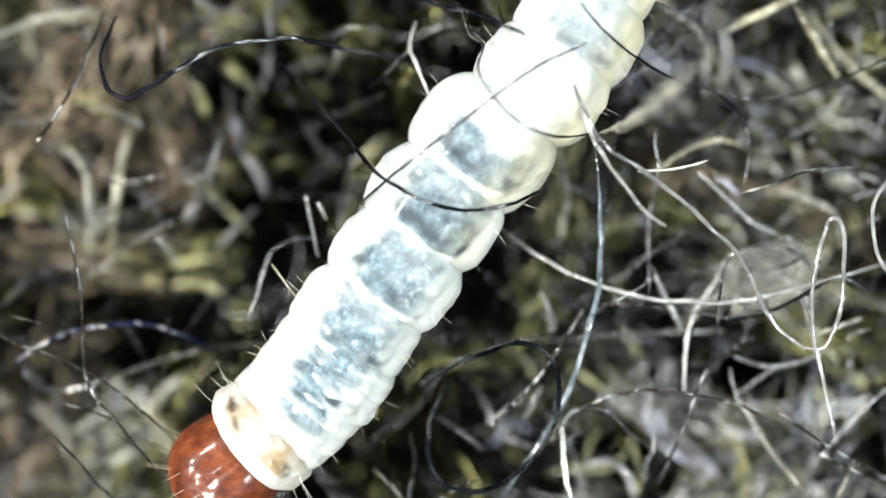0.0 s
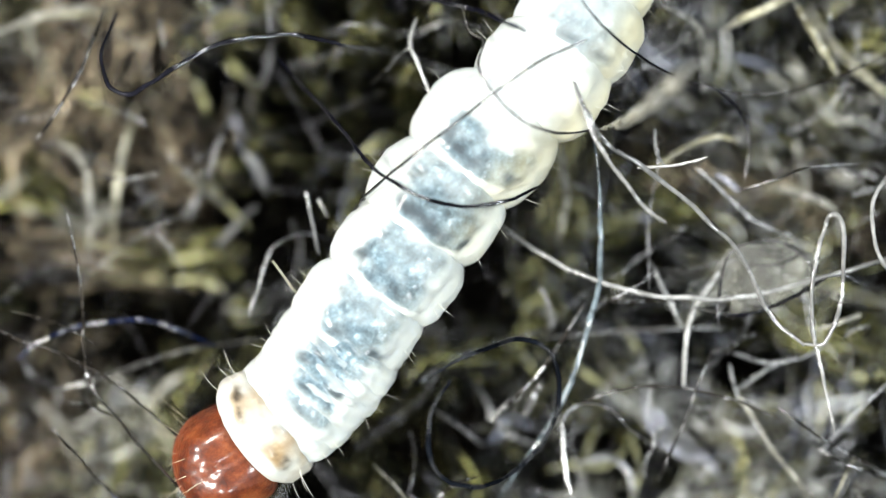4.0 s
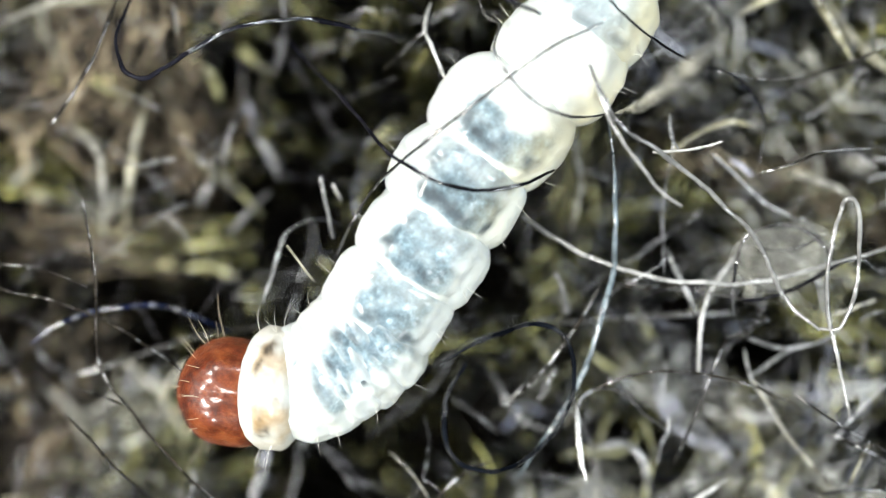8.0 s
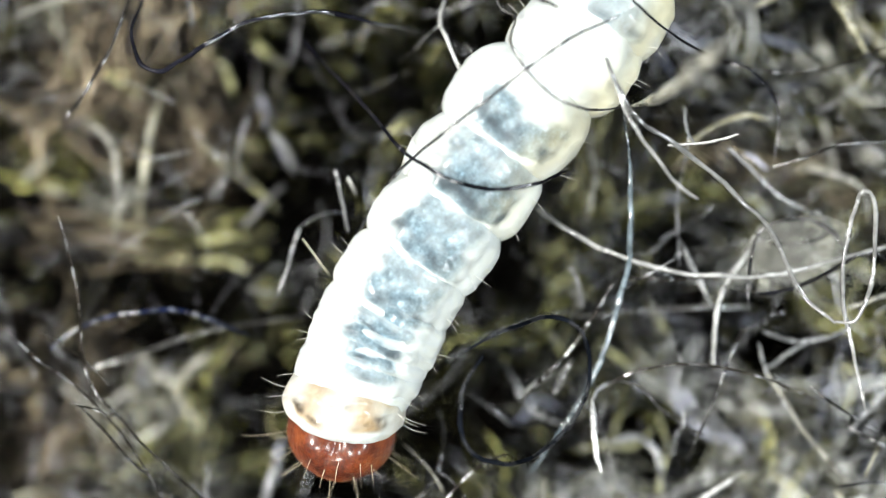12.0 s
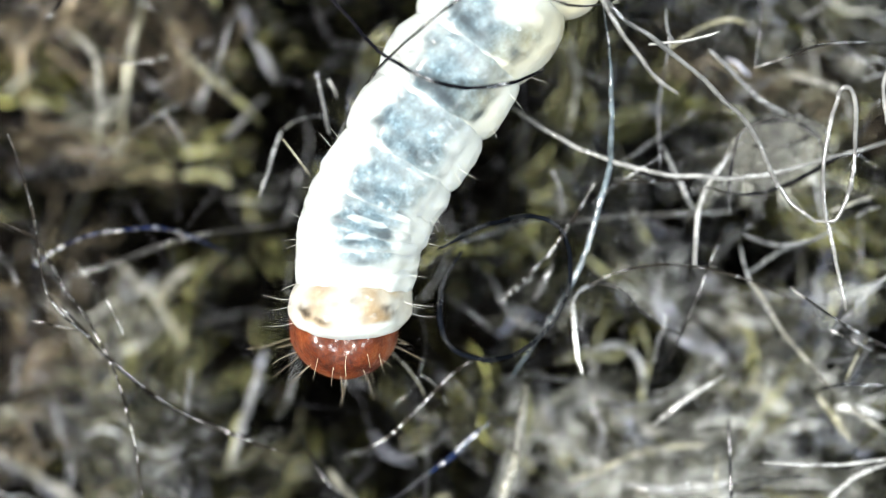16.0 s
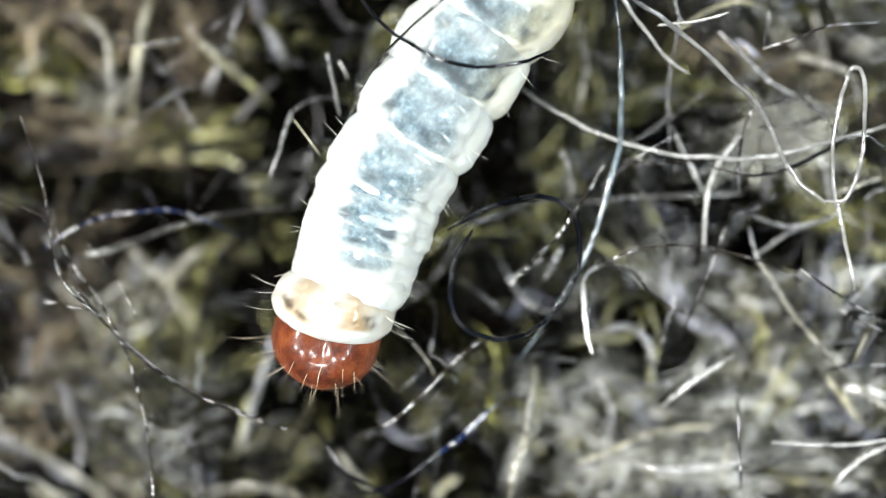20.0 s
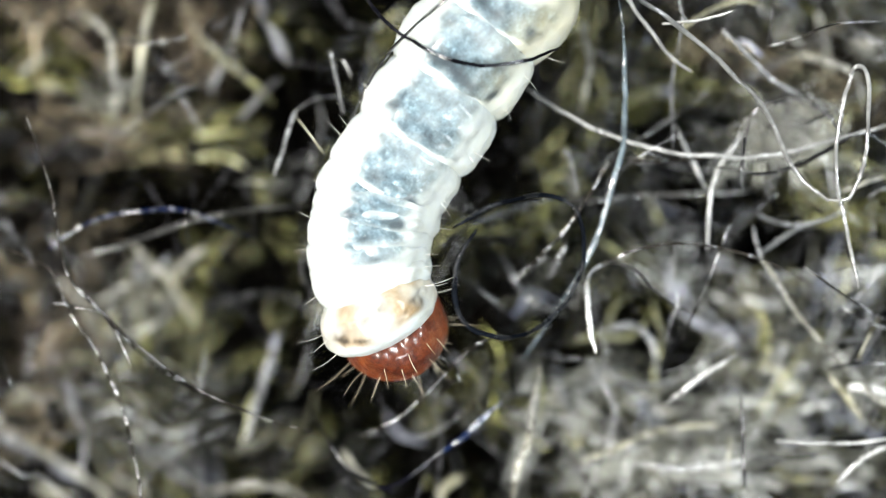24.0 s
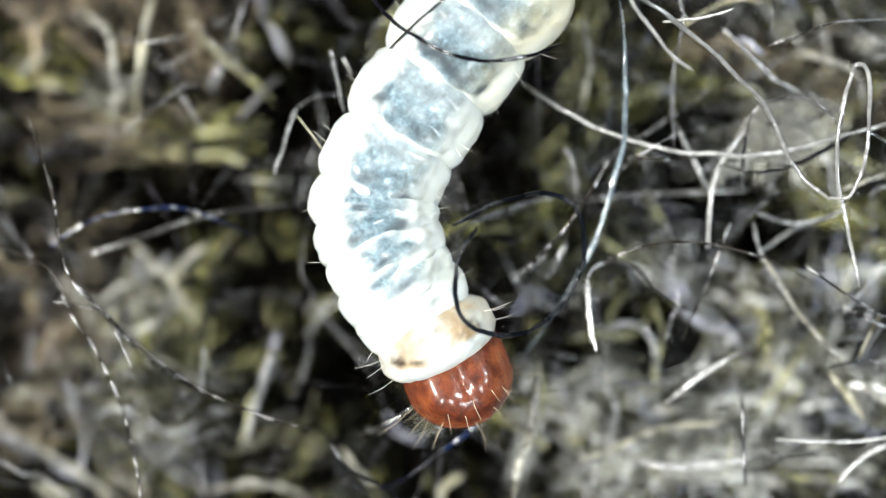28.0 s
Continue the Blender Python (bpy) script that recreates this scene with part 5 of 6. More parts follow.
hair("grey_wool_fibre", "wool_lilac", 0.0335, [(-1.79, -2.01, -1.08), (-1.84, -2.23, -1.00), (-1.86, -2.45, -1.08)])
hair("black_hair", "hair_brown", 0.0080, [(-4.07, -2.18, 0.22), (-4.00, -2.35, 0.30), (-3.93, -2.54, 0.22)])
hair("grey_hair", "hair_grey", 0.0190, [(-3.58, -1.33, -0.38), (-2.98, -1.16, -0.30), (-2.35, -0.95, -0.30), (-1.52, -0.84, -0.38)])
hair("straw_wool_fibre", "wool_tan", 0.0493, [(-4.59, -2.74, -1.80), (-4.33, -2.69, -1.80), (-4.04, -2.68, -1.80)])
hair("grey_wool_fibre", "wool_lilac", 0.0493, [(-4.67, -3.06, -1.80), (-4.50, -3.20, -1.80), (-4.32, -3.31, -1.80)])
hair("pale_wool_fibre", "wool_pale", 0.0423, [(-3.52, -3.51, -1.60), (-3.33, -3.57, -1.60), (-3.15, -3.68, -1.60)])
hair("white_wool_fibre", "wool_grey", 0.0423, [(-4.36, -2.41, -1.90), (-3.96, -2.35, -1.90), (-3.54, -2.41, -1.90)])
hair("grey_wool_fibre", "wool_lilac", 0.0388, [(-4.17, -3.40, -1.80), (-4.04, -3.48, -1.80), (-3.87, -3.54, -1.80)])
hair("straw_wool_fibre", "wool_tan", 0.0423, [(-4.33, -3.59, -1.80), (-4.16, -3.69, -1.80), (-3.94, -3.74, -1.80)])
hair("straw_wool_fibre", "wool_tan", 0.0353, [(-4.24, 0.34, -1.50), (-4.10, 0.36, -1.50), (-3.94, 0.31, -1.50)])
hair("pale_wool_fibre", "wool_pale", 0.0388, [(-3.65, -0.08, -1.60), (-3.38, -0.12, -1.60), (-3.07, -0.06, -1.60)])
hair("grey_wool_fibre", "wool_lilac", 0.0353, [(2.00, -1.55, -1.00), (2.09, -1.66, -1.00), (2.14, -1.79, -1.00)])
# Two thick bright strands added for blurred highlights in the pile.
hair("pale_wool_fibre", "wool_bright", 0.0500, [(2.67, -1.71, -1.10), (2.86, -1.77, -1.10), (3.11, -1.80, -1.10)])
hair("pale_wool_fibre", "wool_bright", 0.0350, [(1.78, -2.77, -0.90), (1.91, -2.79, -0.90), (2.04, -2.77, -0.90)])
hair("olive_wool_fibre", "fuzz_olive_strand", 0.0318, [(1.64, -1.34, -1.10), (1.72, -1.37, -1.10), (1.80, -1.41, -1.10)])
hair("grey_wool_fibre", "wool_lilac", 0.0300, [(1.89, -1.29, -0.95), (1.97, -1.69, -0.95), (2.18, -1.93, -0.95), (2.45, -2.05, -0.95)])
hair("olive_wool_fibre", "fuzz_olive_strand", 0.0300, [(1.22, -1.13, -1.00), (1.42, -1.26, -1.00), (1.61, -1.41, -1.00)])
hair("pale_wool_fibre", "wool_pale", 0.0240, [(0.90, -0.53, -0.80), (0.98, -0.64, -0.80), (1.02, -0.78, -0.80)])
hair("grey_hair", "hair_grey", 0.0200, [(0.84, -0.83, -0.20), (1.40, -0.78, -0.20), (1.96, -0.75, -0.20), (2.52, -0.73, -0.20)])
hair("grey_hair", "hair_grey", 0.0160, [(-0.23, -1.22, -0.10), (0.07, -1.02, -0.10), (0.48, -0.87, -0.10), (0.88, -0.76, -0.10)])
flake()


def motions():
    walk(LARVA["head"], body([
        (0, -1.888, -1.885, 0.595, -142.2, -1), (3, -1.860, -1.878, 0.596, -142.3, -2), (3.5, -1.859, -1.878, 0.594, -143.4, -1),
        (5.5, -1.917, -1.556, 0.586, -176.1, -1), (6, -1.936, -1.469, 0.556, -185.2, 2), (6.5, -1.899, -1.188, 0.580, -194.3, 0),
        (7, -1.990, -1.328, 0.555, -193.8, 2), (7.5, -1.948, -1.376, 0.554, -187.8, 2), (8, -1.956, -1.369, 0.554, -186.1, 2),
        (8.5, -1.963, -1.348, 0.554, -184.3, 2), (9, -1.965, -1.341, 0.555, -183.2, 2), (9.5, -1.958, -1.352, 0.552, -182.2, 3),
        (10, -1.953, -1.350, 0.557, -180.4, 2), (10.5, -1.958, -1.377, 0.571, -173.9, 1), (11, -1.627, -1.555, 0.549, -149.4, 3),
        (11.5, -1.309, -1.734, 0.523, -111.3, 5), (12, -1.123, -1.772, 0.518, -99.7, 6), (12.5, -0.825, -1.699, 0.516, -83.1, 6),
        (14.5, -1.027, -1.725, 0.463, -94.5, 11), (15, -1.359, -1.663, 0.545, -125.1, 3), (15.5, -1.394, -1.919, 0.594, -118.6, -1),
        (16, -0.934, -1.747, 0.532, -89.8, 5), (16.5, -0.699, -1.722, 0.485, -83.0, 9), (17, -0.688, -1.683, 0.483, -81.1, 9),
        (17.5, -0.525, -1.878, 0.567, -64.6, 1), (18, -0.664, -1.933, 0.567, -77.1, 1), (18.5, -0.987, -2.016, 0.560, -98.2, 2),
        (19, -1.120, -1.919, 0.468, -99.4, 11), (19.5, -1.223, -1.936, 0.515, -120.7, 6), (20, -1.179, -2.005, 0.534, -103.0, 4),
        (20.5, -1.243, -1.903, 0.452, -97.6, 12), (21, -1.438, -1.840, 0.530, -116.5, 5), (21.5, -1.352, -1.787, 0.476, -117.0, 10),
        (23.5, -0.949, -1.983, 0.540, -93.2, 4), (24, -0.627, -1.947, 0.517, -64.4, 6), (24.5, -0.639, -2.125, 0.552, -71.4, 3),
        (25, -0.855, -2.381, 0.581, -95.8, 0), (25.5, -0.985, -2.264, 0.542, -101.8, 4), (26, -1.045, -2.279, 0.526, -101.1, 5),
        (26.3, -1.011, -2.247, 0.522, -99.6, 5), (26.6, -0.973, -2.227, 0.525, -90.2, 5), (26.8, -0.875, -2.208, 0.530, -87.6, 5),
        (27, -0.647, -2.104, 0.561, -59.7, 2), (27.2, -0.444, -1.943, 0.542, -42.3, 4), (27.4, -0.045, -1.734, 0.544, -13.2, 3),
        (27.6, 0.161, -1.662, 0.596, -13.5, -2), (27.8, 0.037, -1.868, 0.588, -28.5, -1), (28, -0.079, -2.357, 0.564, -66.4, 2),
    ]))
    walk(LARVA["prothorax"], body([
        (0, -1.550, -1.589, 0.662, -141.2, -3), (3, -1.534, -1.558, 0.662, -140.7, -3), (3.5, -1.538, -1.560, 0.662, -141.2, -3),
        (5.5, -1.518, -1.476, 0.661, -170.3, -1), (6, -1.597, -1.435, 0.657, -179.3, 4), (6.5, -1.539, -1.252, 0.660, -186.5, 0),
        (7, -1.636, -1.251, 0.657, -191.8, 4), (7.5, -1.586, -1.319, 0.657, -185.5, 4), (8, -1.583, -1.330, 0.657, -184.2, 5),
        (8.5, -1.576, -1.330, 0.657, -183.0, 4), (9, -1.588, -1.322, 0.657, -182.4, 4), (9.5, -1.597, -1.336, 0.656, -181.8, 5),
        (10, -1.591, -1.344, 0.657, -180.0, 4), (10.5, -1.578, -1.362, 0.659, -173.1, 2), (11, -1.386, -1.398, 0.656, -150.5, 5),
        (11.5, -1.248, -1.506, 0.653, -112.8, 10), (12, -1.093, -1.548, 0.652, -101.0, 11), (12.5, -0.863, -1.494, 0.652, -84.7, 11),
        (14.5, -0.982, -1.603, 0.645, -95.8, 20), (15, -1.087, -1.501, 0.656, -124.9, 6), (15.5, -1.154, -1.637, 0.662, -121.9, -2),
        (16, -0.875, -1.565, 0.654, -89.4, 8), (16.5, -0.749, -1.595, 0.648, -82.6, 17), (17, -0.769, -1.598, 0.648, -80.4, 17),
        (17.5, -0.667, -1.629, 0.658, -60.9, 2), (18, -0.777, -1.659, 0.658, -76.7, 2), (18.5, -0.940, -1.705, 0.658, -98.3, 3),
        (19, -1.024, -1.765, 0.646, -98.1, 20), (19.5, -1.167, -1.675, 0.652, -125.5, 11), (20, -1.112, -1.743, 0.654, -104.0, 8),
        (20.5, -1.219, -1.837, 0.644, -98.1, 22), (21, -1.278, -1.677, 0.654, -115.4, 9), (21.5, -1.279, -1.715, 0.647, -117.1, 18),
        (23.5, -1.007, -1.771, 0.655, -93.8, 7), (24, -0.747, -1.804, 0.652, -62.5, 11), (24.5, -0.745, -1.884, 0.656, -68.2, 5),
        (25, -0.892, -2.050, 0.660, -96.5, 0), (25.5, -0.954, -1.991, 0.655, -102.1, 7), (26, -0.998, -2.007, 0.653, -101.6, 10),
        (26.3, -0.977, -1.966, 0.653, -100.8, 10), (26.6, -0.943, -1.928, 0.653, -90.3, 10), (26.8, -0.870, -1.892, 0.654, -88.6, 9),
        (27, -0.765, -1.763, 0.658, -59.5, 3), (27.2, -0.613, -1.693, 0.655, -42.5, 7), (27.4, -0.308, -1.655, 0.656, -15.2, 6),
        (27.6, -0.295, -1.637, 0.662, -16.6, -3), (27.8, -0.395, -1.696, 0.661, -28.8, -1), (28, -0.259, -2.049, 0.658, -63.1, 3),
    ]))
    walk(LARVA["t2"], body([
        (0, -1.330, -1.395, 0.670, -138.1, 0), (3, -1.299, -1.365, 0.670, -138.2, 0), (3.5, -1.294, -1.368, 0.670, -137.9, 0),
        (5.5, -1.241, -1.319, 0.670, -144.7, 0), (6, -1.282, -1.305, 0.670, -153.4, 0), (6.5, -1.233, -1.196, 0.670, -168.5, 0),
        (7, -1.299, -1.221, 0.670, -172.6, 0), (7.5, -1.260, -1.263, 0.670, -164.7, 0), (8, -1.267, -1.280, 0.670, -163.4, 0),
        (8.5, -1.270, -1.287, 0.670, -162.4, 0), (9, -1.284, -1.272, 0.670, -162.7, 0), (9.5, -1.293, -1.272, 0.670, -161.9, 0),
        (10, -1.291, -1.266, 0.670, -160.8, 0), (10.5, -1.286, -1.264, 0.670, -158.3, 0), (11, -1.157, -1.257, 0.670, -145.1, 0),
        (11.5, -1.083, -1.297, 0.670, -125.5, 0), (12, -1.004, -1.304, 0.670, -109.2, 0), (12.5, -0.833, -1.240, 0.670, -91.6, 0),
        (14.5, -0.875, -1.282, 0.670, -96.4, 0), (15, -0.910, -1.227, 0.670, -111.1, 0), (15.5, -0.943, -1.323, 0.670, -112.3, 0),
        (16, -0.831, -1.242, 0.670, -90.7, 0), (16.5, -0.819, -1.275, 0.670, -81.1, 0), (17, -0.838, -1.266, 0.670, -82.7, 0),
        (17.5, -0.788, -1.296, 0.670, -72.6, 0), (18, -0.816, -1.334, 0.670, -82.5, 0), (18.5, -0.882, -1.393, 0.670, -94.9, 0),
        (19, -0.903, -1.476, 0.670, -99.3, 0), (19.5, -0.964, -1.422, 0.670, -116.0, 0), (20, -0.951, -1.443, 0.670, -104.5, 0),
        (20.5, -1.035, -1.516, 0.670, -106.7, 0), (21, -1.050, -1.395, 0.670, -117.2, 0), (21.5, -1.060, -1.418, 0.670, -118.4, 0),
        (23.5, -0.951, -1.416, 0.670, -100.3, 0), (24, -0.826, -1.442, 0.670, -79.3, 0), (24.5, -0.844, -1.512, 0.670, -77.3, 0),
        (25, -0.885, -1.675, 0.670, -91.8, 0), (25.5, -0.910, -1.633, 0.670, -93.3, 0), (26, -0.923, -1.667, 0.670, -93.5, 0),
        (26.3, -0.941, -1.627, 0.670, -93.4, 0), (26.6, -0.955, -1.590, 0.670, -91.4, 0), (26.8, -0.924, -1.559, 0.670, -88.4, 0),
        (27, -0.878, -1.460, 0.670, -80.6, 0), (27.2, -0.805, -1.432, 0.670, -66.9, 0), (27.4, -0.607, -1.460, 0.670, -45.1, 0),
        (27.6, -0.579, -1.436, 0.670, -42.3, 0), (27.8, -0.637, -1.450, 0.670, -49.1, 0), (28, -0.486, -1.739, 0.670, -54.0, 0),
    ]))
    walk(LARVA["t2b"], body([
        (0, -1.213, -1.288, 0.675, -137.1, 0), (3, -1.183, -1.261, 0.675, -137.4, 0), (3.5, -1.179, -1.263, 0.675, -137.1, 0),
        (5.5, -1.128, -1.233, 0.675, -141.1, 0), (6, -1.147, -1.231, 0.675, -149.3, 0), (6.5, -1.096, -1.164, 0.675, -164.7, 0),
        (7, -1.136, -1.190, 0.675, -168.4, 0), (7.5, -1.106, -1.207, 0.675, -160.4, 0), (8, -1.115, -1.218, 0.675, -159.0, 0),
        (8.5, -1.118, -1.218, 0.675, -158.0, 0), (9, -1.133, -1.208, 0.675, -158.3, 0), (9.5, -1.138, -1.209, 0.675, -157.3, 0),
        (10, -1.138, -1.206, 0.675, -156.4, 0), (10.5, -1.135, -1.204, 0.675, -154.3, 0), (11, -1.039, -1.183, 0.675, -142.9, 0),
        (11.5, -0.986, -1.197, 0.675, -126.7, 0), (12, -0.930, -1.185, 0.675, -111.0, 0), (12.5, -0.809, -1.110, 0.675, -94.2, 0),
        (14.5, -0.879, -1.127, 0.675, -98.8, 0), (15, -0.872, -1.093, 0.675, -110.9, 0), (15.5, -0.884, -1.177, 0.675, -112.0, 0),
        (16, -0.813, -1.104, 0.675, -92.9, 0), (16.5, -0.811, -1.125, 0.675, -83.3, 0), (17, -0.826, -1.113, 0.675, -85.5, 0),
        (17.5, -0.803, -1.137, 0.675, -76.7, 0), (18, -0.813, -1.178, 0.675, -85.8, 0), (18.5, -0.857, -1.233, 0.675, -96.4, 0),
        (19, -0.872, -1.300, 0.675, -101.2, 0), (19.5, -0.890, -1.273, 0.675, -115.6, 0), (20, -0.903, -1.284, 0.675, -106.1, 0),
        (20.5, -0.970, -1.340, 0.675, -109.2, 0), (21, -0.969, -1.260, 0.675, -118.2, 0), (21.5, -0.974, -1.279, 0.675, -119.3, 0),
        (23.5, -0.913, -1.259, 0.675, -102.8, 0), (24, -0.846, -1.278, 0.675, -83.6, 0), (24.5, -0.874, -1.332, 0.675, -80.9, 0),
        (25, -0.869, -1.473, 0.675, -92.8, 0), (25.5, -0.886, -1.431, 0.675, -94.1, 0), (26, -0.894, -1.460, 0.675, -94.4, 0),
        (26.3, -0.913, -1.427, 0.675, -94.4, 0), (26.6, -0.930, -1.396, 0.675, -93.6, 0), (26.8, -0.909, -1.374, 0.675, -90.5, 0),
        (27, -0.879, -1.296, 0.675, -85.4, 0), (27.2, -0.845, -1.274, 0.675, -72.2, 0), (27.4, -0.717, -1.309, 0.675, -51.0, 0),
        (27.6, -0.699, -1.296, 0.675, -47.8, 0), (27.8, -0.739, -1.307, 0.675, -54.1, 0), (28, -0.621, -1.542, 0.675, -55.3, 0),
    ]))
    walk(LARVA["t3"], body([
        (0, -1.108, -1.168, 0.680, -135.4, 0), (3, -1.082, -1.141, 0.680, -135.7, 0), (3.5, -1.080, -1.142, 0.680, -135.5, 0),
        (5.5, -1.037, -1.121, 0.680, -137.5, 0), (6, -1.034, -1.126, 0.680, -144.9, 0), (6.5, -0.972, -1.094, 0.680, -159.5, 0),
        (7, -0.986, -1.115, 0.680, -162.8, 0), (7.5, -0.970, -1.109, 0.680, -155.1, 0), (8, -0.984, -1.110, 0.680, -153.7, 0),
        (8.5, -0.991, -1.102, 0.680, -152.7, 0), (9, -1.003, -1.099, 0.680, -153.1, 0), (9.5, -1.007, -1.103, 0.680, -152.1, 0),
        (10, -1.006, -1.102, 0.680, -151.3, 0), (10.5, -1.006, -1.101, 0.680, -149.7, 0), (11, -0.945, -1.078, 0.680, -139.9, 0),
        (11.5, -0.913, -1.078, 0.680, -126.8, 0), (12, -0.879, -1.058, 0.680, -112.8, 0), (12.5, -0.787, -0.982, 0.680, -97.5, 0),
        (14.5, -0.832, -0.981, 0.680, -102.6, 0), (15, -0.821, -0.967, 0.680, -112.3, 0), (15.5, -0.839, -1.027, 0.680, -113.1, 0),
        (16, -0.792, -0.968, 0.680, -96.7, 0), (16.5, -0.790, -0.978, 0.680, -87.5, 0), (17, -0.794, -0.963, 0.680, -89.9, 0),
        (17.5, -0.789, -0.978, 0.680, -82.3, 0), (18, -0.789, -1.025, 0.680, -90.5, 0), (18.5, -0.818, -1.076, 0.680, -99.4, 0),
        (19, -0.828, -1.129, 0.680, -104.2, 0), (19.5, -0.814, -1.127, 0.680, -116.1, 0), (20, -0.849, -1.128, 0.680, -108.5, 0),
        (20.5, -0.900, -1.167, 0.680, -111.9, 0), (21, -0.889, -1.126, 0.680, -119.6, 0), (21.5, -0.883, -1.143, 0.680, -120.6, 0),
        (23.5, -0.846, -1.112, 0.680, -106.1, 0), (24, -0.824, -1.113, 0.680, -89.0, 0), (24.5, -0.857, -1.149, 0.680, -85.9, 0),
        (25, -0.820, -1.274, 0.680, -95.2, 0), (25.5, -0.836, -1.231, 0.680, -96.4, 0), (26, -0.846, -1.257, 0.680, -96.9, 0),
        (26.3, -0.854, -1.232, 0.680, -96.9, 0), (26.6, -0.863, -1.208, 0.680, -97.0, 0), (26.8, -0.846, -1.191, 0.680, -94.1, 0),
        (27, -0.823, -1.134, 0.680, -90.9, 0), (27.2, -0.817, -1.105, 0.680, -78.5, 0), (27.4, -0.761, -1.117, 0.680, -57.9, 0),
        (27.6, -0.758, -1.111, 0.680, -54.5, 0), (27.8, -0.775, -1.127, 0.680, -60.6, 0), (28, -0.700, -1.308, 0.680, -59.1, 0),
    ]))
    walk(LARVA["t3b"], body([
        (0, -1.001, -1.051, 0.675, -132.3, 0), (3, -0.982, -1.021, 0.675, -132.5, 0), (3.5, -0.984, -1.020, 0.675, -132.5, 0),
        (5.5, -0.959, -1.002, 0.675, -133.3, 0), (6, -0.937, -1.008, 0.675, -139.2, 0), (6.5, -0.864, -1.003, 0.675, -151.0, 0),
        (7, -0.848, -1.027, 0.675, -153.8, 0), (7.5, -0.844, -1.008, 0.675, -147.1, 0), (8, -0.858, -1.010, 0.675, -146.0, 0),
        (8.5, -0.864, -1.004, 0.675, -145.2, 0), (9, -0.874, -1.004, 0.675, -145.6, 0), (9.5, -0.876, -1.008, 0.675, -144.8, 0),
        (10, -0.875, -1.009, 0.675, -144.1, 0), (10.5, -0.875, -1.007, 0.675, -143.0, 0), (11, -0.846, -0.981, 0.675, -135.4, 0),
        (11.5, -0.832, -0.965, 0.675, -126.0, 0), (12, -0.826, -0.932, 0.675, -115.0, 0), (12.5, -0.764, -0.856, 0.675, -102.5, 0),
        (14.5, -0.783, -0.841, 0.675, -109.4, 0), (15, -0.764, -0.846, 0.675, -116.2, 0), (15.5, -0.780, -0.885, 0.675, -116.0, 0),
        (16, -0.750, -0.840, 0.675, -103.7, 0), (16.5, -0.745, -0.839, 0.675, -95.5, 0), (17, -0.756, -0.823, 0.675, -97.8, 0),
        (17.5, -0.779, -0.832, 0.675, -91.4, 0), (18, -0.763, -0.881, 0.675, -98.4, 0), (18.5, -0.773, -0.925, 0.675, -104.8, 0),
        (19, -0.770, -0.965, 0.675, -109.1, 0), (19.5, -0.734, -0.985, 0.675, -117.9, 0), (20, -0.788, -0.977, 0.675, -112.4, 0),
        (20.5, -0.824, -0.997, 0.675, -115.5, 0), (21, -0.809, -0.992, 0.675, -121.8, 0), (21.5, -0.794, -1.007, 0.675, -122.7, 0),
        (23.5, -0.773, -0.969, 0.675, -111.1, 0), (24, -0.788, -0.957, 0.675, -97.3, 0), (24.5, -0.826, -0.974, 0.675, -93.6, 0),
        (25, -0.770, -1.081, 0.675, -99.7, 0), (25.5, -0.789, -1.038, 0.675, -101.4, 0), (26, -0.804, -1.058, 0.675, -102.1, 0),
        (26.3, -0.808, -1.040, 0.675, -102.2, 0), (26.6, -0.811, -1.026, 0.675, -102.7, 0), (26.8, -0.799, -1.016, 0.675, -100.3, 0),
        (27, -0.780, -0.983, 0.675, -98.6, 0), (27.2, -0.803, -0.952, 0.675, -88.1, 0), (27.4, -0.805, -0.947, 0.675, -69.1, 0),
        (27.6, -0.815, -0.946, 0.675, -65.7, 0), (27.8, -0.815, -0.965, 0.675, -71.4, 0), (28, -0.782, -1.086, 0.675, -67.9, 0),
    ]))
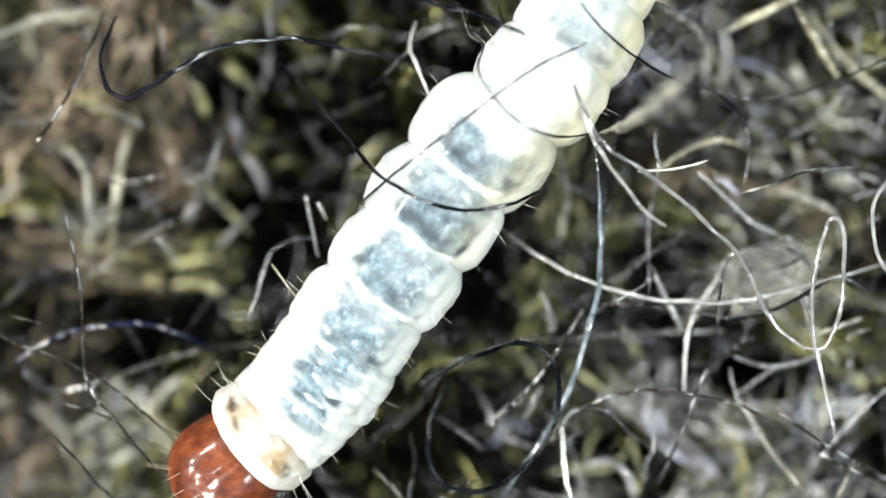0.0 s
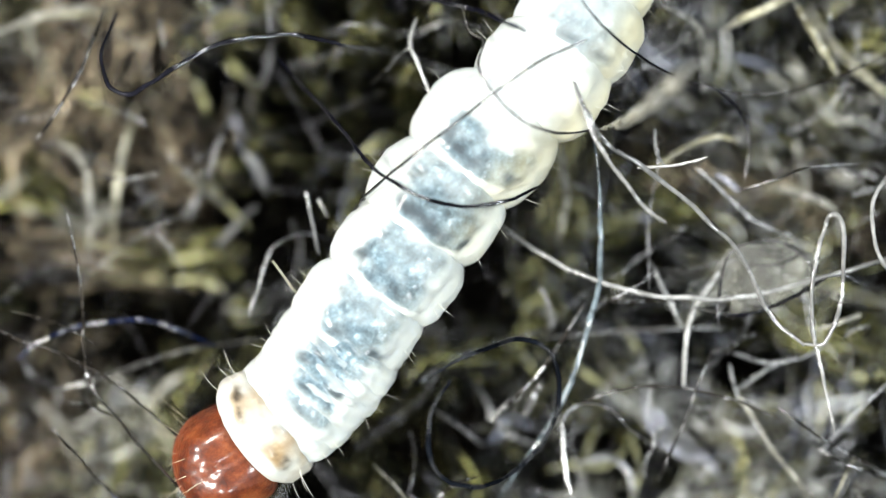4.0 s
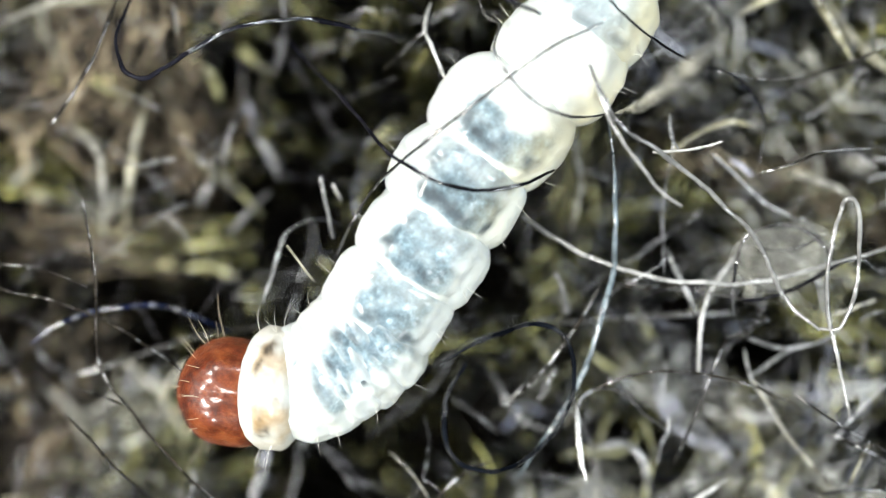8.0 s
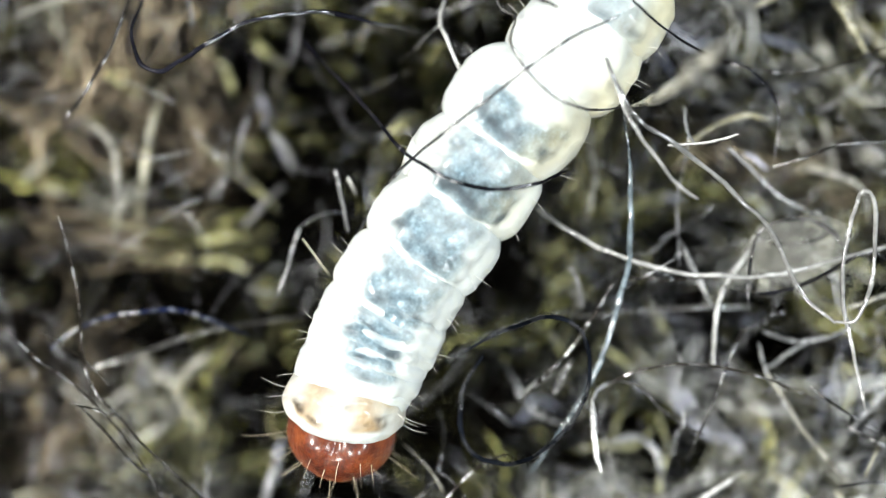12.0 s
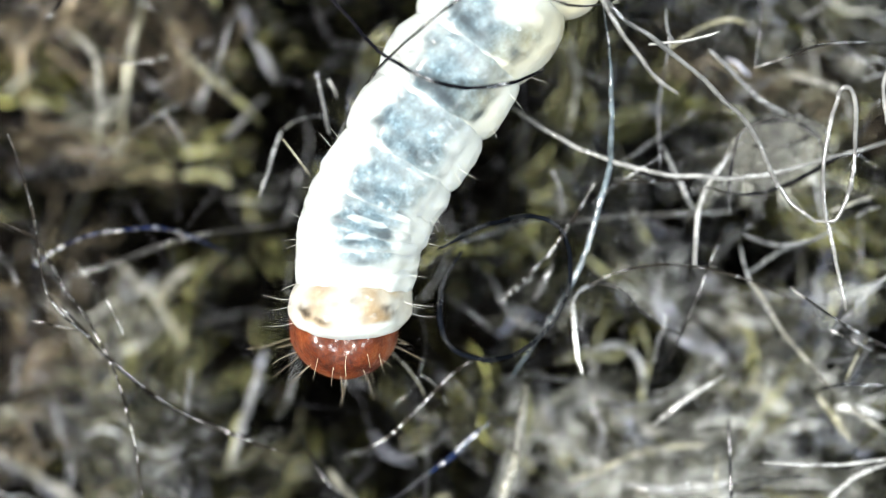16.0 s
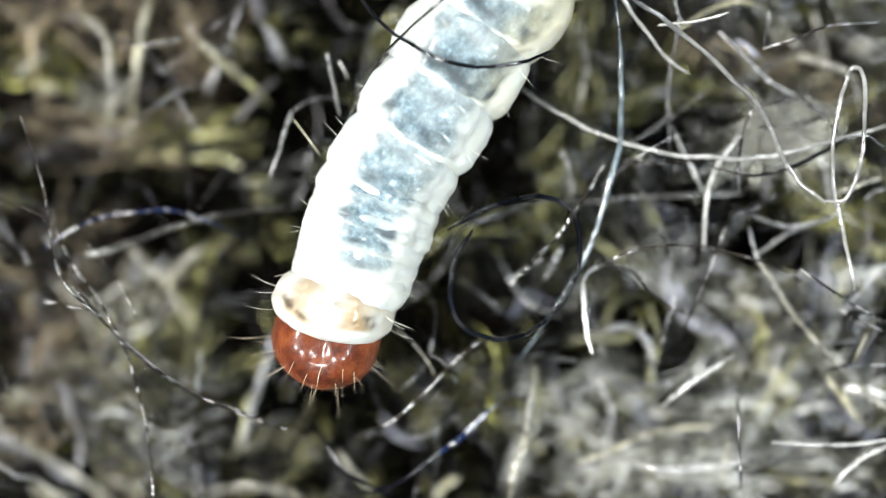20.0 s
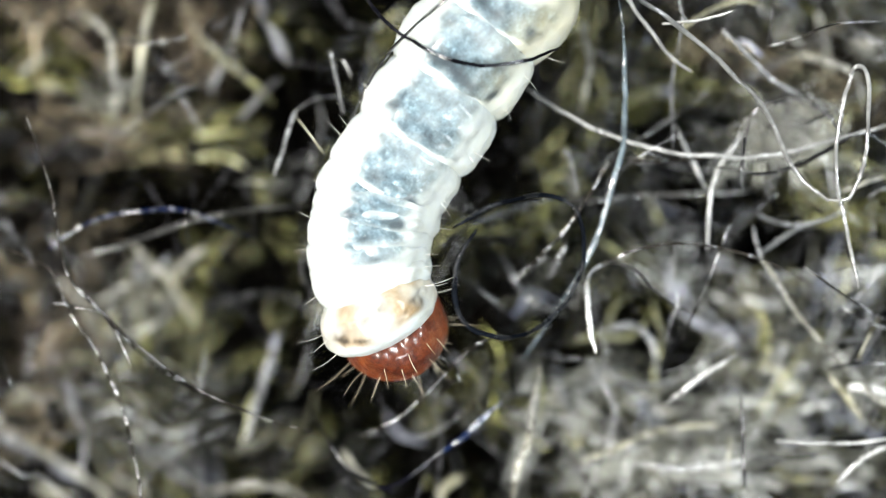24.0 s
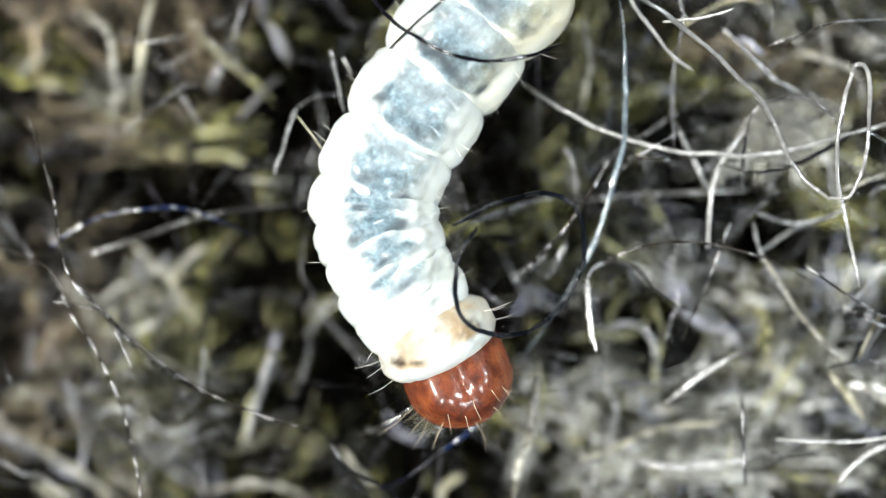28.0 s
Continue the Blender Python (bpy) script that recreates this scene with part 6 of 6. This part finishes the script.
    walk(LARVA["a1"], body([
        (0, -0.910, -0.924, 0.660, -126.3, 0), (3, -0.892, -0.898, 0.660, -126.2, 0), (3.5, -0.893, -0.897, 0.660, -126.6, 0),
        (5.5, -0.875, -0.893, 0.660, -126.8, 0), (6, -0.839, -0.900, 0.660, -129.5, 0), (6.5, -0.763, -0.923, 0.660, -133.9, 0),
        (7, -0.725, -0.936, 0.660, -134.7, 0), (7.5, -0.729, -0.905, 0.660, -131.8, 0), (8, -0.744, -0.906, 0.660, -131.4, 0),
        (8.5, -0.750, -0.897, 0.660, -131.1, 0), (9, -0.758, -0.899, 0.660, -131.7, 0), (9.5, -0.758, -0.900, 0.660, -131.3, 0),
        (10, -0.758, -0.901, 0.660, -131.0, 0), (10.5, -0.759, -0.898, 0.660, -130.8, 0), (11, -0.755, -0.878, 0.660, -127.4, 0),
        (11.5, -0.750, -0.852, 0.660, -123.2, 0), (12, -0.758, -0.814, 0.660, -118.4, 0), (12.5, -0.723, -0.738, 0.660, -111.5, 0),
        (14.5, -0.725, -0.715, 0.660, -123.1, 0), (15, -0.698, -0.738, 0.660, -125.3, 0), (15.5, -0.700, -0.758, 0.660, -122.8, 0),
        (16, -0.698, -0.731, 0.660, -118.1, 0), (16.5, -0.702, -0.727, 0.660, -113.7, 0), (17, -0.710, -0.704, 0.660, -114.8, 0),
        (17.5, -0.749, -0.702, 0.660, -110.9, 0), (18, -0.725, -0.750, 0.660, -114.6, 0), (18.5, -0.728, -0.783, 0.660, -116.0, 0),
        (19, -0.713, -0.806, 0.660, -118.8, 0), (19.5, -0.667, -0.838, 0.660, -122.2, 0), (20, -0.736, -0.826, 0.660, -120.0, 0),
        (20.5, -0.756, -0.825, 0.660, -121.6, 0), (21, -0.745, -0.849, 0.660, -125.8, 0), (21.5, -0.721, -0.862, 0.660, -126.4, 0),
        (23.5, -0.713, -0.829, 0.660, -120.1, 0), (24, -0.752, -0.814, 0.660, -113.9, 0), (24.5, -0.793, -0.813, 0.660, -109.1, 0),
        (25, -0.724, -0.895, 0.660, -109.0, 0), (25.5, -0.736, -0.853, 0.660, -112.3, 0), (26, -0.749, -0.871, 0.660, -113.3, 0),
        (26.3, -0.748, -0.862, 0.660, -113.4, 0), (26.6, -0.746, -0.857, 0.660, -114.1, 0), (26.8, -0.738, -0.857, 0.660, -113.2, 0),
        (27, -0.726, -0.850, 0.660, -112.7, 0), (27.2, -0.765, -0.822, 0.660, -108.0, 0), (27.4, -0.804, -0.801, 0.660, -97.8, 0),
        (27.6, -0.823, -0.798, 0.660, -95.4, 0), (27.8, -0.814, -0.818, 0.660, -97.1, 0), (28, -0.808, -0.869, 0.660, -92.4, 0),
    ]))
    walk(LARVA["a2"], body([
        (0, -0.737, -0.621, 0.660, -123.8, 0), (3, -0.725, -0.598, 0.660, -123.7, 0), (3.5, -0.723, -0.599, 0.660, -124.1, 0),
        (5.5, -0.710, -0.601, 0.660, -124.1, 0), (6, -0.672, -0.604, 0.660, -124.0, 0), (6.5, -0.614, -0.632, 0.660, -122.0, 0),
        (7, -0.573, -0.635, 0.660, -121.3, 0), (7.5, -0.576, -0.604, 0.660, -121.4, 0), (8, -0.591, -0.607, 0.660, -121.5, 0),
        (8.5, -0.596, -0.601, 0.660, -121.9, 0), (9, -0.602, -0.602, 0.660, -122.2, 0), (9.5, -0.602, -0.598, 0.660, -122.5, 0),
        (10, -0.603, -0.598, 0.660, -122.3, 0), (10.5, -0.605, -0.595, 0.660, -122.9, 0), (11, -0.608, -0.586, 0.660, -123.0, 0),
        (11.5, -0.614, -0.561, 0.660, -122.8, 0), (12, -0.626, -0.526, 0.660, -123.6, 0), (12.5, -0.608, -0.450, 0.660, -122.5, 0),
        (14.5, -0.587, -0.490, 0.660, -131.2, 0), (15, -0.564, -0.517, 0.660, -130.1, 0), (15.5, -0.576, -0.518, 0.660, -127.3, 0),
        (16, -0.581, -0.509, 0.660, -128.2, 0), (16.5, -0.586, -0.500, 0.660, -127.5, 0), (17, -0.596, -0.476, 0.660, -127.5, 0),
        (17.5, -0.640, -0.469, 0.660, -126.7, 0), (18, -0.611, -0.507, 0.660, -126.5, 0), (18.5, -0.619, -0.520, 0.660, -124.8, 0),
        (19, -0.597, -0.536, 0.660, -125.8, 0), (19.5, -0.549, -0.572, 0.660, -124.4, 0), (20, -0.609, -0.558, 0.660, -125.5, 0),
        (20.5, -0.618, -0.553, 0.660, -125.6, 0), (21, -0.597, -0.597, 0.660, -126.7, 0), (21.5, -0.572, -0.611, 0.660, -126.8, 0),
        (23.5, -0.580, -0.588, 0.660, -125.7, 0), (24, -0.617, -0.573, 0.660, -126.4, 0), (24.5, -0.677, -0.549, 0.660, -122.9, 0),
        (25, -0.625, -0.600, 0.660, -118.5, 0), (25.5, -0.623, -0.570, 0.660, -122.2, 0), (26, -0.633, -0.583, 0.660, -122.8, 0),
        (26.3, -0.633, -0.579, 0.660, -123.1, 0), (26.6, -0.628, -0.581, 0.660, -123.4, 0), (26.8, -0.622, -0.588, 0.660, -123.6, 0),
        (27, -0.615, -0.596, 0.660, -123.8, 0), (27.2, -0.654, -0.577, 0.660, -124.3, 0), (27.4, -0.694, -0.559, 0.660, -124.6, 0),
        (27.6, -0.714, -0.553, 0.660, -123.5, 0), (27.8, -0.710, -0.562, 0.660, -120.7, 0), (28, -0.708, -0.572, 0.660, -118.1, 0),
    ]))
    walk(LARVA["a3"], body([
        (0, -0.400, -0.160, 0.660, -129.9, 0), (3, -0.389, -0.140, 0.660, -130.4, 0), (3.5, -0.387, -0.141, 0.660, -129.9, 0),
        (5.5, -0.378, -0.143, 0.660, -129.3, 0), (6, -0.345, -0.149, 0.660, -129.0, 0), (6.5, -0.313, -0.169, 0.660, -126.5, 0),
        (7, -0.277, -0.171, 0.660, -126.0, 0), (7.5, -0.284, -0.146, 0.660, -126.0, 0), (8, -0.295, -0.149, 0.660, -126.4, 0),
        (8.5, -0.296, -0.145, 0.660, -126.9, 0), (9, -0.305, -0.143, 0.660, -126.5, 0), (9.5, -0.302, -0.139, 0.660, -127.3, 0),
        (10, -0.313, -0.135, 0.660, -126.7, 0), (10.5, -0.310, -0.135, 0.660, -127.3, 0), (11, -0.316, -0.128, 0.660, -127.7, 0),
        (11.5, -0.326, -0.109, 0.660, -128.1, 0), (12, -0.333, -0.087, 0.660, -129.7, 0), (12.5, -0.308, -0.019, 0.660, -131.9, 0),
        (14.5, -0.325, -0.077, 0.660, -124.4, 0), (15, -0.307, -0.093, 0.660, -122.7, 0), (15.5, -0.321, -0.086, 0.660, -123.9, 0),
        (16, -0.332, -0.081, 0.660, -125.0, 0), (16.5, -0.345, -0.062, 0.660, -125.3, 0), (17, -0.350, -0.052, 0.660, -125.6, 0),
        (17.5, -0.378, -0.049, 0.660, -126.6, 0), (18, -0.352, -0.070, 0.660, -124.3, 0), (18.5, -0.359, -0.070, 0.660, -124.1, 0),
        (19, -0.335, -0.087, 0.660, -123.1, 0), (19.5, -0.299, -0.112, 0.660, -121.2, 0), (20, -0.331, -0.102, 0.660, -123.4, 0),
        (20.5, -0.337, -0.097, 0.660, -123.6, 0), (21, -0.316, -0.132, 0.660, -122.0, 0), (21.5, -0.296, -0.145, 0.660, -121.4, 0),
        (23.5, -0.313, -0.133, 0.660, -122.5, 0), (24, -0.334, -0.120, 0.660, -124.6, 0), (24.5, -0.399, -0.089, 0.660, -125.7, 0),
        (25, -0.373, -0.110, 0.660, -122.4, 0), (25.5, -0.357, -0.101, 0.660, -123.3, 0), (26, -0.364, -0.108, 0.660, -122.7, 0),
        (26.3, -0.364, -0.106, 0.660, -123.2, 0), (26.6, -0.360, -0.108, 0.660, -123.5, 0), (26.8, -0.354, -0.115, 0.660, -123.4, 0),
        (27, -0.347, -0.122, 0.660, -123.3, 0), (27.2, -0.381, -0.106, 0.660, -124.3, 0), (27.4, -0.414, -0.090, 0.660, -125.3, 0),
        (27.6, -0.433, -0.081, 0.660, -125.5, 0), (27.8, -0.440, -0.079, 0.660, -125.0, 0), (28, -0.446, -0.078, 0.660, -124.5, 0),
    ]))
    walk(LARVA["a4"], body([
        (0, -0.077, 0.349, 0.660, -127.6, 0), (3, -0.064, 0.363, 0.660, -128.0, 0), (3.5, -0.065, 0.366, 0.660, -127.8, 0),
        (5.5, -0.063, 0.365, 0.660, -127.4, 0), (6, -0.043, 0.358, 0.660, -126.3, 0), (6.5, -0.034, 0.345, 0.660, -124.5, 0),
        (7, -0.012, 0.341, 0.660, -123.0, 0), (7.5, -0.019, 0.358, 0.660, -123.9, 0), (8, -0.020, 0.361, 0.660, -124.4, 0),
        (8.5, -0.018, 0.365, 0.660, -124.5, 0), (9, -0.025, 0.364, 0.660, -124.7, 0), (9.5, -0.012, 0.364, 0.660, -124.7, 0),
        (10, -0.021, 0.366, 0.660, -125.4, 0), (10.5, -0.015, 0.364, 0.660, -125.0, 0), (11, -0.016, 0.365, 0.660, -125.3, 0),
        (11.5, -0.020, 0.376, 0.660, -126.1, 0), (12, -0.019, 0.387, 0.660, -126.8, 0), (12.5, 0.018, 0.422, 0.660, -129.0, 0),
        (14.5, -0.048, 0.377, 0.660, -126.4, 0), (15, -0.048, 0.384, 0.660, -123.0, 0), (15.5, -0.039, 0.383, 0.660, -125.2, 0),
        (16, -0.047, 0.380, 0.660, -125.5, 0), (16.5, -0.062, 0.398, 0.660, -125.1, 0), (17, -0.061, 0.401, 0.660, -126.3, 0),
        (17.5, -0.082, 0.403, 0.660, -126.3, 0), (18, -0.062, 0.398, 0.660, -125.8, 0), (18.5, -0.060, 0.399, 0.660, -126.1, 0),
        (19, -0.051, 0.387, 0.660, -124.1, 0), (19.5, -0.025, 0.368, 0.660, -124.2, 0), (20, -0.044, 0.380, 0.660, -124.0, 0),
        (20.5, -0.047, 0.387, 0.660, -124.8, 0), (21, -0.032, 0.366, 0.660, -125.1, 0), (21.5, -0.021, 0.357, 0.660, -124.1, 0),
        (23.5, -0.041, 0.364, 0.660, -124.9, 0), (24, -0.041, 0.373, 0.660, -126.6, 0), (24.5, -0.089, 0.397, 0.660, -128.7, 0),
        (25, -0.076, 0.392, 0.660, -127.2, 0), (25.5, -0.062, 0.394, 0.660, -127.0, 0), (26, -0.069, 0.392, 0.660, -126.7, 0),
        (26.3, -0.064, 0.391, 0.660, -127.3, 0), (26.6, -0.060, 0.389, 0.660, -127.5, 0), (26.8, -0.057, 0.384, 0.660, -126.9, 0),
        (27, -0.054, 0.380, 0.660, -126.3, 0), (27.2, -0.075, 0.392, 0.660, -127.8, 0), (27.4, -0.096, 0.403, 0.660, -129.2, 0),
        (27.6, -0.109, 0.411, 0.660, -129.9, 0), (27.8, -0.112, 0.415, 0.660, -130.0, 0), (28, -0.115, 0.419, 0.660, -130.2, 0),
    ]))
    walk(LARVA["a5"], body([
        (0, 0.331, 0.886, 0.660, -127.1, 0), (3, 0.342, 0.893, 0.660, -127.0, 0), (3.5, 0.341, 0.896, 0.660, -127.1, 0),
        (5.5, 0.340, 0.896, 0.660, -127.0, 0), (6, 0.350, 0.893, 0.660, -126.4, 0), (6.5, 0.350, 0.888, 0.660, -125.9, 0),
        (7, 0.360, 0.889, 0.660, -125.3, 0), (7.5, 0.357, 0.897, 0.660, -125.8, 0), (8, 0.362, 0.901, 0.660, -125.9, 0),
        (8.5, 0.363, 0.904, 0.660, -125.9, 0), (9, 0.358, 0.901, 0.660, -126.1, 0), (9.5, 0.369, 0.903, 0.660, -125.9, 0),
        (10, 0.366, 0.899, 0.660, -126.2, 0), (10.5, 0.368, 0.901, 0.660, -126.0, 0), (11, 0.368, 0.898, 0.660, -126.1, 0),
        (11.5, 0.362, 0.909, 0.660, -126.9, 0), (12, 0.359, 0.919, 0.660, -127.5, 0), (12.5, 0.380, 0.934, 0.660, -127.7, 0),
        (14.5, 0.305, 0.879, 0.660, -129.0, 0), (15, 0.294, 0.900, 0.660, -129.1, 0), (15.5, 0.309, 0.892, 0.660, -128.9, 0),
        (16, 0.303, 0.890, 0.660, -129.0, 0), (16.5, 0.290, 0.909, 0.660, -129.7, 0), (17, 0.296, 0.909, 0.660, -129.8, 0),
        (17.5, 0.278, 0.911, 0.660, -130.3, 0), (18, 0.294, 0.906, 0.660, -129.7, 0), (18.5, 0.297, 0.906, 0.660, -129.7, 0),
        (19, 0.296, 0.901, 0.660, -129.2, 0), (19.5, 0.317, 0.878, 0.660, -128.3, 0), (20, 0.301, 0.896, 0.660, -128.9, 0),
        (20.5, 0.302, 0.897, 0.660, -129.1, 0), (21, 0.318, 0.876, 0.660, -128.4, 0), (21.5, 0.321, 0.871, 0.660, -128.0, 0),
        (23.5, 0.308, 0.876, 0.660, -128.6, 0), (24, 0.315, 0.882, 0.660, -128.8, 0), (24.5, 0.286, 0.900, 0.660, -130.4, 0),
        (25, 0.293, 0.899, 0.660, -130.0, 0), (25.5, 0.301, 0.899, 0.660, -129.7, 0), (26, 0.296, 0.900, 0.660, -129.8, 0),
        (26.3, 0.302, 0.897, 0.660, -129.7, 0), (26.6, 0.306, 0.893, 0.660, -129.5, 0), (26.8, 0.306, 0.891, 0.660, -129.4, 0),
        (27, 0.306, 0.889, 0.660, -129.2, 0), (27.2, 0.295, 0.897, 0.660, -130.0, 0), (27.4, 0.284, 0.904, 0.660, -130.7, 0),
        (27.6, 0.278, 0.909, 0.660, -131.1, 0), (27.8, 0.276, 0.914, 0.660, -131.3, 0), (28, 0.274, 0.917, 0.660, -131.4, 0),
    ]))
    walk(LARVA["a6"], body([
        (0, 0.825, 1.403, 0.660, -124.5, 0), (3, 0.832, 1.407, 0.660, -124.3, 0), (3.5, 0.832, 1.409, 0.660, -124.4, 0),
        (5.5, 0.831, 1.409, 0.660, -124.5, 0), (6, 0.837, 1.408, 0.660, -124.1, 0), (6.5, 0.837, 1.405, 0.660, -123.9, 0),
        (7, 0.842, 1.406, 0.660, -123.6, 0), (7.5, 0.841, 1.410, 0.660, -123.9, 0), (8, 0.843, 1.412, 0.660, -123.9, 0),
        (8.5, 0.844, 1.413, 0.660, -123.9, 0), (9, 0.840, 1.412, 0.660, -124.1, 0), (9.5, 0.844, 1.414, 0.660, -123.8, 0),
        (10, 0.842, 1.412, 0.660, -123.9, 0), (10.5, 0.842, 1.414, 0.660, -124.0, 0), (11, 0.842, 1.414, 0.660, -124.0, 0),
        (11.5, 0.836, 1.420, 0.660, -124.6, 0), (12, 0.833, 1.427, 0.660, -125.1, 0), (12.5, 0.843, 1.436, 0.660, -124.9, 0),
        (14.5, 0.798, 1.410, 0.660, -126.4, 0), (15, 0.793, 1.421, 0.660, -127.2, 0), (15.5, 0.800, 1.417, 0.660, -126.6, 0),
        (16, 0.796, 1.416, 0.660, -126.7, 0), (16.5, 0.790, 1.426, 0.660, -127.6, 0), (17, 0.793, 1.426, 0.660, -127.4, 0),
        (17.5, 0.783, 1.427, 0.660, -128.0, 0), (18, 0.793, 1.425, 0.660, -127.4, 0), (18.5, 0.794, 1.424, 0.660, -127.3, 0),
        (19, 0.794, 1.422, 0.660, -127.2, 0), (19.5, 0.805, 1.410, 0.660, -126.1, 0), (20, 0.796, 1.419, 0.660, -126.9, 0),
        (20.5, 0.796, 1.419, 0.660, -126.9, 0), (21, 0.805, 1.408, 0.660, -126.0, 0), (21.5, 0.807, 1.406, 0.660, -125.8, 0),
        (23.5, 0.799, 1.408, 0.660, -126.3, 0), (24, 0.803, 1.411, 0.660, -126.2, 0), (24.5, 0.787, 1.420, 0.660, -127.5, 0),
        (25, 0.791, 1.420, 0.660, -127.3, 0), (25.5, 0.796, 1.420, 0.660, -127.0, 0), (26, 0.793, 1.421, 0.660, -127.2, 0),
        (26.3, 0.797, 1.419, 0.660, -126.9, 0), (26.6, 0.799, 1.417, 0.660, -126.7, 0), (26.8, 0.798, 1.416, 0.660, -126.7, 0),
        (27, 0.798, 1.415, 0.660, -126.7, 0), (27.2, 0.792, 1.419, 0.660, -127.2, 0), (27.4, 0.787, 1.423, 0.660, -127.6, 0),
        (27.6, 0.783, 1.426, 0.660, -128.0, 0), (27.8, 0.782, 1.427, 0.660, -128.1, 0), (28, 0.781, 1.429, 0.660, -128.2, 0),
    ]))
    kinked = ((0, 0.569, -0.069, -6.6), (3.5, 0.569, -0.069, -6.6), (5.5, 0.570, -0.141, -7.4), (6.5, 0.571, -0.190, -8.0), (10.5, 0.571, -0.190, -8.0), (11, 0.525, -0.175, -7.3), (11.5, 0.399, -0.133, -5.6), (12, 0.257, -0.086, -3.6), (12.5, 0.114, -0.038, -1.6), (14.5, 0.000, 0.000, 0.0), (21.5, 0.000, 0.000, 0.0), (23.5, 0.019, 0.016, 0.6), (25, 0.021, 0.018, 0.7), (28, 0.021, 0.018, 0.7))
    walk(HAIR_A, [(t, pose(x * MM, y * MM, 0, 0, 0, turn)) for t, x, y, turn in kinked])
    walk(HAIR_C, [(t, pose(x * MM, y * MM, 0, 0, 0, turn)) for t, x, y, turn in kinked])
    swept = ((0, -1.710, 2.248, 35.0), (3.5, -1.710, 2.248, 35.0), (5.5, -2.056, 2.547, 39.2), (6.5, -2.286, 2.747, 42.0), (10.5, -2.286, 2.747, 42.0), (11, -2.104, 2.527, 38.7), (11.5, -1.601, 1.923, 29.4), (12, -1.029, 1.236, 18.9), (12.5, -0.457, 0.549, 8.4), (14.5, 0.000, 0.000, 0.0), (21.5, 0.000, 0.000, 0.0), (23.5, -0.000, -0.526, -2.0), (25, -0.000, -0.584, -2.2), (28, -0.000, -0.584, -2.2))
    walk(HAIR_B, [(t, pose(x * MM, y * MM, 0, 0, 0, turn)) for t, x, y, turn in swept])
    walk(HAIR_D, [(t, pose(x * MM, y * MM, 0, 0, 0, turn)) for t, x, y, turn in swept])
    walk(ARC_HAIR, [(t, pose(x * MM, y * MM, 0)) for t, x, y in ((0, 0, 0), (8, -0.03, 0), (12.5, -0.04, -0.06), (14.5, -0.07, -0.085), (17, -0.08, -0.08), (25, -0.08, -0.075), (28, -0.06, -0.055))])
    walk(NAVY_HAIR, [(t, pose(x * MM, y * MM, 0)) for t, x, y in ((0, 0, 0), (11, 0, 0), (12, 0.03, -0.1), (14.5, 0.05, -0.22), (28, 0.08, -0.24))])


motions()
